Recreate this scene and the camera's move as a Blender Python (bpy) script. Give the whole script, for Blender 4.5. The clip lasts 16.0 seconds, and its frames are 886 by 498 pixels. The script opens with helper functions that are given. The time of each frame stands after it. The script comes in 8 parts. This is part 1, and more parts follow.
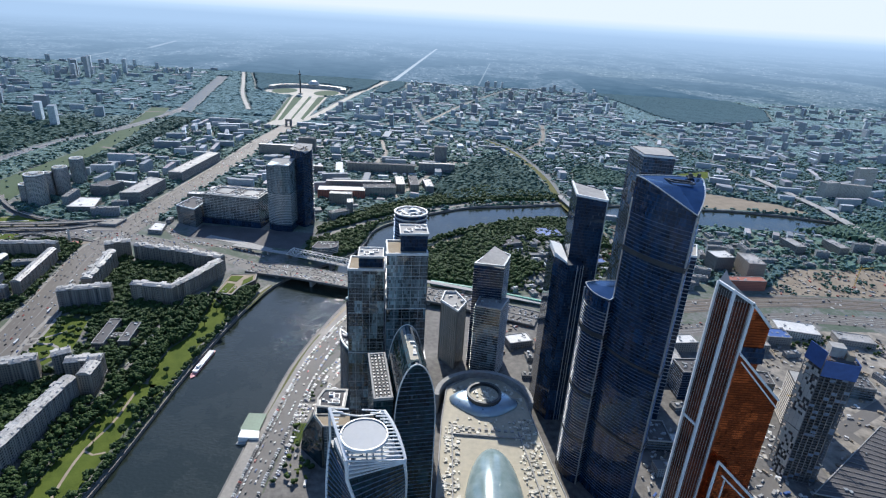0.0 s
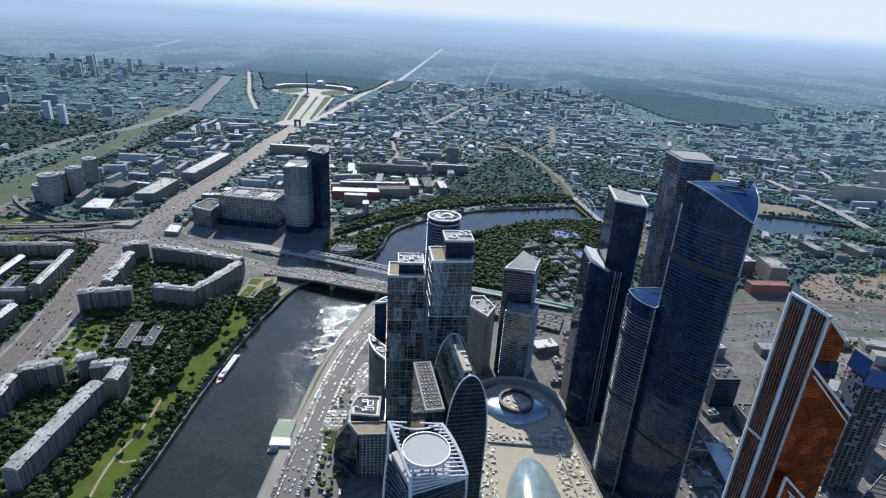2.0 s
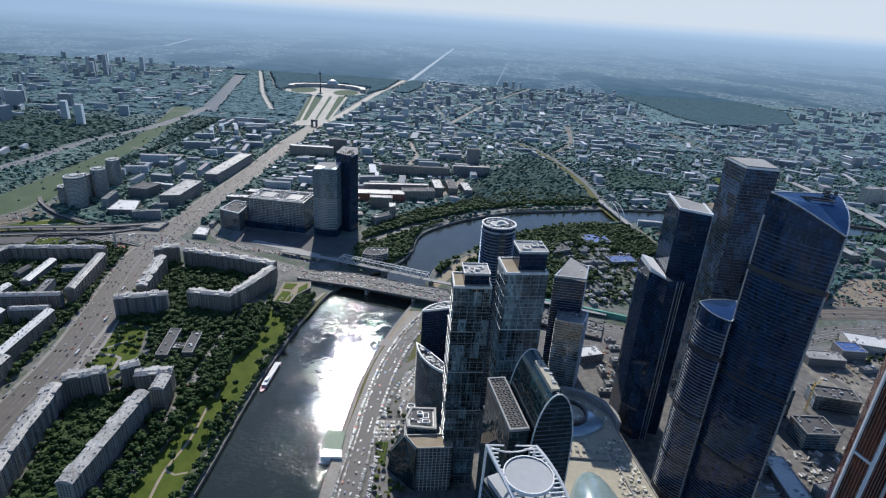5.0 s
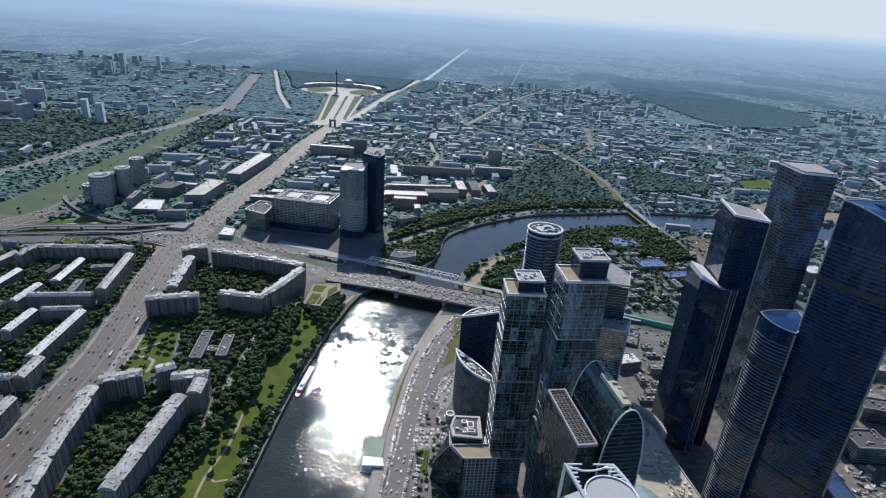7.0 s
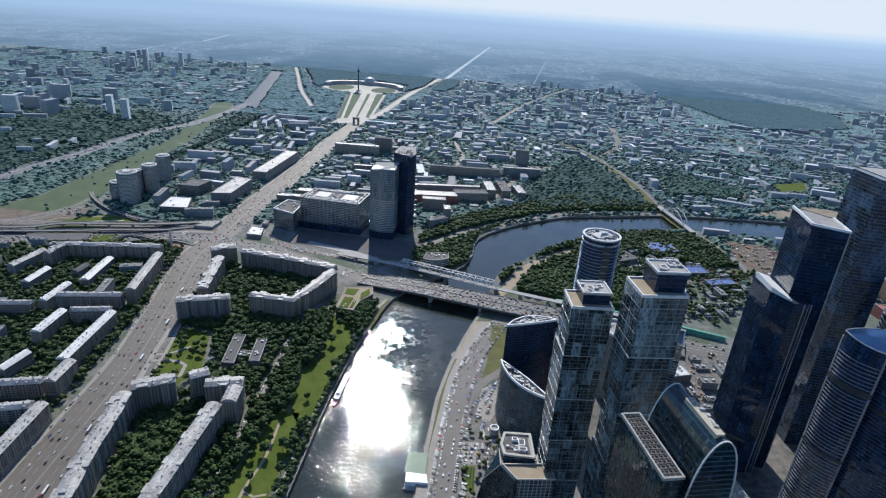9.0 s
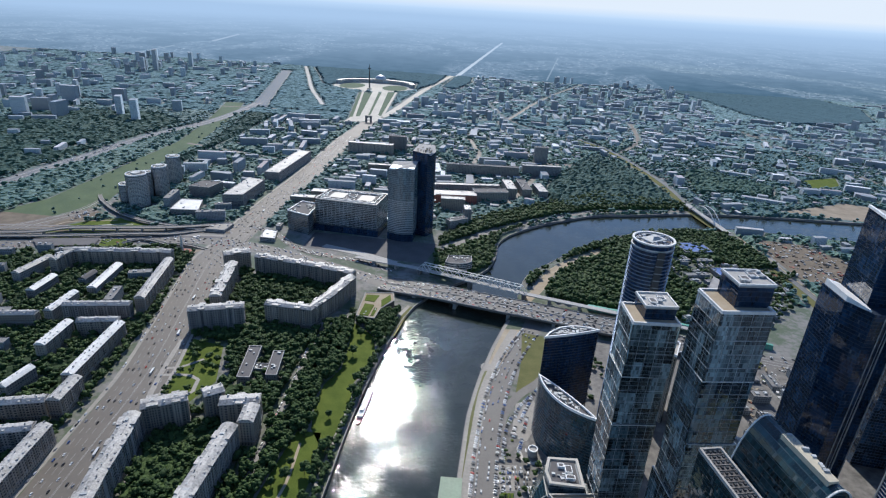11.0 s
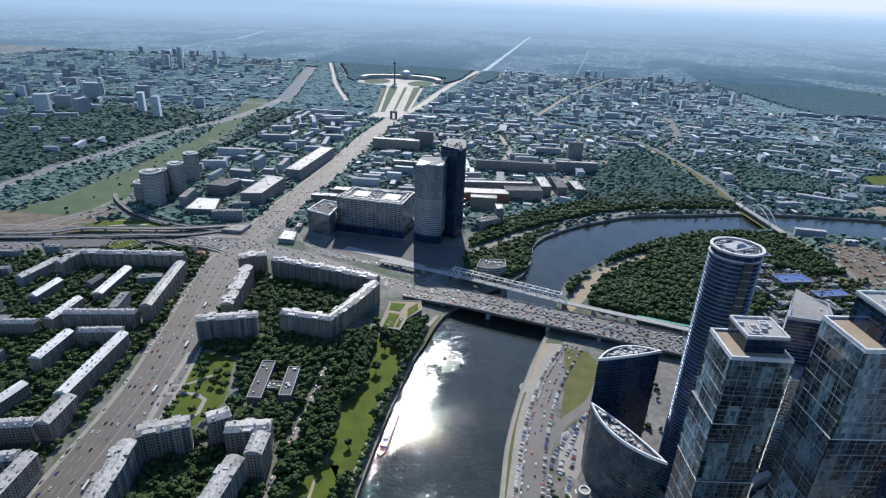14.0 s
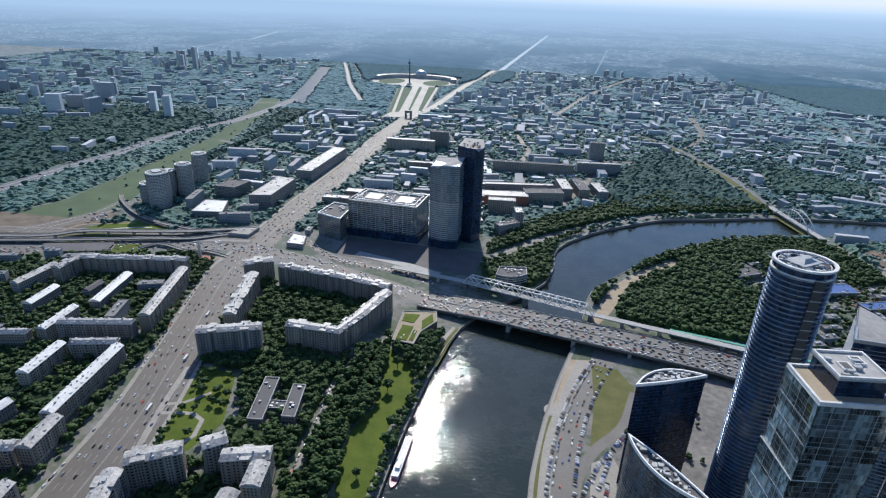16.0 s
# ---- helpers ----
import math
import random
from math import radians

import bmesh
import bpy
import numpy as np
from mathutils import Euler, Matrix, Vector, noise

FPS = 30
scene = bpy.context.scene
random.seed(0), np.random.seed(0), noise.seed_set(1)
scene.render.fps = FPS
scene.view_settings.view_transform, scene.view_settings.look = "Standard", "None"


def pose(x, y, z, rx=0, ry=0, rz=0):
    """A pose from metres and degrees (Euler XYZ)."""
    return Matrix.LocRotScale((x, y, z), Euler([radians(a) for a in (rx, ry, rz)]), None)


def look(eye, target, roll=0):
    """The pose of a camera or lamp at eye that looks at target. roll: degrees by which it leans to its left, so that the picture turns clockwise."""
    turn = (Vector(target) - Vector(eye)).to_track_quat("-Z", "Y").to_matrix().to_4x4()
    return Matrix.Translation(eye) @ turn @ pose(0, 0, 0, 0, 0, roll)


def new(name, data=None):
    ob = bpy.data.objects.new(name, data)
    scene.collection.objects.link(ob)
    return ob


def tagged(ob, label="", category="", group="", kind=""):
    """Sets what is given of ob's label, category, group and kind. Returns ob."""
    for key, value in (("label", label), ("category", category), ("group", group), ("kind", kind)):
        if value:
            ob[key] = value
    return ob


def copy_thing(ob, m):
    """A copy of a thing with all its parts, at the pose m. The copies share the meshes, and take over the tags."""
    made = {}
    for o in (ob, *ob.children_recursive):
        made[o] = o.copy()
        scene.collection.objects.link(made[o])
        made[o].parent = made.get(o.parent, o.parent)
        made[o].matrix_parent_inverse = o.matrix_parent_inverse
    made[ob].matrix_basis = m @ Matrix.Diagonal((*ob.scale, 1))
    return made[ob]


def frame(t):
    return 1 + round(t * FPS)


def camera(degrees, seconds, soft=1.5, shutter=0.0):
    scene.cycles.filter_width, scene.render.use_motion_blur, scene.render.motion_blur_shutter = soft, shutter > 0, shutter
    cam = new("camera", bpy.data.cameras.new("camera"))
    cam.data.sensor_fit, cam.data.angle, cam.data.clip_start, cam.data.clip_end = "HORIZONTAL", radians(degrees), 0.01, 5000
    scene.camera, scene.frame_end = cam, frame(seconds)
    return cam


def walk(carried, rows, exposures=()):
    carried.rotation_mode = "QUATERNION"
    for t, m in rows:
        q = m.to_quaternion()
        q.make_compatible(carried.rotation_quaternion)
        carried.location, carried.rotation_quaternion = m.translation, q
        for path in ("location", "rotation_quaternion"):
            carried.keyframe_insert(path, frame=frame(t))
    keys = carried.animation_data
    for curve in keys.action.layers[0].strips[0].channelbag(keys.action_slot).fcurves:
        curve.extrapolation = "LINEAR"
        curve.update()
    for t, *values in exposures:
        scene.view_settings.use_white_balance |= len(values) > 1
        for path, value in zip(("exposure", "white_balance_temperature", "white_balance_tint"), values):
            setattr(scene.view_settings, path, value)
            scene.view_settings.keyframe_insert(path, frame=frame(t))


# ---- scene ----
cam = camera(76.3, 16.0, soft=1.2)
PATH = [
    (0, (-4.492, 2.674, 491.09), (-4.53, 4.52, 490.322), 3.4),
    (0.5, (-14.941, 4.811, 490.926), (-14.979, 6.657, 490.157), 3.4),
    (1, (-25.507, 7.483, 491.129), (-25.545, 9.329, 490.36), 3.5),
    (1.5, (-36.252, 9.912, 491.216), (-36.291, 11.759, 490.448), 3.5),
    (2, (-47.023, 12.433, 491.051), (-47.06, 14.279, 490.282), 3.6),
    (2.5, (-57.912, 14.379, 491.285), (-57.95, 16.224, 490.515), 3.7),
    (3, (-68.36, 16.996, 491.498), (-68.406, 18.841, 490.727), 3.7),
    (3.5, (-79.382, 19.294, 492.175), (-79.429, 21.138, 491.402), 3.7),
    (4, (-89.874, 22.189, 492.311), (-89.919, 24.033, 491.538), 3.7),
    (6.5, (-143.517, 36.865, 489.737), (-143.576, 38.708, 488.963), 3.8),
    (7, (-154.839, 41.003, 488.843), (-154.912, 42.845, 488.068), 3.9),
    (7.5, (-165.988, 47.103, 487.01), (-166.07, 48.945, 486.234), 4.0),
    (8, (-177.243, 53.64, 485.672), (-177.331, 55.48, 484.893), 4.0),
    (8.5, (-187.612, 62.538, 483.381), (-187.708, 64.377, 482.6), 4.0),
    (9, (-197.295, 72.671, 480.216), (-197.415, 74.508, 479.434), 4.1),
    (11.5, (-232.538, 138.856, 459.534), (-232.701, 140.686, 458.744), 3.0),
    (12, (-235.837, 152.82, 454.411), (-236.016, 154.648, 453.62), 2.7),
    (12.5, (-238.522, 166.805, 449.688), (-238.715, 168.631, 448.894), 2.7),
    (13, (-241.695, 179.99, 445.831), (-241.902, 181.813, 445.035), 2.6),
    (13.5, (-244.331, 193.876, 441.598), (-244.554, 195.696, 440.801), 2.6),
    (14, (-247.577, 207.423, 437.44), (-247.813, 209.241, 436.641), 2.4),
    (14.5, (-250.732, 220.818, 433.753), (-250.984, 222.634, 432.955), 2.3),
    (15, (-253.722, 234.655, 430.134), (-253.987, 236.47, 429.336), 2.1),
    (15.5, (-256.631, 249.123, 425.752), (-256.909, 250.937, 424.955), 2.1),
    (16, (-260.079, 262.873, 422.278), (-260.364, 264.685, 421.48), 2.1),
]
walk(cam, [(t, look(eye, target, roll)) for t, eye, target, roll in PATH],
     exposures=[(0, 0.24, 5450, 11), (2, 0.10, 5450, 11), (4, -0.11, 5450, 11), (7, -0.09, 5450, 11), (9, 0.06, 5450, 11), (16, 0.17, 5450, 11)])

# ---- light: afternoon sun low ahead, hazy summer sky ----
SUN_LEFT, SUN_HIGH = 11.3, 37.0
scene.view_settings.exposure = 0.0
world = bpy.data.worlds.new("sky")
scene.world = world
world.use_nodes = True
_bg = world.node_tree.nodes["Background"]
_sky = world.node_tree.nodes.new("ShaderNodeTexSky")
_sky.sky_type, _sky.sun_disc = "NISHITA", False
_sky.sun_elevation, _sky.sun_rotation = radians(SUN_HIGH), radians(-SUN_LEFT)
_sky.altitude, _sky.air_density, _sky.dust_density, _sky.ozone_density = 300, 1.0, 0.4, 3.0
world.node_tree.links.new(_sky.outputs[0], _bg.inputs[0])
_bg.inputs[1].default_value = 0.118
_sun = bpy.data.lights.new("sun", "SUN")
_sun.energy, _sun.angle, _sun.color = 5.0, radians(0.53), (1.0, 0.87, 0.68)
sun = new("sun", _sun)
_way = Vector((-math.sin(radians(SUN_LEFT)) * math.cos(radians(SUN_HIGH)), math.cos(radians(SUN_LEFT)) * math.cos(radians(SUN_HIGH)), math.sin(radians(SUN_HIGH))))
sun.matrix_world = look(_way * 1000, (0, 0, 0))


# ---- materials ----
class Nodes:
    """A short way to wire a Principled material."""

    def __init__(self, name):
        self.mat = bpy.data.materials.new(name)
        self.mat.use_nodes = True
        self.tree = self.mat.node_tree
        self.bsdf = self.tree.nodes["Principled BSDF"]

    def node(self, kind, *ins, **sets):
        n = self.tree.nodes.new("ShaderNode" + kind)
        for k, v in sets.items():
            if k == "operation":
                n.operation = v
            elif k == "blend_type":
                n.blend_type = v
            elif k == "data_type":
                n.data_type = v
            elif k == "noise_dimensions":
                n.noise_dimensions = v
        for i, v in enumerate(ins):
            self.plug(v, n.inputs[i])
        return n

    def plug(self, v, sock):
        if v is None:
            return
        if isinstance(v, bpy.types.NodeSocket):
            self.tree.links.new(v, sock)
        else:
            if sock.type == "RGBA" and len(v) == 3:
                v = (*v, 1)
            sock.default_value = v

    def math(self, op, a, b=None, c=None):
        return self.node("Math", a, b, c, operation=op).outputs[0]

    def vec(self, op, a, b=None):
        n = self.node("VectorMath", a, b, operation=op)
        return n.outputs[1] if op in ("DOT_PRODUCT", "LENGTH") else n.outputs[0]

    def mix(self, f, a, b):
        n = self.tree.nodes.new("ShaderNodeMix")
        n.data_type = "RGBA"
        self.plug(f, n.inputs[0]), self.plug(a, n.inputs[6]), self.plug(b, n.inputs[7])
        return n.outputs[2]

    def blend(self, f, a, b):
        n = self.tree.nodes.new("ShaderNodeMix")
        self.plug(f, n.inputs[0]), self.plug(a, n.inputs[2]), self.plug(b, n.inputs[3])
        return n.outputs[0]

    def place(self):
        return self.tree.nodes.new("ShaderNodeNewGeometry").outputs["Position"]

    def island(self):
        return self.tree.nodes.new("ShaderNodeNewGeometry").outputs["Random Per Island"]

    def each(self):
        return self.tree.nodes.new("ShaderNodeObjectInfo").outputs["Random"]

    def noise(self, size, detail=4.0, rough=0.55, where=None):
        n = self.tree.nodes.new("ShaderNodeTexNoise")
        self.plug(where or self.place(), n.inputs["Vector"])
        n.inputs["Scale"].default_value, n.inputs["Detail"].default_value, n.inputs["Roughness"].default_value = 1.0 / size, detail, rough
        return n.outputs["Fac"]

    def ramp(self, f, *stops):
        n = self.tree.nodes.new("ShaderNodeValToRGB")
        self.plug(f, n.inputs[0])
        while len(n.color_ramp.elements) < len(stops):
            n.color_ramp.elements.new(0.5)
        for e, (p, c) in zip(n.color_ramp.elements, stops):
            e.position, e.color = p, ((c, c, c, 1) if isinstance(c, (int, float)) else (*c, 1))
        return n.outputs[0]

    def range(self, f, a, b, lo=0.0, hi=1.0):
        n = self.node("MapRange", f, a, b, lo, hi)
        return n.outputs[0]

    def bump(self, height, strength, distance, normal=None):
        n = self.tree.nodes.new("ShaderNodeBump")
        n.inputs["Strength"].default_value, n.inputs["Distance"].default_value = strength, distance
        self.plug(height, n.inputs["Height"])
        if normal is not None:
            self.plug(normal, n.inputs["Normal"])
        return n.outputs[0]

    def done(self, base=None, rough=None, normal=None, metal=None, ior=None, sheen=None):
        b = self.bsdf.inputs
        self.plug(base, b["Base Color"]), self.plug(rough, b["Roughness"]), self.plug(normal, b["Normal"])
        self.plug(metal, b["Metallic"]), self.plug(ior, b["IOR"])
        if sheen:
            b["Sheen Weight"].default_value, b["Sheen Roughness"].default_value = sheen[0], sheen[1]
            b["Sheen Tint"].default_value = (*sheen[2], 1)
        return self.mat

    def wall_uv(self):
        """Metres along a wall and metres up, for any upright face."""
        g = self.tree.nodes.new("ShaderNodeNewGeometry")
        across = self.vec("CROSS_PRODUCT", g.outputs["True Normal"], (0, 0, 1))
        u = self.vec("DOT_PRODUCT", g.outputs["Position"], across)
        z = self.node("SeparateXYZ", g.outputs["Position"]).outputs[2]
        return u, z, g.outputs["True Normal"]


def plain(name, col, rough=0.6, size=6.0, vary=0.35, metal=0.0, bump=0.0, each=False, island=False, sheen=None):
    """A surface with grain at two scales and worn patches."""
    n = Nodes(name)
    a, b = n.noise(size, 5), n.noise(size * 9, 3)
    f = n.math("ADD", n.math("MULTIPLY", a, 0.6), n.math("MULTIPLY", b, 0.4))
    if each or island:
        f = n.math("ADD", n.math("MULTIPLY", f, 0.6), n.math("MULTIPLY", n.each() if each else n.island(), 0.4))
    lo, hi = [c * (1 - vary) for c in col], [min(1, c * (1 + vary)) for c in col]
    return n.done(n.ramp(f, (0.3, lo), (0.7, hi)), n.range(a, 0.3, 0.7, max(0.05, rough - 0.1), min(1, rough + 0.1)),
                  n.bump(a, bump, 0.3) if bump else None, metal, sheen=sheen)


def glass(name, tint, frame, floor=3.8, bay=1.5, bar=0.05, slab=0.18, rough=0.06, wobble=0.025, ior=1.75, blinds=0.25, vary=0.9, metal=0.0, warp=0.15, group=0.3):
    """Curtain wall: panes that each reflect a little differently, mullions and floor edges."""
    n = Nodes(name)
    u, z, normal = n.wall_uv()
    cu, cz = n.math("DIVIDE", u, bay), n.math("DIVIDE", z, floor)
    cell = n.node("CombineXYZ", n.math("FLOOR", cu), n.math("FLOOR", cz), 0.0).outputs[0]
    rnd = n.tree.nodes.new("ShaderNodeTexWhiteNoise")
    n.plug(cell, rnd.inputs[0])
    mask = n.math("MAXIMUM", n.math("LESS_THAN", n.math("FRACT", cu), bar), n.math("LESS_THAN", n.math("FRACT", cz), slab))
    tone = n.math("ADD", n.math("MULTIPLY", rnd.outputs[0], vary), 1.0 - vary / 2)
    # Blocks of panes toned lighter or darker, standing in for patchy reflections.
    lump = n.tree.nodes.new("ShaderNodeTexWhiteNoise")
    n.plug(n.node("CombineXYZ", n.math("FLOOR", n.math("DIVIDE", n.math("ADD", cu, n.math("MULTIPLY", n.math("FLOOR", n.math("DIVIDE", cz, 4.0)), 1.7)), 5.0)), n.math("FLOOR", n.math("DIVIDE", cz, 4.0)), 3.0).outputs[0], lump.inputs[0])
    tone = n.math("MULTIPLY", tone, n.range(n.math("POWER", lump.outputs[0], 2.0), 0.0, 1.0, 1.0 - group, 1.0 + group * 2.4))
    pane = n.vec("MULTIPLY", tint, n.node("CombineXYZ", tone, tone, tone).outputs[0])
    pale = n.math("MULTIPLY", n.math("GREATER_THAN", rnd.outputs[0], 1 - blinds * 0.5), 0.35)
    pane = n.mix(pale, pane, (0.16, 0.17, 0.17))
    big = n.noise(14.0, 2)
    off = n.vec("SCALE", n.vec("SUBTRACT", rnd.outputs[1], (0.5, 0.5, 0.5)))
    off.node.inputs[3].default_value = wobble
    tilt = n.vec("NORMALIZE", n.vec("ADD", normal, off))
    tilt = n.bump(big, warp, 0.6, tilt)
    return n.done(n.mix(mask, pane, frame), n.blend(mask, rough, 0.45), tilt, metal, ior)


def facade(name, wall, window, floor=3.3, bay=3.2, wide=0.5, high=0.52, roof=(0.3, 0.3, 0.3), vary=0.35, sheen=None):
    """Plastered or panelled block too far off for single windows: walls with a grid of dark openings, flat roof above."""
    n = Nodes(name)
    u, z, normal = n.wall_uv()
    cu, cz = n.math("DIVIDE", u, bay), n.math("DIVIDE", z, floor)
    inx = n.math("LESS_THAN", n.math("FRACT", cu), wide)
    inz = n.math("LESS_THAN", n.math("FRACT", cz), high)
    up = n.math("GREATER_THAN", n.node("SeparateXYZ", normal).outputs[2], 0.4)
    r = n.island()
    dirt = n.noise(5.0, 4)
    body = n.mix(r, [c * (1 - vary) for c in wall], [min(1, c * (1 + vary)) for c in wall])
    body = n.mix(n.range(dirt, 0.35, 0.75, 0.0, 0.35), body, [c * 0.6 for c in wall])
    r2 = n.math("FRACT", n.math("MULTIPLY", r, 7.31))
    top = n.ramp(r2, (0.0, [c * 0.5 for c in roof]), (0.45, roof), (0.75, [c * 1.35 for c in roof]), (0.82, (0.30, 0.20, 0.16)), (0.955, (0.76, 0.76, 0.74)))
    top = n.mix(n.range(dirt, 0.3, 0.7, 0.0, 0.4), top, (0.16, 0.16, 0.16))
    side = n.mix(n.math("MULTIPLY", inx, inz), body, window)
    return n.done(n.mix(up, side, top), n.blend(n.math("MULTIPLY", n.math("MULTIPLY", inx, inz), n.math("SUBTRACT", 1.0, up)), 0.75, 0.25), None, sheen=sheen)


def leaves(name, dark, light, sheen=None, gloss=0.25):
    n = Nodes(name)
    f = n.math("ADD", n.math("MULTIPLY", n.noise(2.2, 4, 0.7), 0.55), n.math("MULTIPLY", n.island(), 0.45))
    m = n.done(n.ramp(f, (0.25, dark), (0.75, light)), 0.62, n.bump(n.noise(0.9, 3, 0.7), 0.9, 0.6), sheen=sheen)
    n.bsdf.inputs["Specular IOR Level"].default_value = gloss
    return m


def lawn_like(name, a, b, size=20, bump=0.4, sheen=None):
    n = Nodes(name)
    f = n.math("ADD", n.math("MULTIPLY", n.noise(size, 5), 0.6), n.math("MULTIPLY", n.noise(1.5, 3), 0.4))
    n.bsdf.inputs["Specular IOR Level"].default_value = 0.12
    return n.done(n.ramp(f, (0.3, a), (0.7, b)), 0.9, n.bump(n.noise(1.2, 3), bump, 0.3), sheen=sheen)


# Blue sheen tint that puts distance haze into the surfaces themselves.
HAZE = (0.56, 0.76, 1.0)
M = {}
M["asphalt"] = plain("asphalt", (0.145, 0.134, 0.118), 0.75, 3.0, 0.25)
M["avenue"] = plain("avenue_asphalt", (0.113, 0.098, 0.080), 0.7, 5.0, 0.25)
M["paint"] = plain("road_paint", (0.26, 0.25, 0.235), 0.6, 1.5, 0.25)
M["paving"] = plain("paving", (0.27, 0.25, 0.215), 0.75, 4.0, 0.3)
M["concrete"] = plain("concrete", (0.34, 0.33, 0.31), 0.8, 5.0, 0.3)
M["granite"] = plain("granite", (0.19, 0.175, 0.16), 0.7, 3.0, 0.3)
M["dirt"] = lawn_like("bare_earth", (0.20, 0.165, 0.12), (0.36, 0.31, 0.24), 30, 0.6)
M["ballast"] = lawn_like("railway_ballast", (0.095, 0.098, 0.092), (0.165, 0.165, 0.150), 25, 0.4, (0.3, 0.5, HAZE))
M["sand"] = lawn_like("sandy_path", (0.30, 0.24, 0.16), (0.42, 0.36, 0.27), 14, 0.4)
M["grass"] = lawn_like("mown_grass", (0.052, 0.080, 0.011), (0.128, 0.160, 0.026), 22)
M["drygrass"] = lawn_like("dry_grass", (0.09, 0.10, 0.035), (0.17, 0.16, 0.065), 18)
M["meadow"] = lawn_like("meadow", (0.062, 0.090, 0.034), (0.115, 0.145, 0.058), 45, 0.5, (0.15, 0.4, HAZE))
M["tree"] = leaves("broad_leaves", (0.020, 0.040, 0.016), (0.068, 0.104, 0.032), None, 0.08)
# Distance haze is put into the colour and sheen of these leaves.
M["tree_mid"] = leaves("hazed_street_leaves", (0.026, 0.058, 0.040), (0.082, 0.134, 0.068), (0.32, 0.6, (0.50, 0.80, 1.0)), 0.1)
M["tree_belt"] = leaves("hazed_belt_leaves", (0.024, 0.052, 0.030), (0.054, 0.092, 0.047), (0.20, 0.6, (0.55, 0.80, 0.92)), 0.03)
M["tree_far"] = leaves("hazed_woodland_leaves", (0.056, 0.100, 0.092), (0.104, 0.154, 0.132), (0.62, 0.5, (0.64, 0.84, 0.92)), 0.0)
M["forest"] = leaves("hazed_forest_leaves", (0.048, 0.088, 0.100), (0.068, 0.112, 0.122), (0.22, 0.5, (0.60, 0.78, 0.88)), 0.0)
M["bark"] = plain("bark", (0.10, 0.075, 0.055), 0.9, 0.8, 0.3)
M["plaster"] = plain("beige_plaster", (0.275, 0.24, 0.195), 0.85, 4.0, 0.25, each=True)
M["plaster_grey"] = plain("grey_plaster", (0.225, 0.215, 0.20), 0.85, 4.0, 0.25, each=True)
M["tin"] = plain("grey_tin_roof", (0.35, 0.335, 0.31), 0.55, 2.4, 0.75, 0.0, 0.3)
M["tin_white"] = plain("pale_tin_roof", (0.64, 0.63, 0.60), 0.6, 3.0, 0.25)
M["felt"] = plain("dark_felt_roof", (0.10, 0.095, 0.095), 0.85, 3.0, 0.35)
# Dark tone of an unseen sheet that darkens reflections in tower glass.
M["district"] = plain("dark_reflection_sheet", (0.055, 0.064, 0.078), 0.8, 30.0, 0.7)
M["pane"] = plain("window_glass", (0.035, 0.045, 0.055), 0.12, 2.0, 0.5, island=True)
M["white"] = plain("white_paint", (0.78, 0.78, 0.76), 0.45, 3.0, 0.12)
M["ledge"] = plain("dull_blue_steel", (0.24, 0.30, 0.40), 0.35, 2.0, 0.2, 0.7)
M["steel"] = plain("grey_steel", (0.45, 0.47, 0.48), 0.4, 2.0, 0.2, 0.6)
M["dark_metal"] = plain("dark_metal", (0.06, 0.065, 0.07), 0.45, 2.0, 0.3, 0.4)
M["plant"] = plain("roof_plant", (0.33, 0.34, 0.34), 0.6, 1.5, 0.4, 0.2, island=True)
M["red"] = plain("red_brick", (0.34, 0.13, 0.09), 0.8, 3.0, 0.3)
M["blue_roof"] = plain("blue_sheet_roof", (0.07, 0.13, 0.34), 0.5, 4.0, 0.25)
M["green_sheet"] = plain("green_sheet_wall", (0.10, 0.33, 0.24), 0.5, 3.0, 0.25)
M["green_pale"] = plain("pale_green_roof", (0.25, 0.31, 0.22), 0.75, 3.0, 0.15)
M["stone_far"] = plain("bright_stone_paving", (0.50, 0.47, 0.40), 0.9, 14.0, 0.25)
M["stone_pale"] = plain("pale_stone_paving", (0.50, 0.47, 0.41), 0.8, 12.0, 0.2)


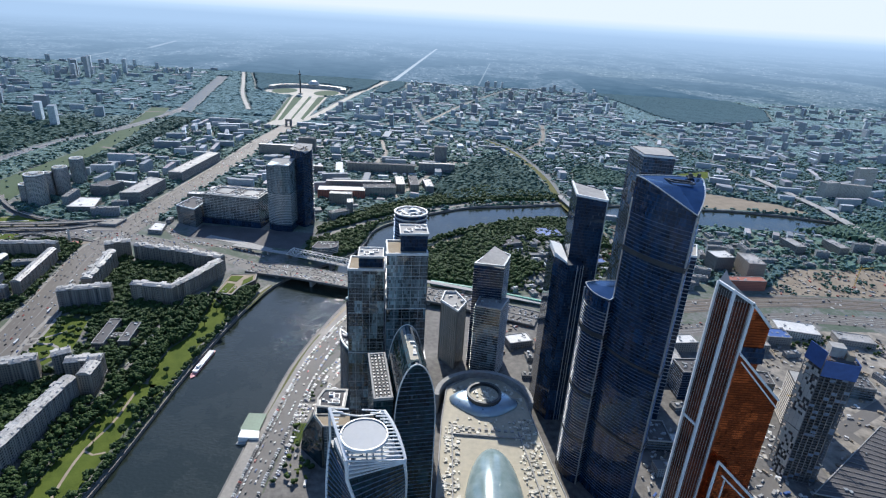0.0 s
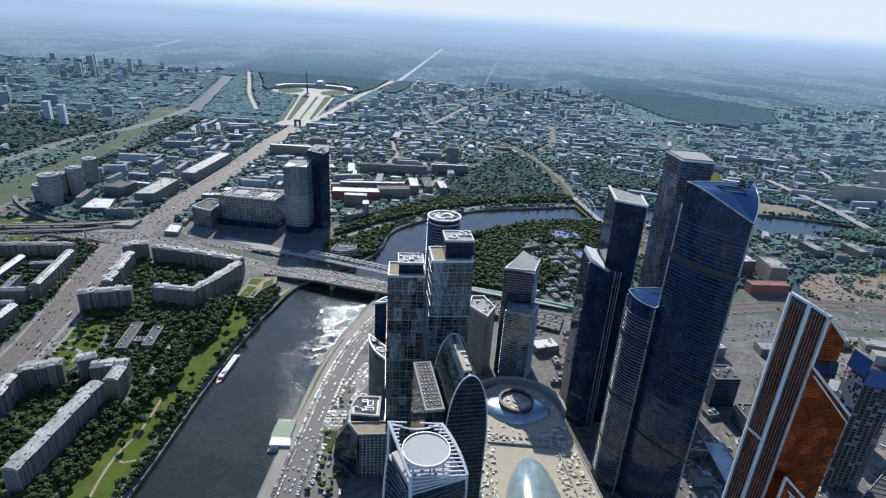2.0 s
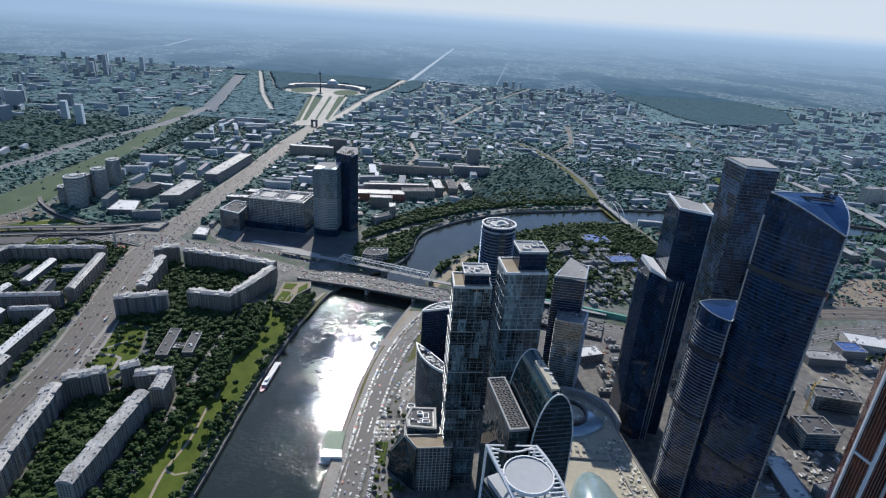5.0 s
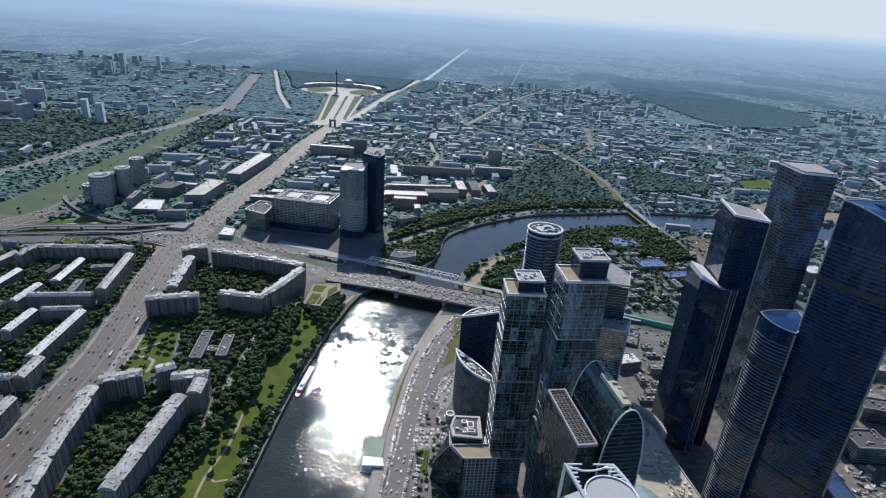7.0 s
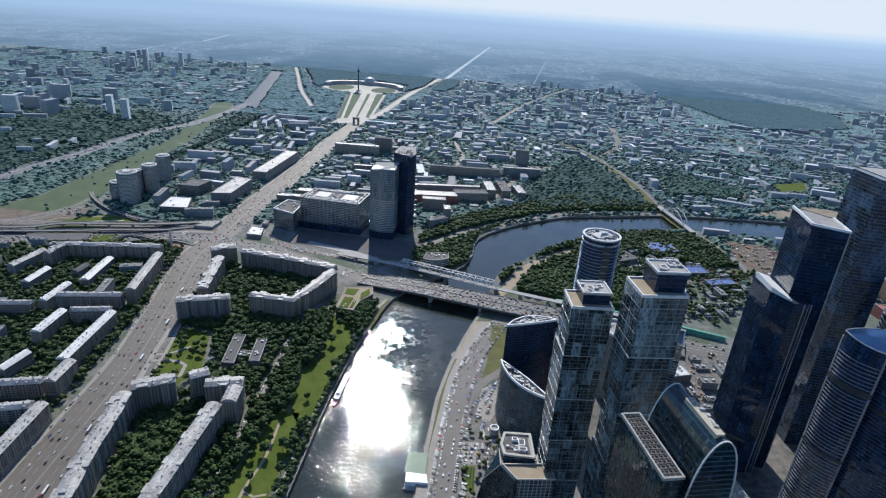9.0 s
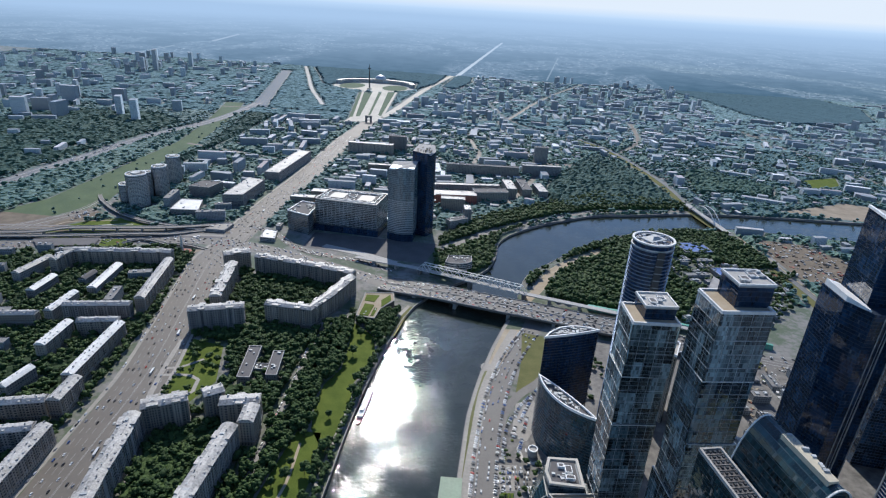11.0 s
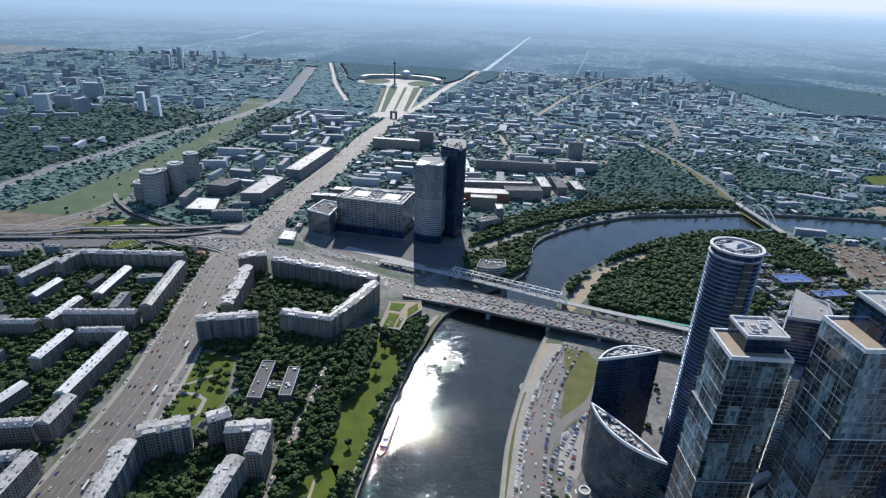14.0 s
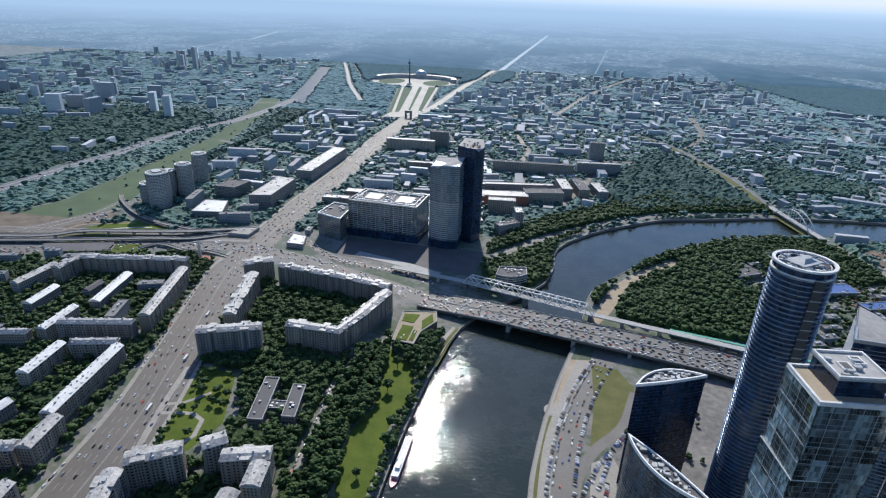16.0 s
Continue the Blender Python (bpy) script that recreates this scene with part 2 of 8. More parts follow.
# ---- building tools ----
class Mesh:
    """Collects faces and turns them into one object."""

    def __init__(self):
        self.v, self.f = [], []

    def face(self, *pts):
        i = len(self.v)
        self.v += [tuple(p) for p in pts]
        self.f.append(tuple(range(i, i + len(pts))))

    def prism(self, poly, z0, z1, top=True, bottom=False, dz=None):
        """An upright block over a plan. dz: the top's height above z1, corner by corner."""
        n, i = len(poly), len(self.v)
        self.v += [(p[0], p[1], z0) for p in poly] + [(p[0], p[1], z1 + (dz[k] if dz else 0)) for k, p in enumerate(poly)]
        for k in range(n):
            j = (k + 1) % n
            self.f.append((i + k, i + j, i + n + j, i + n + k))
        if top:
            self.f.append(tuple(range(i + n, i + 2 * n)))
        if bottom:
            self.f.append(tuple(range(i + n - 1, i - 1, -1)))
        return self

    def box(self, x, y, z, sx, sy, sz, turn=0.0, bottom=False):
        return self.prism(rect(x, y, sx, sy, turn), z, z + sz, bottom=bottom)

    def loft(self, rings, top=True, closed=True):
        n, i = len(rings[0]), len(self.v)
        for r in rings:
            self.v += [tuple(p) for p in r]
        for a in range(len(rings) - 1):
            for k in range(n if closed else n - 1):
                j = (k + 1) % n
                self.f.append((i + a * n + k, i + a * n + j, i + (a + 1) * n + j, i + (a + 1) * n + k))
        if top and closed:
            self.f.append(tuple(range(i + (len(rings) - 1) * n, i + len(rings) * n)))
        return self

    def beam(self, p, q, w, h=None):
        """A straight bar of square section."""
        p, q, h = Vector(p), Vector(q), h or w
        d = (q - p).normalized()
        s = d.cross(Vector((0, 0, 1)))
        s = s.normalized() if s.length > 0.01 else Vector((1, 0, 0))
        u = s.cross(d)
        c = [s * a * w / 2 + u * b * h / 2 for a, b in ((-1, -1), (1, -1), (1, 1), (-1, 1))]
        i = len(self.v)
        self.v += [tuple(p + k) for k in c] + [tuple(q + k) for k in c]
        self.f += [(i, i + 1, i + 5, i + 4), (i + 1, i + 2, i + 6, i + 5), (i + 2, i + 3, i + 7, i + 6), (i + 3, i, i + 4, i + 7),
                   (i + 3, i + 2, i + 1, i), (i + 4, i + 5, i + 6, i + 7)]
        return self

    def tube(self, pts, r, sides=6):
        for a, b in zip(pts, pts[1:]):
            self.beam(a, b, r * 1.8)
        return self

    def band(self, poly, z, h, out, closed=True):
        """A ledge that runs round a plan, proud of it by out."""
        n = len(poly)
        o = grown(poly, out)
        for k in range(n if closed else n - 1):
            j = (k + 1) % n
            a, b, c, d = poly[k], poly[j], o[j], o[k]
            self.face((*d, z), (*c, z), (*c, z + h), (*d, z + h))
            self.face((*d, z + h), (*c, z + h), (*b, z + h), (*a, z + h))
            self.face((*a, z), (*b, z), (*c, z), (*d, z))
        return self

    def data(self, name, mat, smooth=False):
        me = bpy.data.meshes.new(name)
        me.from_pydata(self.v, [], self.f)
        for m in mat if isinstance(mat, (list, tuple)) else [mat]:
            me.materials.append(m)
        if smooth:
            me.polygons.foreach_set("use_smooth", [True] * len(me.polygons))
        me.update()
        return me


def rect(x, y, sx, sy, turn=0.0):
    c, s = math.cos(radians(turn)), math.sin(radians(turn))
    return [(x + a * sx / 2 * c - b * sy / 2 * s, y + a * sx / 2 * s + b * sy / 2 * c) for a, b in ((-1, -1), (1, -1), (1, 1), (-1, 1))]


def area(poly):
    return sum(a[0] * b[1] - b[0] * a[1] for a, b in zip(poly, poly[1:] + poly[:1])) / 2


def ccw(poly):
    poly = [tuple(p) for p in poly]
    return poly if area(poly) > 0 else poly[::-1]


def grown(poly, d):
    """A counter-clockwise plan grown outwards by d."""
    out, n = [], len(poly)
    for k in range(n):
        a, b, c = (Vector(poly[i % n]) for i in (k - 1, k, k + 1))
        e, f = (b - a).normalized(), (c - b).normalized()
        ne, nf = Vector((e.y, -e.x)), Vector((f.y, -f.x))
        m = (ne + nf)
        m = m.normalized() if m.length > 1e-6 else ne
        out.append(tuple(b + m * d / max(0.35, m.dot(ne))))
    return out


def curve(pts, step=12.0):
    """A smooth open line through points (Catmull-Rom)."""
    P = [Vector(p) for p in pts]
    P = [P[0] * 2 - P[1]] + P + [P[-1] * 2 - P[-2]]
    out = []
    for i in range(1, len(P) - 2):
        a, b, c, d = P[i - 1:i + 3]
        n = max(1, int((c - b).length / step))
        for k in range(n):
            t = k / n
            out.append(0.5 * (2 * b + (c - a) * t + (2 * a - 5 * b + 4 * c - d) * t * t + (3 * b - a - 3 * c + d) * t ** 3))
    return [tuple(p) for p in out + [P[-2]]]


def strip(line, left, right=None):
    """The plan of a ribbon along a line: left and right of it by those metres."""
    right = left if right is None else right
    L, R = [], []
    for i, p in enumerate(line):
        a, b = Vector(line[max(0, i - 1)][:2]), Vector(line[min(len(line) - 1, i + 1)][:2])
        d = (b - a).normalized()
        n = Vector((-d.y, d.x))
        L.append(tuple(Vector(p[:2]) + n * left)), R.append(tuple(Vector(p[:2]) - n * right))
    return L, R


def bow(a, b, rise, n=12):
    """Points of an arc from a to b that bulges to the right of the way by rise."""
    a, b = Vector(a), Vector(b)
    d = b - a
    nrm = Vector((d.y, -d.x)).normalized()
    return [tuple(a + d * (k / n) + nrm * rise * (1 - (2 * k / n - 1) ** 2)) for k in range(n + 1)]


def part(name, mesh, mat, parent=None, label="", kind="", smooth=False):
    ob = new(name, mesh.data(name, mat, smooth) if isinstance(mesh, Mesh) else mesh)
    if parent:
        ob.parent = parent
    return tagged(ob, label, kind=kind)


def thing(name, label, category, group="", kind=""):
    return tagged(new(name), label, category, group, kind)


def sheet(name, mesh, mat, label, category):
    """A piece of the setting."""
    return tagged(part(name, mesh, mat), label, category, kind="structure")


# plan of what is taken, in cells of 4 m
CELL, X0, Y0, NX, NY = 4.0, -3800.0, 200.0, 1900, 1100
taken = np.zeros((NX, NY), bool)
_gx, _gy = np.meshgrid(X0 + (np.arange(NX) + 0.5) * CELL, Y0 + (np.arange(NY) + 0.5) * CELL, indexing="ij")


def cells(poly):
    """The window of cells over a plan, and which of them lie in it."""
    p = np.array([q[:2] for q in poly])
    i0, j0 = max(0, int((p[:, 0].min() - X0) / CELL) - 1), max(0, int((p[:, 1].min() - Y0) / CELL) - 1)
    i1, j1 = min(NX, int((p[:, 0].max() - X0) / CELL) + 2), min(NY, int((p[:, 1].max() - Y0) / CELL) + 2)
    if i1 <= i0 or j1 <= j0:
        return None
    x, y = _gx[i0:i1, j0:j1], _gy[i0:i1, j0:j1]
    inside = np.zeros(x.shape, bool)
    for (ax, ay), (bx, by) in zip(p, np.roll(p, -1, 0)):
        if ay != by:
            inside ^= ((ay > y) != (by > y)) & (x < (bx - ax) * (y - ay) / (by - ay) + ax)
    return slice(i0, i1), slice(j0, j1), inside


def take(poly, grow=0.0):
    c = cells(grown(ccw(poly), grow) if grow else poly)
    if c:
        taken[c[0], c[1]] |= c[2]


def is_free(poly):
    c = cells(poly)
    return bool(c) and not (taken[c[0], c[1]] & c[2]).any()


def in_poly(poly, x, y):
    hit = False
    for (ax, ay), (bx, by) in zip(poly, poly[1:] + poly[:1]):
        if (ay > y) != (by > y) and x < (bx - ax) * (y - ay) / (by - ay) + ax:
            hit = not hit
    return hit


# ---- ground, river, roads ----
M["site"] = plain("site_ground", (0.25, 0.225, 0.185), 0.85, 14.0, 0.85, bump=0.4)
M["earth_rail"] = lawn_like("rail_yard_earth", (0.10, 0.085, 0.065), (0.24, 0.20, 0.15), 20, 0.5)
M["yard"] = plain("patched_asphalt_yard", (0.15, 0.14, 0.125), 0.8, 9.0, 0.8)

BANK_LEFT = curve([(-372, -300), (-373, 300), (-370, 500), (-371, 640), (-366, 760), (-358, 850), (-350, 905), (-338, 950), (-300, 1020), (-262, 1062), (-222, 1120), (-205, 1190), (-203, 1250),
                   (-180, 1310), (-112, 1390), (-50, 1440), (40, 1500), (142, 1530), (285, 1575), (450, 1602), (714, 1618), (818, 1625), (974, 1606), (1086, 1574), (1212, 1552), (1600, 1520), (2600, 1600)], 25)
BANK_RIGHT = curve([(-238, -300), (-239, 470), (-239, 523), (-237, 584), (-235.5, 635), (-233.5, 690), (-228, 735), (-221, 780), (-214, 812), (-206, 850), (-192, 904), (-174, 970), (-160, 1050), (-146, 1110), (-100, 1177),
                    (-52, 1240), (32, 1335), (134, 1408), (229, 1450), (350, 1482), (500, 1478), (659, 1468), (898, 1461), (1011, 1449), (1135, 1438), (1600, 1400), (2600, 1470)], 25)
RIVER = BANK_LEFT + BANK_RIGHT[::-1]
take(RIVER, 4)

# Ground colours are real; the HAZE sheen adds a painted blue veil far off.
_n = Nodes("city_ground")
_f = _n.math("ADD", _n.math("MULTIPLY", _n.noise(70, 5, 0.6), 0.65), _n.math("MULTIPLY", _n.noise(9, 4), 0.35))
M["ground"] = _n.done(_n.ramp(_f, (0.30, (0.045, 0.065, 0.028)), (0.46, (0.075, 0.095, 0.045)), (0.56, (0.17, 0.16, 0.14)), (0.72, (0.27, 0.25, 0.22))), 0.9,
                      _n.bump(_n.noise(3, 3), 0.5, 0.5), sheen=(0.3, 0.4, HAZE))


def ground_sheet():
    """One sheet of land out to the horizon, with the river's bed cut out."""
    bmv = bmesh.new()
    def ring(pts):
        vs = [bmv.verts.new((x, y, 0)) for x, y in pts]
        return [bmv.edges.new((a, b)) for a, b in zip(vs, vs[1:] + vs[:1])]
    e = ring(BANK_LEFT + [(2600, 9000), (-9000, 9000), (-9000, -300)])
    bmesh.ops.triangle_fill(bmv, edges=e, use_beauty=True)
    e = ring(BANK_RIGHT + [(2600, -300)])
    bmesh.ops.triangle_fill(bmv, edges=e, use_beauty=True)
    vs = [bmv.verts.new(p) for p in ((2600, -300, 0), (9000, -300, 0), (9000, 9000, 0), (2600, 9000, 0))]
    bmv.faces.new(vs)
    vs = [bmv.verts.new(p) for p in ((-9000, -3000, 0), (9000, -3000, 0), (9000, -300, 0), (-9000, -300, 0))]
    bmv.faces.new(vs)
    for f in bmv.faces:
        if f.normal.z < 0:
            f.normal_flip()
    me = bpy.data.meshes.new("ground")
    bmv.to_mesh(me)
    bmv.free()
    me.materials.append(M["ground"])
    return me


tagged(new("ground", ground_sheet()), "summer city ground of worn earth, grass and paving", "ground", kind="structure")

_n = Nodes("river_water")
_w = _n.noise(85, 5, 0.62)
_calm = _n.range(_n.math("ADD", _n.math("MULTIPLY", _w, 0.6), _n.math("MULTIPLY", _n.noise(16, 7, 0.72), 0.4)), 0.475, 0.505, 0.0, 1.0)
_along = _n.vec("MULTIPLY", _n.place(), (0.72, 1.0, 1.0))
_h = _n.math("ADD", _n.math("MULTIPLY", _n.noise(1.3, 2, 0.5, _along), 0.2), _n.math("MULTIPLY", _n.noise(3.4, 2, 0.5, _along), 1.06))
M["water"] = _n.done(_n.mix(_calm, (0.020, 0.027, 0.020), (0.027, 0.034, 0.026)), _n.blend(_calm, 0.02, 0.035), _n.bump(_n.math("MULTIPLY", _n.math("SUBTRACT", _h, 0.63), _n.range(_calm, 0.0, 1.0, 0.55, 1.15)), 1.0, 0.33), 0.0, 1.48)
_m = Mesh()
_m.face(*[(x, y, -4.2) for x, y in rect(600, 500, 8000, 4600)])
sheet("water", _m, M["water"], "grey-green river water, rippled and glittering in the sun", "river")


def quay(name, bank, side, label):
    """Granite river wall with a coping along a bank."""
    m = Mesh()
    L, R = strip(bank, 1.1, 0.0) if side > 0 else strip(bank, 0.0, 1.1)
    base = [(*p, -6.0) for p in bank]
    for (a, b, c, d, e, f) in zip(bank, bank[1:], L, L[1:], R, R[1:]):
        m.face((*a, -6), (*b, -6), (*b, 0.9), (*a, 0.9))
        m.face((*c, 0.9), (*d, 0.9), (*f, 0.9), (*e, 0.9))
        o, p = (c, d) if side > 0 else (e, f)
        m.face((*o, 0.0), (*p, 0.0), (*p, 0.9), (*o, 0.9))
    return sheet(name, m, M["granite"], label, "embankment")


# Unseen sheet behind the view, added so tower glass reflects something dark.
_m = Mesh()
_m.face(*[(x, y, 0.05) for x, y in ((-236, -2900), (2500, -2900), (2500, 240), (-236, 240))])
sheet("district_ground", _m, M["district"], "unseen dark sheet added south of the towers to darken reflections", "ground")
quay("embankment_wall_1", BANK_LEFT, 1, "long grey granite river wall with a coping")
quay("embankment_wall_2", BANK_RIGHT, -1, "long grey granite river wall with a coping")


def ribbon(name, pts, half, z, mat, label, category="road", block=True, half2=None, smooth=True):
    line = curve(pts, 14) if smooth else pts
    L, R = strip(line, half, half if half2 is None else half2)
    m = Mesh()
    for a, b, c, d in zip(L, L[1:], R, R[1:]):
        m.face((*c, z), (*d, z), (*b, z), (*a, z))
        if block:
            take([a, b, d, c])
    return sheet(name, m, mat, label, category)


def patch(name, poly, z, mat, label, category="ground", block=True):
    m = Mesh()
    poly = ccw(poly)
    m.face(*[(x, y, z) for x, y in poly])
    if block:
        take(poly)
    return sheet(name, m, mat, label, category)


AVENUE = [(-560, 180), (-600, 330), (-624, 445), (-632, 500), (-641, 580), (-655, 690), (-677, 785), (-706, 898), (-742, 1040), (-746, 1140), (-757, 1370), (-757, 1720), (-772, 2180), (-765, 2480), (-722, 2773), (-677, 3600), (-600, 4350), (-528, 5004), (-400, 7200)]
ribbon("road_avenue", AVENUE[:14], 31, 0.10, M["avenue"], "wide grey asphalt avenue with many lanes of traffic")
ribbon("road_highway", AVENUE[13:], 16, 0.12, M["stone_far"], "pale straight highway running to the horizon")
for _p in ([(-790, 2500), (-740, 2500), (-656, 3600), (-508, 5004), (-548, 5004), (-622, 4350), (-698, 3600), (-745, 2773)],):
    take(_p)
_line = curve(AVENUE, 9)


def lane_paint():
    m = Mesh()
    for off in (-24, -17, -10, -0.6, 0.6, 10, 17, 24):
        L, R = strip(_line, off + 0.22, -(off - 0.22))
        for i, (a, b, c, d) in enumerate(zip(L, L[1:], R, R[1:])):
            if a[1] < 2000 and (abs(off) < 2 or i % 2):
                m.face((*c, 0.17), (*d, 0.17), (*b, 0.17), (*a, 0.17))
    return m


tagged(part("lane_markings", lane_paint(), M["paint"]), "worn white lane lines on the avenue asphalt", "markings", kind="stuff")
ribbon("pavement_avenue_west", [(p[0] - 35, p[1]) for p in AVENUE[:13]], 2.6, 0.14, M["paving"], "pale paved footway beside the avenue", "pavement")
ribbon("pavement_avenue_east", [(p[0] + 34, p[1]) for p in AVENUE[:9]], 2.4, 0.14, M["paving"], "pale paved footway beside the avenue", "pavement")

# embankment roads on the near bank of towers
ribbon("promenade_east", [(-230, 200), (-231, 470), (-226, 570), (-221, 650), (-214, 740), (-198, 815), (-183, 870), (-172, 905)], 6, 0.12, M["paving"], "pale paved riverside promenade", "pavement")
ribbon("promenade_verge", [(-230, 200), (-230, 523), (-230, 584), (-229, 635), (-225, 690), (-219, 735), (-210, 780), (-204, 800)], 5.5, 0.09, M["drygrass"], "dry grass strip between the promenade and the road", "grass")
ribbon("promenade_path", [(-236, 200), (-236, 523), (-234, 584), (-232.5, 635), (-230.5, 690), (-225, 735), (-218, 780), (-211, 812), (-203, 850), (-189, 904), (-180, 935)], 2.2, 0.15, M["paving"], "pale paved riverside promenade", "pavement")
patch("promenade_earth", [(-211, 800), (-200, 852), (-187, 905), (-162, 908), (-174, 866), (-190, 815), (-197, 790)], 0.11, M["sand"], "trodden brown earth beside the promenade", "earth")
patch("promenade_bay", [(-213 + 7.5 * math.cos(a * math.pi / 9), 797 + 10 * math.sin(a * math.pi / 9)) for a in range(18)], 0.17, M["paving"], "rounded pale lookout bay of the promenade", "pavement")
ribbon("road_embankment", [(-206, 200), (-210, 470), (-208, 560), (-206, 640), (-199, 720), (-186, 790), (-168, 850), (-146, 905), (-138, 940)], 15, 0.10, M["asphalt"], "grey asphalt embankment road lined with parked cars")
patch("verge_grass", [(-160, 900), (-128, 893), (-112, 860), (-136, 775), (-172, 745), (-163, 815)], 0.12, M["drygrass"], "dry mown verge beside the embankment road", "grass")
ribbon("road_slip", [(-112, 850), (-134, 785), (-168, 740), (-188, 696), (-194, 640)], 6, 0.14, M["asphalt"], "curved asphalt slip road")
patch("forecourt_paving", [(-193, 460), (-193, 640), (-160, 735), (-128, 770), (-60, 900), (180, 905), (460, 830), (470, 330), (-193, 330)], 0.05, M["yard"], "pale paving between the towers", "pavement", False)
patch("site_yard", [(470, 330), (462, 828), (560, 905), (760, 925), (1000, 920), (1000, 600), (760, 330)], 0.05, M["site"], "trampled earth and patched asphalt of a building site", "earth", False)
ribbon("road_site", [(300, 380), (370, 500), (450, 590), (540, 640), (700, 740), (900, 820)], 10, 0.12, M["asphalt"], "dark asphalt road through the building site")
ribbon("road_site_cross", [(470, 860), (500, 760), (540, 640), (600, 500)], 7, 0.14, M["asphalt"], "dark asphalt road through the building site")
patch("garden_lawn", [(-188.5, 573), (-176, 575), (-175, 538), (-188.6, 536)], 0.1, M["grass"], "striped lawn with clipped hedges on the forecourt", "grass")
for _i in range(4):
    ribbon("hedge_strip", [(-187 + _i * 3.4, 538), (-187 + _i * 3.4, 555), (-186.6 + _i * 3.4, 572)], 0.7, 0.9, M["tree"], "low clipped hedge row on the lawn", "hedge")
ribbon("pavilion_ramp", [(-166, 652), (-170, 640), (-166, 625), (-154.5, 620), (-143, 626)], 2.2, 0.6, M["stone_pale"], "curved pale ramp round the pavilion", "pavement")
patch("car_park", [(-194, 612), (-172, 615), (-172, 578), (-193, 576)], 0.13, M["paving"], "paved car park on the forecourt", "pavement")
patch("forecourt_plaza", [(-172, 722), (-150, 738), (-140, 700), (-160, 655), (-178, 660)], 0.11, M["paving"], "pale paved forecourt of the curved block", "pavement")
# left bank park
PARK_STREET = [(-440, 200), (-444, 420), (-455, 560), (-459, 640), (-463, 720), (-468, 790), (-452, 860), (-430, 910)]
ribbon("road_park", PARK_STREET, 2.8, 0.10, M["granite"], "narrow shaded asphalt street beside the park")
ribbon("promenade_west", [(-380, 200), (-381, 480), (-380, 640), (-374, 760), (-367, 850), (-360, 905), (-348, 950)], 3, 0.10, M["paving"], "paved riverside footpath", "pavement")
patch("lawn_upper", grown(ccw([(-419, 869), (-388, 843), (-376, 793), (-382, 760), (-391, 729), (-384, 683), (-388, 633), (-391, 611), (-409, 636), (-418, 677), (-419, 717), (-406, 756), (-410, 812)]), 4.5), 0.08, M["grass"], "mown park lawn in sun", "grass")
patch("quay_lawn", [(-366, 850), (-355, 852), (-346, 915), (-340, 945), (-352, 952), (-361, 905)], 0.07, M["drygrass"], "dry grass strip along the quay", "grass")
patch("lawn_lower", [(-388, 400), (-432, 400), (-438, 480), (-434, 560), (-428, 628), (-400, 630), (-390, 560)], 0.08, M["grass"], "mown park lawn in sun", "grass")
ribbon("park_path", [(-400, 400), (-412, 450), (-418, 500), (-413, 550), (-418, 610)], 1.6, 0.13, M["sand"], "pale gravel park path", "path")
ribbon("park_path_cross", [(-392, 500), (-404, 495), (-418, 500)], 1.4, 0.14, M["sand"], "pale gravel park path", "path")
# square beside the avenue
patch("square_grass", [(-612, 640), (-575, 655), (-562, 700), (-590, 780), (-640, 790)], 0.07, M["grass"], "grass of a small square", "grass", False)
ribbon("square_path", [(-623, 640), (-642, 715), (-655, 785)], 3.4, 0.12, M["paving"], "straight pale path through the square", "path")
ribbon("square_path_loop", [(-642, 715), (-622, 722), (-601, 745)], 2.2, 0.13, M["paving"], "curved pale path through the square", "path")
ribbon("square_path_loop", [(-640, 700), (-618, 706), (-600, 707), (-586, 700), (-581, 676), (-596, 652)], 2.6, 0.135, M["paving"], "curved pale path through the square", "path")
# ring road and its ramps
RING = [(-1700, 900), (-1300, 985), (-1160, 1023), (-995, 1085), (-840, 1125), (-742, 1135), (-640, 1115), (-560, 1086), (-470, 1052), (-400, 1022)]
ribbon("road_ring", RING, 17, 0.16, M["asphalt"], "wide asphalt ring road full of traffic")
ribbon("road_ramp", [(-748, 1235), (-700, 1215), (-662, 1190), (-620, 1150), (-570, 1124), (-475, 1108), (-400, 1075)], 8, 0.2, M["asphalt"], "curving slip road full of cars")
ribbon("road_loop", [(-800, 1200), (-842, 1196), (-880, 1191), (-942, 1196), (-992, 1204), (-1044, 1223), (-1100, 1262), (-1112, 1330), (-1080, 1400)], 5, 0.18, M["asphalt"], "looping slip road round the towers")
patch("office_yard", [(-600, 1150), (-345, 1120), (-330, 1225), (-600, 1232)], 0.08, M["felt"], "asphalt yard between ring road and offices", "pavement")
ribbon("road_tramway", [(-560, 1165), (-470, 1140), (-400, 1112)], 9, 0.13, M["concrete"], "pale concrete yard beside the ring road")
for _i in range(7):
    ribbon("road_junction", [(-1700, 935 + _i * 17), (-1300, 1015 + _i * 16), (-1100, 1062 + _i * 14), (-960, 1102 + _i * 11), (-830, 1140 + _i * 9), (-770, 1150 + _i * 9)], 3.0 + (_i % 3), 0.22 + 0.03 * _i, M[("asphalt", "felt", "granite", "asphalt", "earth_rail", "asphalt", "granite")[_i]], "parallel lanes and tracks of the road junction")
patch("junction_yard", [(-1330, 1190), (-1165, 1190), (-1132, 1255), (-1080, 1228), (-1115, 1143), (-1168, 1060), (-1330, 1030)], 0.17, M["earth_rail"], "dark earth of a railway yard by the junction", "railway")
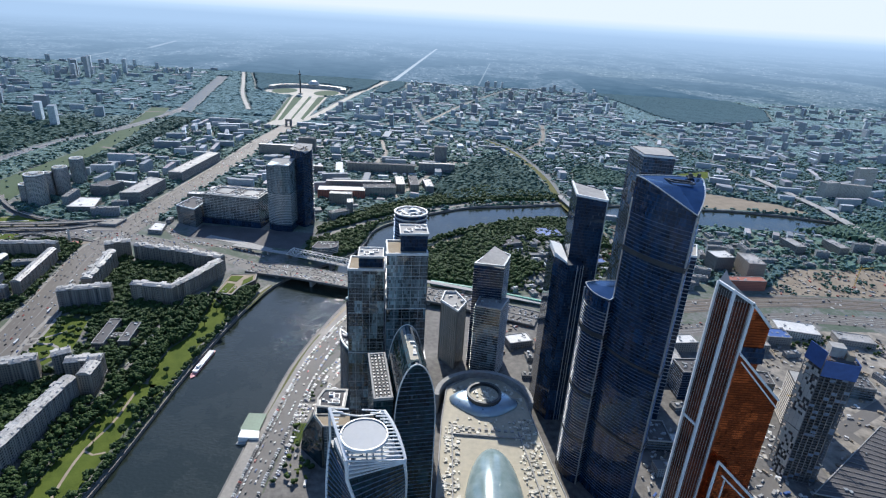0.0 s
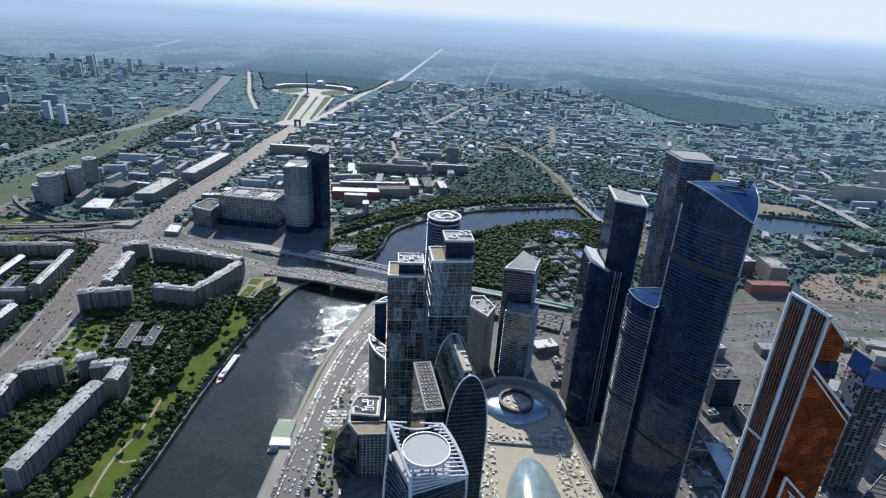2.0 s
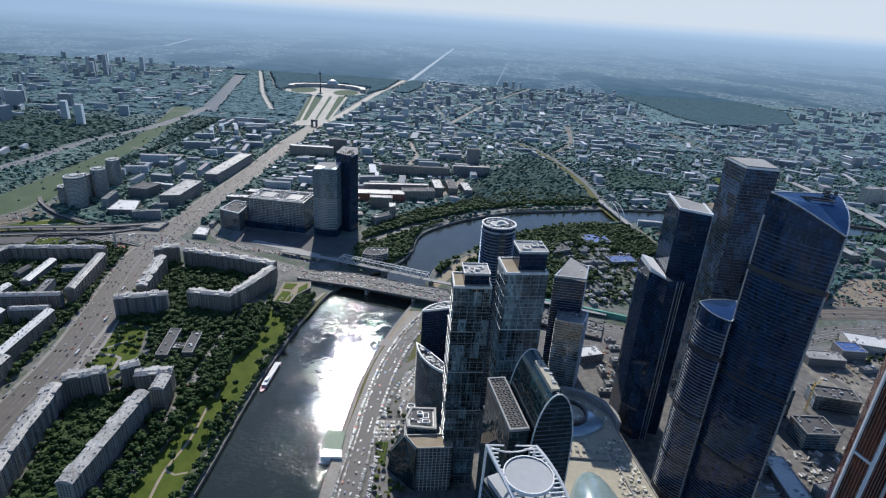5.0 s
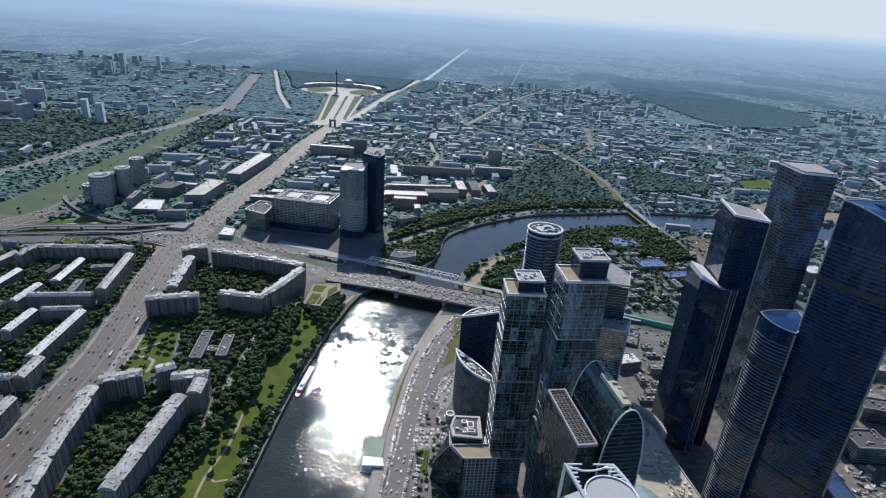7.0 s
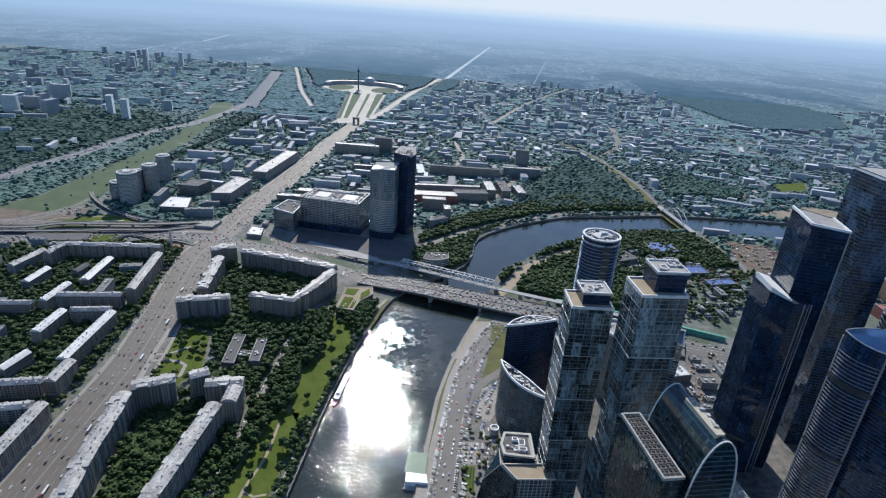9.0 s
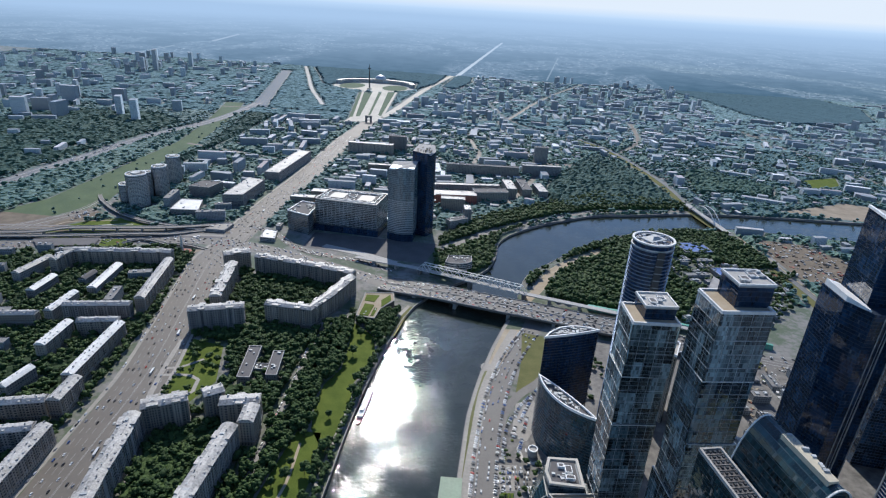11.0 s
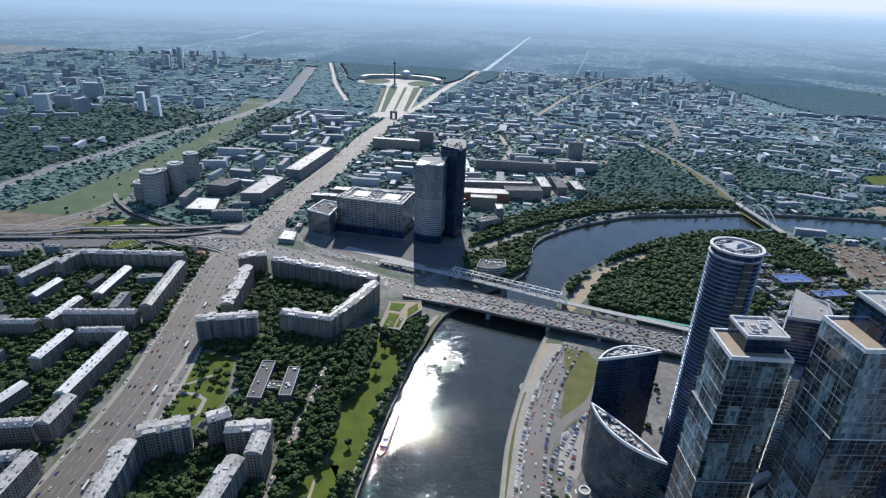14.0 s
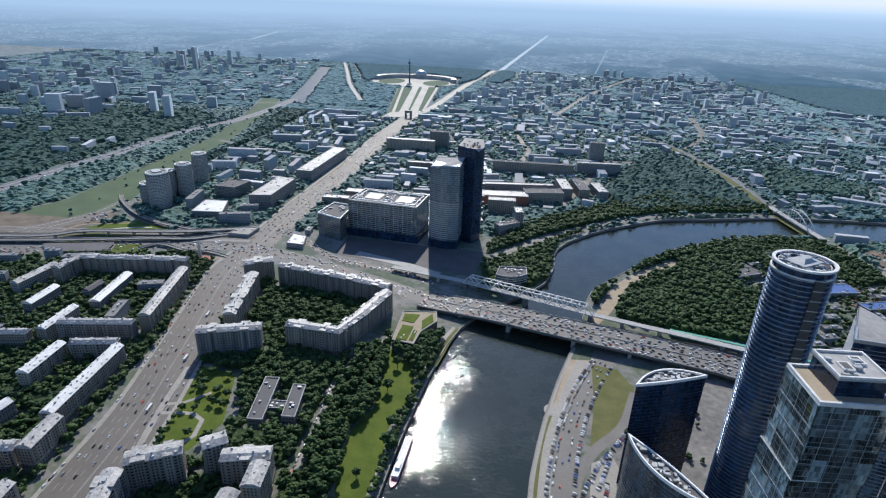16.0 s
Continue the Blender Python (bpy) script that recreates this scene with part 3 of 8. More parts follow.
for _i in range(7):
    _o = _i * 11
    ribbon("rail_track", [(-1260 + _o, 1040 + _o * 0.45), (-1223 + _o, 1110 + _o * 0.3), (-1182 + _o * 0.75, 1172 + _o * 0.25), (-1152 + _o * 0.7, 1236 + _o * 0.1), (-1150 + _o * 0.55, 1310)], 1.3, 0.34, M["concrete" if _i % 3 == 1 else "granite"], "railway track curving past the junction", "railway", block=False)
patch("junction_meadow", [(-1147, 1092), (-1091, 1173), (-1032, 1214), (-972, 1177), (-1059, 1129)], 0.3, M["grass"], "grass wedge between slip roads", "grass")
ribbon("junction_path", [(-1120, 1120), (-1070, 1150), (-1010, 1180), (-985, 1185)], 2.0, 0.36, M["stone_pale"], "pale path over the grass wedge", "path", block=False)
patch("junction_green", [(-994, 1096), (-952, 1107), (-918, 1079), (-980, 1063)], 0.42, M["grass"], "grass island of the junction", "grass")
patch("roundabout", [(-808 + 26 * math.cos(a * math.pi / 12), 1088 + 20 * math.sin(a * math.pi / 12)) for a in range(24)], 0.42, M["dirt"], "round earth island beside the avenue", "traffic island")
def flyover(pts, half, z, label):
    """A raised carriageway with a thick deck, pale parapets and piers, its ends ramped down."""
    t = thing("flyover", label, "flyover")
    line = curve(pts, 14)
    n = len(line) - 1
    L, R_ = strip(line, half)
    zs = [z * min(1.0, 5 * i / n + 0.06, 5 * (n - i) / n + 0.06) for i in range(n + 1)]
    deck, rail = Mesh(), Mesh()
    for i in range(n):
        a, b, c, d = (*L[i], zs[i]), (*L[i + 1], zs[i + 1]), (*R_[i], zs[i]), (*R_[i + 1], zs[i + 1])
        lo = [(q[0], q[1], max(0.0, q[2] - 1.6)) for q in (a, b, c, d)]
        deck.face(c, d, b, a), deck.face(lo[2], lo[3], d, c), deck.face(b, lo[1], lo[0], a), deck.face(lo[0], lo[1], lo[3], lo[2])
        for p, q in ((a, b), (c, d)):
            rail.beam((p[0], p[1], p[2] + 0.5), (q[0], q[1], q[2] + 0.5), 0.6, 1.1)
    part("deck", deck, M["asphalt"], t)
    part("parapet", rail, M["concrete"], t, "pale concrete parapets", "stuff")
    for i in range(2, n - 1, 3):
        if zs[i] > 3:
            part("pier", Mesh().box(*line[i], 0, 1.6, half * 1.1, zs[i] - 1.5), M["concrete"], t)
    take(L + R_[::-1])


flyover([(-1500, 1005), (-1300, 1048), (-1138, 1086), (-1081, 1124), (-980, 1149), (-902, 1170), (-841, 1205), (-790, 1240)], 6.5, 7.5, "curving concrete flyover of the junction")
flyover([(-1500, 985), (-1300, 1030), (-1128, 1072), (-1027, 1101), (-963, 1123), (-884, 1145), (-843, 1173), (-800, 1206)], 5.0, 5.0, "lower concrete slip road on a bank")
flyover([(-1173, 1346), (-1131, 1297), (-1061, 1241), (-990, 1206), (-939, 1192), (-876, 1187), (-822, 1188)], 4.0, 5.5, "curving concrete ramp round the apartment towers")
flyover([(-945, 1086), (-919, 1109), (-887, 1104), (-854, 1094), (-816, 1100), (-775, 1094)], 3.4, 4.0, "short concrete ramp beside the roundabout")
patch("junction_roof", [(-1113, 1062), (-1080, 1032), (-984, 1061), (-996, 1096)], 4.0, M["felt"], "dark flat roof over the road underpass", "roof")
ribbon("junction_path", [(-1147, 1078), (-1128, 1151), (-1109, 1172), (-1030, 1199)], 1.8, 0.36, M["sand"], "pale path over the grass wedge", "path", block=False)
# far bank road and railways
ribbon("road_far_bank", [(-330, 1190), (-250, 1290), (-200, 1345), (-120, 1420), (-50, 1470), (40, 1530), (142, 1560), (285, 1600)], 6, 0.12, M["asphalt"], "riverside road under trees on the far bank")
RAIL_EAST = [(402, 1010), (399, 1047), (386, 1176), (371, 1330), (350, 1440), (318, 1600), (294, 1888), (214, 2239), (113, 2435), (-154, 2700), (-300, 3300)]
ribbon("rail_verge", [(p[0] - 12, p[1]) for p in RAIL_EAST[:9]], 13, 0.2, M["drygrass"], "grassy bank beside the railway line", "grass")
ribbon("road_rail_right", RAIL_EAST, 6, 0.3, M["ballast"], "railway line on a low bank", "railway")
for _o in (-2.6, 2.6):
    ribbon("rail_track", [(p[0] + _o, p[1]) for p in RAIL_EAST[:8]], 0.9, 0.42, M["granite"], "railway track on ballast", "railway", block=False)
ribbon("rail_path", [(p[0] + 9, p[1]) for p in RAIL_EAST[:5]], 1.6, 0.42, M["sand"], "pale track beside the railway", "path", block=False)
ribbon("road_rail_near", [(-30, 975), (150, 900), (320, 870), (470, 900), (640, 960), (900, 960), (1500, 940), (2400, 900)], 20, 0.15, M["asphalt"], "multi-lane ring road beyond the towers")
ribbon("rail_yard", [(300, 935), (470, 985), (660, 1030), (900, 1035), (1500, 1020), (2400, 1000)], 24, 0.12, M["earth_rail"], "railway yard with many tracks", "railway")
for _i in range(8):
    _o = -21 + _i * 6
    ribbon("rail_track", [(300, 935 + _o), (470, 985 + _o), (660, 1030 + _o), (900, 1035 + _o), (1500, 1020 + _o), (2400, 1000 + _o)], 1.3, 0.3, M["granite" if _i % 3 else "felt"], "railway track on ballast", "railway")
for _i in range(3):
    ribbon("lane_kerb", [(150, 900 - 8 + _i * 8), (320, 870 - 8 + _i * 8), (470, 900 - 8 + _i * 8), (640, 960 - 8 + _i * 8), (900, 960 - 8 + _i * 8), (1500, 940 - 8 + _i * 8)], 0.7, 0.5, M["concrete"], "pale concrete barrier between carriageways", "kerb")
RAIL_WEST = [(-1490, 1120), (-1462, 1260), (-1451, 1389), (-1450, 1505), (-1434, 1659), (-1428, 1878), (-1402, 2049), (-1360, 2217), (-1345, 2480), (-1360, 2750)]
ribbon("rail_left", RAIL_WEST, 23, 0.12, M["ballast"], "broad railway corridor with sheds", "railway")
for _o in (-17, -9, -3, 5, 12, 19):
    ribbon("rail_track", [(p[0] + _o, p[1]) for p in RAIL_WEST], 1.6, 0.3, M["concrete" if _o in (-9, 12) else "granite"], "railway track on ballast", "railway", block=False)
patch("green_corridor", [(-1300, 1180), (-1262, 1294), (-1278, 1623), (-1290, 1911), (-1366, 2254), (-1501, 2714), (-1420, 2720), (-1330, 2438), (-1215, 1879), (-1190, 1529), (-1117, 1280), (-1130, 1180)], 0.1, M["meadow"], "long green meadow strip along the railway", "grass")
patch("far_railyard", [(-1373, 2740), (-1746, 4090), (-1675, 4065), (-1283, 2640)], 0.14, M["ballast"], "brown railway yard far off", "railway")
patch("junction_grass", [(-1090, 1170), (-1000, 1215), (-900, 1165), (-960, 1120), (-1090, 1080)], 0.09, M["grass"], "grass between the slip roads", "grass")
# victory park square far off
patch("park_lawn", [(-862, 2500), (-738, 2620), (-815, 3400), (-1010, 3300)], 0.2, M["meadow"], "lawns beside the stone alley", "grass")
patch("park_forecourt", [(-870, 2440), (-800, 2480), (-735, 2620), (-770, 2660), (-868, 2570)], 0.3, M["stone_far"], "pale stone forecourt of the park", "pavement")
for _a, _b, _hw in (((-812, 2560), (-938, 3420), 17), ((-772, 2580), (-885, 3420), 17), ((-852, 2560), (-1000, 3360), 6), ((-742, 2640), (-818, 3400), 6)):
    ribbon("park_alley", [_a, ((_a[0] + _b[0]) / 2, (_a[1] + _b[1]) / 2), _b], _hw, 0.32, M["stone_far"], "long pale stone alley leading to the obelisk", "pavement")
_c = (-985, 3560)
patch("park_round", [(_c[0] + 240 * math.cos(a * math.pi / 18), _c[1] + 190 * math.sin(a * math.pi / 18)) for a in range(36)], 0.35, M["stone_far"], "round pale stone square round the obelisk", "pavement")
ribbon("road_park_far", [(-1058, 2791), (-1284, 3312), (-1500, 3900), (-1711, 4469)], 9, 0.3, M["concrete"], "pale paved avenue through the far park")
for _dx in (-130, 130):
    patch("park_green", [(_c[0] + _dx + 74 * math.cos(a * math.pi / 12), _c[1] + 118 * math.sin(a * math.pi / 12)) for a in range(24)], 0.5, M["meadow"], "oval lawn of the stone square", "grass")
for _i in range(5):
    ribbon("rail_track", [(-1350 + _i * 16, 2720), (-1540 + _i * 14, 3400), (-1735 + _i * 12, 4075)], 1.2, 0.3, M["granite"], "railway track on ballast", "railway", block=False)
patch("far_field", [(788, 2039), (927, 2111), (886, 2003), (767, 1928)], 0.3, M["grass"], "mown sports field among far blocks", "grass")
# bare earth of building sites
patch("site_earth_near", [(640, 1060), (757, 1200), (1000, 1230), (1400, 1260), (1400, 1075), (900, 1075)], 0.08, M["dirt"], "churned pale earth of a building site", "earth")
patch("site_earth_far", [(560, 1665), (797, 1800), (994, 1720), (1060, 1640), (720, 1640)], 0.08, M["dirt"], "pale bare earth on the far bank", "earth")
patch("site_earth_mid", [(392, 1330), (400, 1425), (493, 1415), (560, 1330), (470, 1185), (404, 1200)], 0.08, M["earth_rail"], "bare earth and sheds by the railway", "earth")
ribbon("sand_path", [(-150, 1010), (-125, 1060), (-95, 1140), (-50, 1200), (20, 1268)], 9, 0.1, M["sand"], "sandy track through the riverside wood", "path")
for _i, _p in enumerate([[(50, 2000), (-60, 1950), (-130, 1700), (-190, 1520)], [(-330, 2300), (-280, 2050), (-300, 1900)], [(400, 2900), (350, 2500), (230, 2230)], [(900, 2900), (1060, 2000)], [(-1250, 1900), (-900, 1800), (-770, 1790)],
                         [(-740, 1900), (-300, 1980), (60, 2010), (500, 2100)], [(-740, 2600), (0, 2750), (900, 2800), (1800, 2950)], [(-200, 2700), (50, 3600), (500, 4800)], [(-2600, 2500), (-1500, 2600), (-900, 2650)]]):
    ribbon("road_street", _p, 7, 0.12, M["avenue"], "pale asphalt city street between blocks")

# ---- the hazy distance beyond the built land ----
FAR_EDGE, LEAN = 4420.0, 1.32


def backdrop():
    """A far plain of woods and towns that pales with its distance by painted haze, on one glowing, slanting sheet
    behind the built land.
    """
    n = Nodes("far_distance")
    eye, cx, cy = 472.0, -130.0, 130.0
    p = n.node("SeparateXYZ", n.place())
    x, z = p.outputs[0], p.outputs[2]
    k = n.math("DIVIDE", 1.0, n.math("MAXIMUM", n.math("SUBTRACT", 1.0, n.math("DIVIDE", z, eye)), 0.02))
    gx = n.math("ADD", n.math("MULTIPLY", n.math("SUBTRACT", x, cx), k), cx)
    gy = n.math("ADD", n.math("MULTIPLY", n.math("SUBTRACT", p.outputs[1], cy), k), cy)

    def between(v, a, b, soft):
        return n.math("MULTIPLY", n.range(v, a - soft, a + soft), n.range(v, b + soft, b - soft))

    def grain(w, h, detail=3, rough=0.6, shift=0.0):
        at_ = n.node("CombineXYZ", n.math("DIVIDE", x, w), n.math("DIVIDE", z, h), shift).outputs[0]
        return n.noise(1.0, detail, rough, at_)

    land = n.noise(1.0, 5, 0.6, n.node("CombineXYZ", n.math("DIVIDE", gx, 800.0), n.math("DIVIDE", gy, 1500.0), 4.0).outputs[0])
    edge = n.math("ADD", gx, n.math("MULTIPLY", gy, 0.41))
    belt = n.math("MULTIPLY", n.math("MULTIPLY", n.range(n.math("SUBTRACT", gx, n.math("MULTIPLY", gy, 0.07)), 600.0, 640.0), n.range(edge, 3800.0, 3770.0)), n.range(gy, 6500.0, 5900.0))
    field = n.math("MULTIPLY", n.range(edge, 3790.0, 3830.0), n.range(gy, 7300.0, 6700.0))
    park = n.math("MULTIPLY", between(gx, -1950.0, -690.0, 60.0), n.range(gy, 7200.0, 5800.0))
    woods = n.math("MAXIMUM", n.range(land, 0.49, 0.54, 0.0, 0.9), n.math("MAXIMUM", belt, park))
    town = n.math("SUBTRACT", 1.0, woods)
    soft = n.range(grain(150, 16, 4), 0.35, 0.65)
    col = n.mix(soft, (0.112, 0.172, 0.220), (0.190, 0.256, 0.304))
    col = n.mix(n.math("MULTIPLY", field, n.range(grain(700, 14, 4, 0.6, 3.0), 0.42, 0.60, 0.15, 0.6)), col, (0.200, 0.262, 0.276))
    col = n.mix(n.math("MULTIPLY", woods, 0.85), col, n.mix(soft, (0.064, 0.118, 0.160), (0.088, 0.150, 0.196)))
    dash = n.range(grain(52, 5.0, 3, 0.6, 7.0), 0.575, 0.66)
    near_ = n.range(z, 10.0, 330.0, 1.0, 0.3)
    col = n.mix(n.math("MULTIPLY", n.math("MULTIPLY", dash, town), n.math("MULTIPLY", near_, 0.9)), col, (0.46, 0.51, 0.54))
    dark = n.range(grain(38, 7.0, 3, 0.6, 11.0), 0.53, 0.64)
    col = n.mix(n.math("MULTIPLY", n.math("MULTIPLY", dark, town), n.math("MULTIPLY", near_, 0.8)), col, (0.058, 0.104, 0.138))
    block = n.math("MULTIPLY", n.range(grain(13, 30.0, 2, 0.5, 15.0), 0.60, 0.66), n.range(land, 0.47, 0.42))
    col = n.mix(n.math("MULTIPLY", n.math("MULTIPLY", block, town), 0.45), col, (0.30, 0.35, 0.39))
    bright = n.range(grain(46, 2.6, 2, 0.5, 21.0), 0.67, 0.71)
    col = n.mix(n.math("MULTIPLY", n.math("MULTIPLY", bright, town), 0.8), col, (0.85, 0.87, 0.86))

    def road(x0, y0, x1, y1, half, strength, tone):
        u = (x1 - x0) / (y1 - y0)
        off = n.math("ABSOLUTE", n.math("SUBTRACT", gx, n.math("ADD", n.math("MULTIPLY", gy, u), x0 - u * y0)))
        on = n.math("MULTIPLY", n.math("LESS_THAN", off, half), n.math("MULTIPLY", n.math("GREATER_THAN", gy, y0), n.math("LESS_THAN", gy, y1)))
        return n.mix(n.math("MULTIPLY", on, strength), col, tone)

    col = road(-553, 4380, -360, 9200, 17, 0.75, (0.74, 0.76, 0.75))
    col = road(106, 4539, 337, 6900, 6, 0.4, (0.50, 0.54, 0.56))
    col = road(-3067, 4300, -3301, 5400, 16, 0.5, (0.45, 0.49, 0.51))
    col = road(-3318, 6152, -3650, 7463, 26, 0.55, (0.60, 0.63, 0.64))
    # Haze painted over the land colours, thicker with distance.
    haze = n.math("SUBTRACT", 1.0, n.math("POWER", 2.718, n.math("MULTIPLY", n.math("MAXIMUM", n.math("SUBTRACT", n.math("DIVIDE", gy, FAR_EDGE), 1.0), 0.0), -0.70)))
    # More painted haze to the left, on the sun's side.
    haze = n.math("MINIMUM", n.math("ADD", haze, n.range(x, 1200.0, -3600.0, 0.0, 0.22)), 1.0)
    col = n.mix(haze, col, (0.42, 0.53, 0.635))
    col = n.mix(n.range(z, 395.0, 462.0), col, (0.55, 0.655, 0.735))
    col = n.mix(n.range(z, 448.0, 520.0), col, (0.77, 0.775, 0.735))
    # The sheet glows by itself instead of taking light from the sun.
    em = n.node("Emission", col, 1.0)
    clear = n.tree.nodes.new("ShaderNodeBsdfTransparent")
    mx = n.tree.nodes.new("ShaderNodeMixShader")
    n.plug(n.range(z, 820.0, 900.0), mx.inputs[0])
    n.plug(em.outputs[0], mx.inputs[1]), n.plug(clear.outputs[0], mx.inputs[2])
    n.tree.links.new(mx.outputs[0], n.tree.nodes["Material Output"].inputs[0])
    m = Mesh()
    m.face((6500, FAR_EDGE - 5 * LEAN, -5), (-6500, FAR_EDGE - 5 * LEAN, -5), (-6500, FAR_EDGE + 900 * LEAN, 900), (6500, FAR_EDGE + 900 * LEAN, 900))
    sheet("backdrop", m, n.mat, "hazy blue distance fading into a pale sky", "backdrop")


backdrop()

# ---- the towers ----
M["g_dark"] = glass("dark_navy_glass", (0.011, 0.026, 0.056), (0.012, 0.024, 0.045), 3.9, 1.5, 0.05, 0.12, 0.05, 0.012, 1.5, 0.05)
M["g_bronze"] = glass("dark_bronze_glass", (0.20, 0.062, 0.028), (0.03, 0.018, 0.016), 3.9, 1.2, 0.12, 0.16, 0.10, 0.05, 1.6, 0.0, 0.6, 0.6, 2.5)
M["g_blue"] = glass("blue_curtain_wall", (0.010, 0.028, 0.068), (0.02, 0.032, 0.055), 3.7, 1.5, 0.04, 0.10, 0.05, 0.03, 1.5, 0.06, 1.1, 0.0, 1.2, 0.28)
M["g_green"] = glass("green_grey_glass", (0.052, 0.078, 0.090), (0.09, 0.115, 0.125), 3.8, 1.6, 0.05, 0.10, 0.05, 0.05, 2.1, 0.2, 1.3, 0.0, 1.2, 0.85)
M["g_haze"] = glass("grey_blue_panel_glass", (0.022, 0.044, 0.076), (0.08, 0.10, 0.14), 3.9, 3.0, 0.08, 0.12, 0.05, 0.03, 1.8, 0.1, 1.1, 0.0, 1.2, 0.5)
# Paler copy of g_green, with sky reflection put into its tint.
M["g_skylit"] = glass("skylit_green_grey_glass", (0.104, 0.134, 0.140), (0.14, 0.17, 0.175), 3.8, 1.6, 0.05, 0.10, 0.05, 0.05, 2.1, 0.2, 1.3, 0.0, 1.2, 0.85)
M["g_teal"] = glass("teal_glass", (0.028, 0.058, 0.078), (0.07, 0.11, 0.135), 4.0, 1.8, 0.05, 0.16, 0.06, 0.03, 1.75, 0.2)
M["g_orange"] = glass("bronze_orange_glass", (0.54, 0.13, 0.030), (0.07, 0.02, 0.012), 1.95, 1.6, 0.05, 0.22, 0.12, 0.10, 1.6, 0.0, 0.6, 0.82, 4.0, 0.3)
M["g_grey"] = glass("grey_office_glass", (0.05, 0.058, 0.06), (0.17, 0.17, 0.165), 3.8, 2.2, 0.12, 0.24, 0.10, 0.02, 1.6, 0.5)
M["g_pale"] = glass("pale_glass", (0.07, 0.085, 0.085), (0.40, 0.36, 0.29), 3.8, 2.4, 0.34, 0.16, 0.10, 0.02, 1.6, 0.4)
M["g_office"] = glass("dark_office_glass", (0.064, 0.084, 0.092), (0.09, 0.11, 0.12), 3.8, 2.2, 0.06, 0.16, 0.08, 0.04, 1.8, 0.25, 0.9, 0.0, 1.0, 0.5)
M["g_mist"] = glass("pale_green_glass", (0.088, 0.128, 0.150), (0.19, 0.23, 0.25), 3.9, 1.8, 0.06, 0.2, 0.08, 0.03, 1.9, 0.3, 0.6, 0.0, 1.0)
M["g_vault"] = glass("dark_green_glass", (0.008, 0.024, 0.030), (0.03, 0.05, 0.06), 4.1, 1.8, 0.04, 0.10, 0.05, 0.03, 1.45, 0.05, 1.0, 0.0, 0.6)
M["mall_roof"] = plain("pale_roof_paving", (0.46, 0.415, 0.31), 0.8, 6.0, 0.2)
M["mall_plant"] = plain("beige_roof_plant", (0.56, 0.53, 0.44), 0.6, 1.5, 0.5, island=True)
M["pad"] = plain("grey_helipad", (0.42, 0.43, 0.43), 0.7, 5.0, 0.15)
M["roof_blue"] = plain("blue_glass_roof", (0.035, 0.075, 0.17), 0.14, 8.0, 0.3, 0.5)
# Sky reflection is put into this pale blue base colour.
M["sky_metal"] = plain("blue_grey_metal_roof", (0.36, 0.46, 0.55), 0.34, 9.0, 0.15, 0.5)


def roof_plant(parent, poly, z, n, seed, hi=3.5, mat="plant"):
    """Ventilation boxes and ducts on a flat roof, in one mesh."""
    r, m, poly = random.Random(seed), Mesh(), ccw(poly)
    xs, ys = [p[0] for p in poly], [p[1] for p in poly]
    for _ in range(n * 6):
        x, y = r.uniform(min(xs), max(xs)), r.uniform(min(ys), max(ys))
        if in_poly(poly, x, y) and n > 0:
            m.box(x, y, z, r.uniform(1.2, 5), r.uniform(1.2, 4), r.uniform(0.8, hi), r.choice((0, 0, 90, 15)))
            n -= 1
    roof = [o for o in parent.children if o.name.split(".")[0] in ("roof", "plant_roof")]
    return part("roof_equipment", m, M[mat], roof[-1] if roof else parent, "grey ventilation boxes on the roof", "stuff")


def parapet(parent, poly, z, h=1.6, t=1.0, mat="white", name="parapet"):
    m, poly = Mesh(), ccw(poly)
    inner = grown(poly, -t)
    o = grown(poly, 0.15)
    for k in range(len(poly)):
        j = (k + 1) % len(poly)
        m.face((*o[k], z - 0.4), (*o[j], z - 0.4), (*o[j], z + h), (*o[k], z + h))
        m.face((*o[k], z + h), (*o[j], z + h), (*inner[j], z + h), (*inner[k], z + h))
        m.face((*inner[j], z), (*inner[k], z), (*inner[k], z + h), (*inner[j], z + h))
    return part(name, m, M[mat], parent)


def fins(parent, poly, z0, z1, step, h, out, mat, name="floor_band", label="pale metal ledges at each floor"):
    m, poly, z = Mesh(), ccw(poly), z0
    while z < z1:
        m.band(poly, z, h, out)
        z += step
    return part(name, m, M[mat], parent, label, "stuff")


def mullions(parent, poly, z0, z1, gap, w, mat, name="mullion", skip=()):
    m, poly = Mesh(), ccw(poly)
    for k in range(len(poly)):
        if k in skip:
            continue
        a, b = Vector(poly[k]), Vector(poly[(k + 1) % len(poly)])
        n = max(1, round((b - a).length / gap))
        for i in range(n + 1):
            p = a + (b - a) * i / n
            m.beam((*p, z0), (*p, z1), w)
    return part(name, m, M[mat], parent, "", "stuff")


def tower(name, label, poly, h, mat, z0=0.0, roof="concrete", category="skyscraper", dz=None):
    """A glazed shaft over a plan, with a roof of its own."""
    poly = ccw(poly)
    take(poly, 5)
    t = thing(name, label, category)
    part("shaft", Mesh().prism(poly, z0, h, top=False, dz=dz), M[mat], t)
    m, p = Mesh(), grown(poly, -0.2)
    m.face(*[(x, y, h - 0.5 + (dz[k] if dz else 0)) for k, (x, y) in enumerate(p)])
    part("roof", m, M[roof], t)
    return t, poly


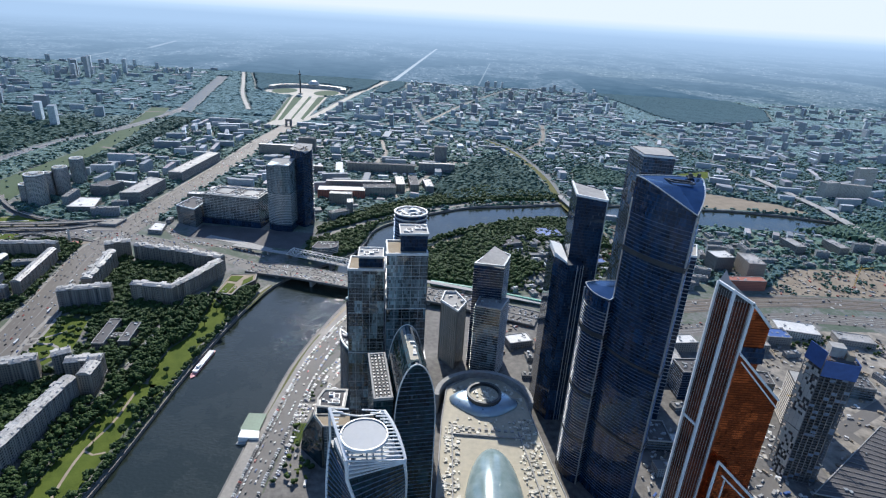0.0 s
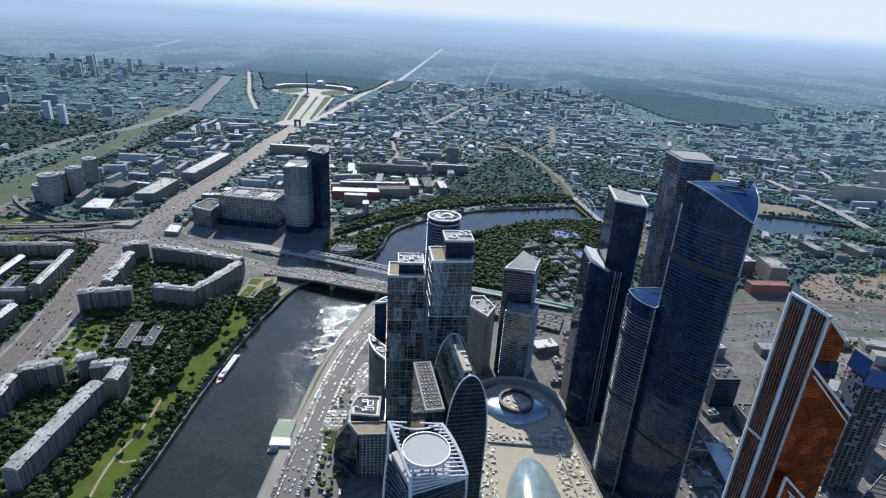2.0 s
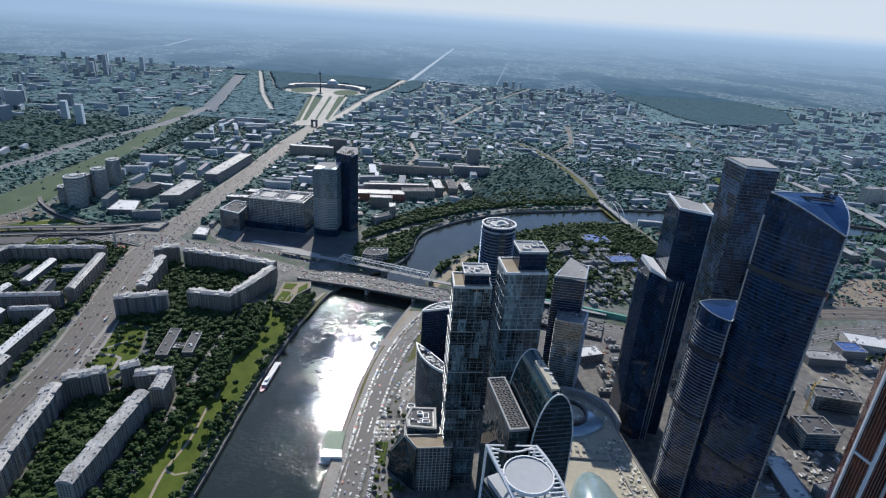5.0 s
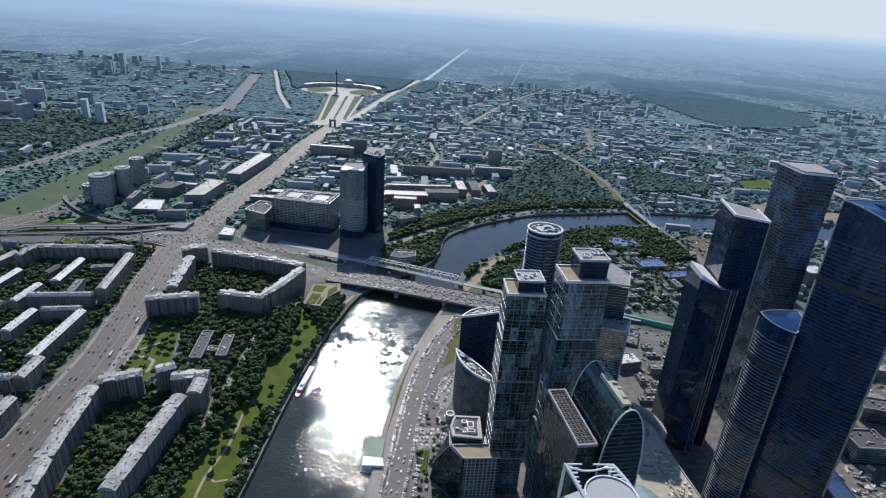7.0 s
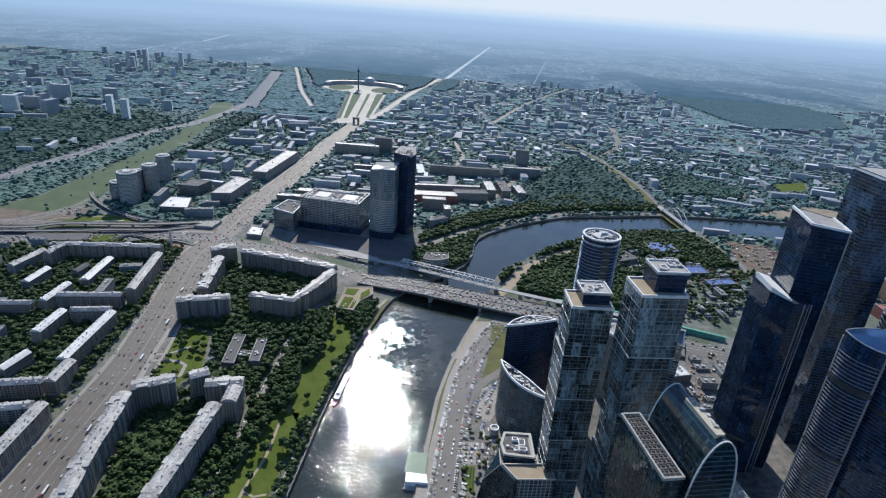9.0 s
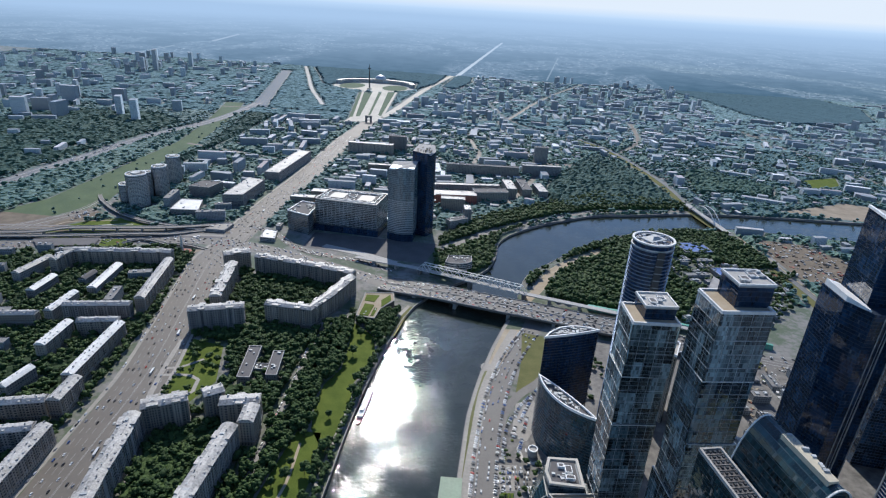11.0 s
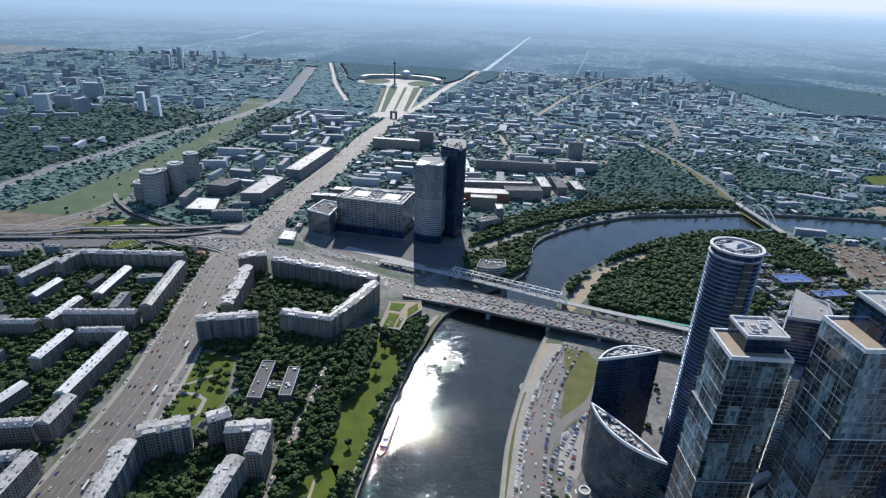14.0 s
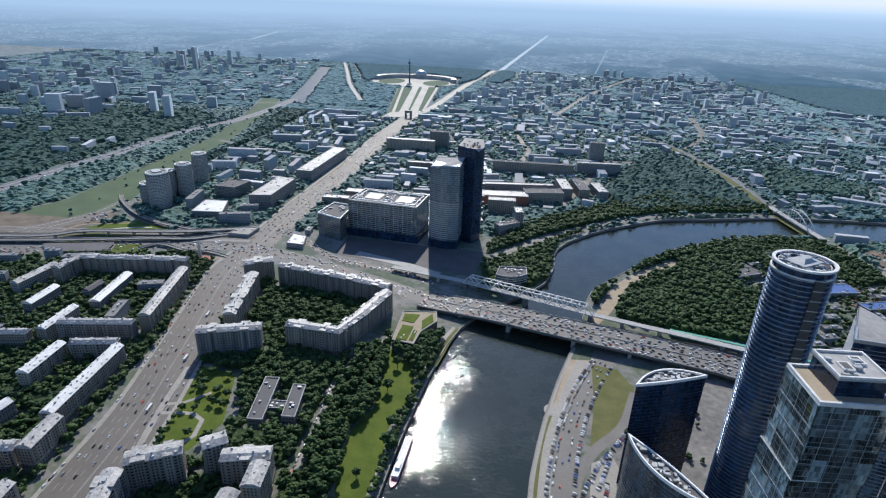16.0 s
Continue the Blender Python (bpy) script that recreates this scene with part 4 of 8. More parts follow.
def stepped_twin_tower():
    """Dark tower in two heights, its tops cut at a slant."""
    main = [(134, 634), (168, 628), (172, 668), (136, 682)]
    t, p = tower("skyscraper", "dark navy glass office tower stepped in two heights", main, 303, "g_dark", dz=(4, 1, 2, 7))
    low = [(117, 680), (118, 640), (132, 616), (150, 618), (150, 634), (134, 634), (134, 684)]
    part("lower_shaft", Mesh().prism(ccw(low), 0, 222, dz=[4] * 7), M["g_dark"], t)
    part("lower_roof", Mesh().prism(ccw([(118, 678), (119, 641), (131, 620), (133, 634), (133, 680)]), 226, 227.5, dz=[5, 4, 0, 0, 0]), M["white"], t, "white slanted roof cap")
    part("roof_edge", Mesh().beam((134, 634, 307), (168, 628, 304), 2.4).beam((134, 634, 307), (136, 682, 310), 2.4).beam((168, 628, 304), (172, 668, 305), 2), M["white"], t, "white roof edge")
    part("corner_strip", Mesh().beam((150, 617.4, 0), (150, 617.4, 226), 0.9).beam((143, 617, 0), (143, 617, 226), 0.9).beam((147, 617, 0), (147, 617, 226), 0.5).beam((168, 627.5, 0), (168, 627.5, 304), 0.9), M["steel"], t, "thin bright corner strips")
    roof_plant(t, grown(p, -5), 303, 7, 3)
    take(low, 4)


def sail_plan(a, b, c, bulge):
    """A triangle with swollen sides."""
    a, b, c = (Vector(q) for q in (a, b, c))
    if area([a, b, c]) < 0:
        b, c = c, b
    out = []
    for p, q, r in ((a, b, bulge[0]), (b, c, bulge[1]), (c, a, bulge[2])):
        out += bow(p, q, r, 10)[:-1]
    return out


def sail_tower(label, a, b, c, bulge, h, low, seed, blue):
    """A curved triangular tower with ledges at each floor and a slanting glass roof."""
    plan = sail_plan(a, b, c, bulge)
    front = Vector(c)
    d = (front - (Vector(a) + Vector(b)) / 2)
    span = d.dot(d)
    dz = [-low * max(0.0, min(1.0, (Vector(q) - (Vector(a) + Vector(b)) / 2).dot(d) / span)) ** 1.8 for q in plan]
    t = thing("skyscraper", label, "skyscraper")
    take(plan, 5)
    part("shaft", Mesh().prism(plan, 0, h, top=False, dz=dz), M["g_blue"], t)
    m = Mesh()
    inner = grown(plan, -1.0)
    mid = Vector((sum(p[0] for p in plan) / len(plan), sum(p[1] for p in plan) / len(plan)))
    zc = h + sum(dz) / len(dz) + 1.5
    for k in range(len(plan)):
        j = (k + 1) % len(plan)
        m.face((*plan[k], h + dz[k]), (*plan[j], h + dz[j]), (*mid, zc))
    part("glass_roof", m, M["roof_blue"], t, "slanting blue glass roof" if blue else "curved dark blue glass roof")
    rim = Mesh()
    for k in range(len(plan)):
        j = (k + 1) % len(plan)
        rim.beam((*plan[k], h + dz[k]), (*plan[j], h + dz[j]), 0.9)
    part("roof_rim", rim, M["steel"], t)
    fins(t, plan, 12, h - low - 14, 3.7, 0.24 if blue else 0.42, 0.38 if blue else 0.6, "ledge" if blue else "steel")
    for zb, hb in ((0.80, 5), (0.5, 2.5), (0.25, 2.5)):
        part("belt", Mesh().band(plan, h * zb, hb, 0.9), M["dark_metal"], t, "dark louvred technical floor")
    for q in (a, b, c):
        part("corner_strip", Mesh().beam((*q, 0), (*q, h - low - 2), 1.4), M["steel"], t, "pale ribbed corner strip")
    if blue:
        g = Mesh()
        for u, v in (((-9, 14), (12, 10)), ((-4, 4), (14, 1)), ((-9, 14), (-4, 4)), ((12, 10), (14, 1))):
            g.beam((mid.x + u[0], mid.y + u[1], zc + 2.2), (mid.x + v[0], mid.y + v[1], zc + 2.2), 1.2)
        part("crane_track", g, M["dark_metal"], t, "dark maintenance crane frame on the roof")
        roof_plant(t, [(b[0] - 14, b[1] - 8), (b[0] - 3, b[1] - 8), (b[0] - 3, b[1] - 1), (b[0] - 14, b[1] - 1)], h + 0.5, 6, seed, 4, "dark_metal")
    return t


def bronze_tower():
    """Stepped tower with white slanting ribs and orange glass."""
    t = thing("skyscraper", "stepped tower of bronze-orange glass with white slanting ribs", "skyscraper")
    def block(name, prof, y0, y1, mat):
        m, n = Mesh(), len(prof)
        m.v = [(x, y0, z) for x, z in prof] + [(x, y1, z) for x, z in prof]
        m.f = [tuple(range(n)), tuple(range(2 * n - 1, n - 1, -1))] + [((k + 1) % n, k, k + n, (k + 1) % n + n) for k in range(n)]
        return part(name, m, M[mat], t)
    block("upper_shaft", [(188, 0), (199, 0), (203, 316), (188, 331)], 329, 368, "g_orange")
    block("middle_shaft", [(188, 0), (222, 0), (222, 262), (214, 270), (188, 296)], 327, 360, "g_orange")
    block("lower_shaft", [(188, 0), (228, 0), (228, 176), (192, 212)], 320, 350, "g_orange")
    block("recess", [(189.2, 288), (205, 288), (204, 300), (189.2, 300)], 328.4, 366, "g_dark")
    prow = [(171, 346), (176.5, 333.5), (188, 330), (188, 370), (187, 370)]
    part("prow", Mesh().prism(ccw(prow), 0, 331, dz=None), M["g_bronze"], t)
    part("prow_top", Mesh().prism(ccw(prow), 331, 332, dz=(6, 5, 0, 0, 5)), M["dark_metal"], t)
    ribs = Mesh()
    for x, y, z in ((171, 345.5, 339), (176.5, 333, 338), (188, 329, 333)):
        ribs.beam((x, y, 0), (x, y, z), 1.7)
    ribs.beam((171, 345.5, 339), (176.5, 333, 338), 1.7).beam((176.5, 333, 338), (188, 329, 332), 1.7).beam((188, 329, 332), (203, 329, 316), 1.7)
    ribs.beam((171, 345.5, 232), (176.5, 333, 231), 1.7)
    part("white_rib", ribs, M["white"], t, "broad white slanting ribs", "stuff")
    step = Mesh().beam((188, 326.4, 296), (222, 326.4, 262), 1.6).beam((190, 326.2, 290), (222, 326.2, 256), 1.0)
    step.beam((191, 319.5, 212), (228, 319.5, 176), 1.6).beam((196, 319.3, 200), (228, 319.3, 170), 1.0).beam((191, 319.5, 212), (191, 319.5, 0), 1.4).beam((199, 319.4, 196), (199, 319.4, 0), 0.9)
    part("step_beam", step, M["white"], t, "white slanting beams along the steps", "stuff")
    mm = Mesh()
    for i in range(1, 7):
        f = i / 7
        mm.beam((171 + 5.5 * f, 345.5 - 12.5 * f - 0.3, 0), (171 + 5.5 * f, 345.5 - 12.5 * f - 0.3, 336), 0.2)
        mm.beam((176.5 + 11.5 * f, 333 - 4 * f - 0.3, 0), (176.5 + 11.5 * f, 333 - 4 * f - 0.3, 333), 0.2)
    part("mullion", mm, M["steel"], t, "", "stuff")
    roof_plant(t, [(206, 332), (220, 332), (220, 356), (206, 356)], 262, 6, 5)
    take([(168, 318), (232, 318), (232, 372), (168, 372)], 6)


def stacked_tower(label, c, s, levels, top, turn, seed, pale):
    """Glass cubes stacked with small shifts, white seams between them and a plant storey on top."""
    t = thing("skyscraper", label, "skyscraper")
    r = random.Random(seed)
    z = 0.0
    for i, h in enumerate(levels):
        dx, dy, a = r.uniform(-1.3, 1.3), r.uniform(-1.3, 1.3), turn + r.uniform(-2.0, 2.0)
        p = ccw(rect(c[0] + dx, c[1] + dy, s[0], s[1], a))
        # Chosen cubes get the tint with sky reflection painted in.
        part("cube", Mesh().prism(p, z, z + h), M["g_skylit" if i in pale else "g_green"], t)
        part("seam", Mesh().band(p, z + h - 0.8, 0.6, 0.3), M["tin_white"], t, "thin white seam between storeys")
        mullions(t, p, z, z + h, 7.6, 0.26, "steel")
        fins(t, p, z + 11, z + h - 4, 11.4, 0.3, 0.2, "steel", "transom", "thin bright horizontal bars")
        z += h
    take(p, 8)
    parapet(t, p, z, 1.6, 1.2, "tin_white")
    part("terrace", Mesh().prism(grown(p, -1.3), z, z + 0.3), M["sand"], t, "tan paved roof terrace")
    q = ccw(rect(c[0] + 4.5, c[1] + 3, s[0] * 0.66, s[1] * 0.70, turn))
    part("plant_storey", Mesh().prism(q, z, top), M["g_dark"], t)
    part("plant_roof", Mesh().prism(grown(q, 0.9), top - 0.9, top + 0.4, bottom=True), M["concrete"], t, "pale flat roof")
    parapet(t, grown(q, 0.7), top + 0.4, 1.2, 0.9, "tin_white", "roof_rim")
    for u, v in ((-0.18, -0.1), (0.2, 0.16)):
        w = ccw(rect(q[0][0] + (q[2][0] - q[0][0]) * (0.5 + u), q[0][1] + (q[2][1] - q[0][1]) * (0.5 + v), s[0] * 0.16, s[1] * 0.22, turn))
        part("roof_well", Mesh().prism(w, top + 0.4, top + 1.6), M["tin_white"], t, "white-edged roof well")
        part("roof_well", Mesh().prism(grown(w, -0.9), top + 1.6, top + 1.7), M["felt"], t, "dark roof well")
    roof_plant(t, q, top + 0.4, 8, seed, 2.2)
    return t


def round_tower():
    """Tall rounded tower with ledges at each floor and an open white crown."""
    c, rx, ry, h = (-61, 670), 20.2, 19.5, 256
    plan = [(c[0] + rx * math.cos(a), c[1] + ry * math.sin(a)) for a in [i * math.tau / 40 for i in range(40)]]
    t, p = tower("skyscraper", "tall round glass tower with close ledges and an open white crown", plan, h, "g_blue", roof="felt")
    fins(t, p, 8, h, 3.9, 0.8, 0.8, "ledge")
    part("ladder_strip", Mesh().prism(rect(c[0] + 4, c[1] - ry - 0.6, 7, 2.4, 0), 0, h, dz=None), M["dark_metal"], t, "dark recessed strip with rungs")
    rungs = Mesh()
    z = 6
    while z < h:
        rungs.box(c[0] + 4, c[1] - ry - 1.6, z, 7.4, 1.0, 0.7)
        z += 7.8
    part("rung", rungs, M["steel"], t, "", "stuff")
    inner, outer = grown(p, -1.4), grown(p, 0.9)
    for name, zz, hh, a, b in (("crown_foot", h - 1, 1.0, inner, outer), ("crown_ring", h + 4.6, 1.5, inner, outer), ("inner_ring", h + 4.0, 0.8, grown(p, -3.6), grown(p, -3.1))):
        crown = Mesh()
        for k in range(40):
            j = (k + 1) % 40
            crown.face((*b[k], zz), (*b[j], zz), (*b[j], zz + hh), (*b[k], zz + hh))
            crown.face((*a[j], zz), (*a[k], zz), (*a[k], zz + hh), (*a[j], zz + hh))
            crown.face((*b[k], zz + hh), (*b[j], zz + hh), (*a[j], zz + hh), (*a[k], zz + hh))
            crown.face((*a[k], zz), (*a[j], zz), (*b[j], zz), (*b[k], zz))
        part(name, crown, M["tin_white"], t, "white ring round the roof")
    part("crown_screen", Mesh().loft([[(*q, h - 1) for q in grown(p, -0.2)], [(*q, h + 4.6) for q in grown(p, -0.2)]], top=False), M["g_blue"], t)
    part("roof_deck", Mesh().prism(grown(p, -1.2), h + 2.4, h + 3.0), M["felt"], t, "dark roof deck with plant")
    core = rect(c[0], c[1] + 1, 22, 15, 35)
    part("plant_room", Mesh().prism(ccw(core), h + 3, h + 5.5), M["plant"], t)
    part("plant_hood", Mesh().loft([[(*q, h + 5.5) for q in ccw(rect(c[0], c[1] + 1, 15, 10, 35))], [(*q, h + 8.0) for q in ccw(rect(c[0], c[1] + 1, 6, 4, 35))]]), M["plant"], t, "pale sloping hood over the plant room")
    spokes = Mesh()
    for k in range(0, 40, 5):
        q = Vector(p[k]).lerp(Vector(c), 0.55)
        spokes.beam((*p[k], h + 5.2), (*q, h + 5.2), 0.6)
    part("crown_spoke", spokes, M["ledge"], t, "", "stuff")
    roof_plant(t, grown(p, -4.5), h + 3.0, 46, 8, 2.2)


def arched_block(label, a, b, rise, h, back, mat):
    """A lens-shaped office block with a raised white rim on its bowed edge."""
    arc = bow(a, b, rise, 14)
    other = bow(b, a, back, 8)[1:-1]
    plan = ccw(arc + other)
    t, p = tower("office_block", label, plan, h, mat, roof="felt", category="office building")
    m = Mesh()
    o = grown(p, 0.4)
    i_ = grown(p, -1.0)
    for k in range(len(p)):
        j = (k + 1) % len(p)
        m.face((*o[k], h - 1), (*o[j], h - 1), (*o[j], h + 2), (*o[k], h + 2))
        m.face((*o[k], h + 2), (*o[j], h + 2), (*i_[j], h + 2), (*i_[k], h + 2))
        m.face((*i_[j], h), (*i_[k], h), (*i_[k], h + 2), (*i_[j], h + 2))
    part("roof_rim", m, M["white"], t, "white raised roof rim")
    roof_plant(t, grown(p, -2.5), h, 34, int(h), 2.6)
    fins(t, p, 6, h - 2, 3.9, 0.35, 0.35, "dark_metal", label="dark floor edges")
    return t, arc


def twisted_tower():
    """Twisting tower with a slanting white lattice crown and a round helipad."""
    c, h, half, top_turn = Vector((-55, 306)), 210.0, 20.0, 28.5
    t = thing("skyscraper", "twisting glass tower with a white lattice crown and helipad", "skyscraper")
    def ring(z, s, n=6):
        turn, pts = top_turn + 135 * (1 - z / h), []
        for k in range(4):
            a, b = (radians(turn + 45 + 90 * q) for q in (k, k + 1))
            pa, pb = c + Vector((math.cos(a), math.sin(a))) * s * 1.414, c + Vector((math.cos(b), math.sin(b))) * s * 1.414
            for i in range(n):
                q = pa + (pb - pa) * i / n
                pts.append((q.x, q.y, z))
        return pts
    rings = [ring(h * i / 60, half) for i in range(61)]
    part("shaft", Mesh().loft(rings, top=True), M["g_vault"], t)
    for k in range(0, 24, 6):
        m = Mesh()
        for a, b in zip(rings, rings[1:]):
            m.beam(a[k], b[k], 1.6)
        part("edge_rib", m, M["white"], t, "white twisting edge rib")
    f = Mesh()
    for r in rings[2:44]:
        f.band([(p[0], p[1]) for p in r], r[0][2] - 0.4, 0.5, 0.35)
    part("floor_band", f, M["ledge"], t, "thin dull floor edges", "stuff")
    f = Mesh()
    for i in range(9):
        f.band([(p[0], p[1]) for p in ring(172 + i * 4.2, half)], 172 + i * 4.2, 0.5, 0.5)
    part("lattice_band", f, M["ledge"], t, "dull bands of the lattice skin", "stuff")
    nw, ne, se, sw = (Vector(q) for q in ((-82, 313, 239), (-47, 333, 224), (-27.5, 299, 212), (-63.5, 279, 226)))
    deck = grown(ccw([q.to_2d()[:] for q in (nw, ne, se, sw)]), -2.0)
    part("crown_deck", Mesh().prism(deck, h - 1, h + 4), M["pad"], t, "grey deck under the crown")
    roof_plant(t, grown(deck, -4), h + 4, 16, 71, 2.0)
    fr = Mesh()
    fr.beam(nw, sw, 1.9).beam(sw, (*rings[60][12][:2], h), 1.9).beam(nw, (*rings[60][6][:2], h), 1.5)
    edge = [ne.lerp(se, i / 8) + Vector((1.6, 1.2, 1.0)) * (1 - (i / 4 - 1) ** 2) for i in range(9)]
    for p, q in zip(edge, edge[1:]):
        fr.beam(p, q, 1.9)
    fr.beam(se, (*rings[60][18][:2], h), 1.7).beam(ne, (*rings[60][0][:2], h), 1.5)
    sag = [nw.lerp(ne, i / 8) - Vector((0, 0, 5.5)) * (1 - (i / 4 - 1) ** 2) for i in range(9)]
    for p, q in zip(sag, sag[1:]):
        fr.beam(p, q, 0.9)
    part("crown_frame", fr, M["white"], t, "thick white crown frame with a sagging back edge")
    sl = Mesh()
    for i in range(15):
        u = i / 14
        p, q = nw.lerp(sw, u), edge[int(u * 8)].lerp(edge[min(8, int(u * 8) + 1)], u * 8 % 1)
        w = math.sqrt(max(0.0, 1 - ((u - 0.40) / 0.42) ** 2)) * 0.40
        if w < 0.06:
            sl.beam(p, q, 0.8)
        else:
            sl.beam(p, p.lerp(q, max(0.05, 0.46 - w)), 0.8).beam(q, q.lerp(p, max(0.05, 0.54 - w)), 0.8)
    for i in range(0, 9, 2):
        p, q = sw.lerp(Vector((*rings[60][12][:2], h)), i / 9), se.lerp(Vector((*rings[60][18][:2], h)), i / 9)
        sl.beam(p, q, 0.7)
    part("crown_slat", sl, M["white"], t, "white lattice slats", "stuff")
    pc = (-55.5, 299)
    pad = [(pc[0] + 15 * math.cos(a), pc[1] + 15 * math.sin(a)) for a in [i * math.tau / 40 for i in range(40)]]
    hp = part("helipad", Mesh().prism(pad, 228.6, 231.0, bottom=True), M["pad"], t, "round pale grey helipad disc")
    part("helipad_rim", Mesh().band(pad, 229.4, 2.4, 0.9), M["white"], hp)
    lg = Mesh()
    for k in range(0, 40, 8):
        q = [c_ + (p_ - c_) * 0.8 for p_, c_ in zip(pad[k], pc)]
        lg.beam((*q, h), (*q, 228.6), 1.0)
    part("helipad_leg", lg, M["steel"], t, "", "stuff")
    take([(p[0], p[1]) for p in rings[-1]], 12)


def vault_tower():
    """Lens-fronted tower under a rounded vault, and the slab block built against it."""
    t = thing("skyscraper", "dark green glass tower with a rounded vault roof", "skyscraper")
    a, b = Vector((-41, 432)), Vector((-27, 374))
    d = (b - a).normalized()
    s = Vector((d.y, -d.x))
    prof = []
    for i in range(25):
        u = math.pi * i / 24
        prof.append((17 * math.cos(u), 236 - 62 + 64 * math.sin(u) ** 0.85))
    prof = [(17.2, 0), (17.2, 90)] + prof + [(-17.2, 90), (-17.2, 0)]
    def at(o, w, z):
        p = o + s * -w
        return (p.x, p.y, z)
    rings = [[at(o, w, z) for w, z in prof] for o in (b, a)]
    m = Mesh()
    m.loft(rings, top=False, closed=False)
    m.face(*rings[0][::-1]), m.face(*rings[1])
    part("shaft", m, M["g_vault"], t)
    for r, o in ((rings[0], b + d * 0.6), (rings[1], a - d * 0.6)):
        rim = Mesh()
        pts = [at(o, w, z) for w, z in prof]
        for p, q in zip(pts, pts[1:]):
            rim.beam(p, q, 0.9)
        part("vault_rim", rim, M["tin_white"], t, "white rim round the vault")
    bands = Mesh()
    for k in range(1, 56):
        z = 4 + k * 4.1
        w = 17 if z < 120 else 0
        if not w:
            ok = [abs(x) for x, zz in prof if zz >= z]
            w = max(ok) if ok else 0
        if w > 2:
            bands.beam(at(b + d * 0.3, -w, z), at(b + d * 0.3, w, z), 0.35)
    part("floor_band", bands, M["ledge"], t, "thin floor bands on the front", "stuff")
    r1, r2 = a.lerp(b, 0.30), a.lerp(b, 0.93)
    top = Mesh()
    q = [at(r1, -4.5, 0)[:2], at(r2, -4.5, 0)[:2], at(r2, 2, 0)[:2], at(r1, 2, 0)[:2]]
    part("roof_terrace", top.prism(ccw(q), 214, 239.5), M["mall_roof"], t, "pale flat roof terrace along the vault")
    roof_plant(t, q, 239.5, 6, 4, 1.8)
    slab = [at(a + d * -10, -17.5, 0)[:2], at(b + d * -4, -17.5, 0)[:2], at(b + d * -4, -33, 0)[:2], at(a + d * -10, -33, 0)[:2]]
    u = thing("skyscraper", "dark slab tower with a grey plant-covered roof", "skyscraper")
    slab = ccw(slab)
    part("shaft", Mesh().prism(slab, 0, 203), M["g_vault"], u)
    parapet(u, slab, 203, 2.0, 1.4, "concrete")
    part("roof", Mesh().prism(grown(slab, -1.2), 203, 203.3), M["felt"], u)
    grid = Mesh()
    for i in range(14):
        for j in range(4):
            q = a - d * 5 + d * (i * 4.6) 
            x, y, _ = at(q - d * 2, -20.2 - j * 3.3, 0)
            grid.box(x, y, 203.3, 1.6, 1.6, 1.0, math.degrees(math.atan2(d.y, d.x)))
    lines = Mesh()
    for i in range(15):
        q = a - d * 9.2 + d * (i * 4.6)
        lines.beam(at(q, -18.8, 203.6), at(q, -31.6, 203.6), 0.5)
    part("roof_beam", lines, M["granite"], u, "pale beams across the roof", "stuff")
    part("roof_fan", grid, M["dark_metal"], u, "rows of small roof fans", "stuff")
    take(slab, 5), take([at(a, 21, 0)[:2], at(b, 21, 0)[:2], at(b, -21, 0)[:2], at(a, -21, 0)[:2]], 6)


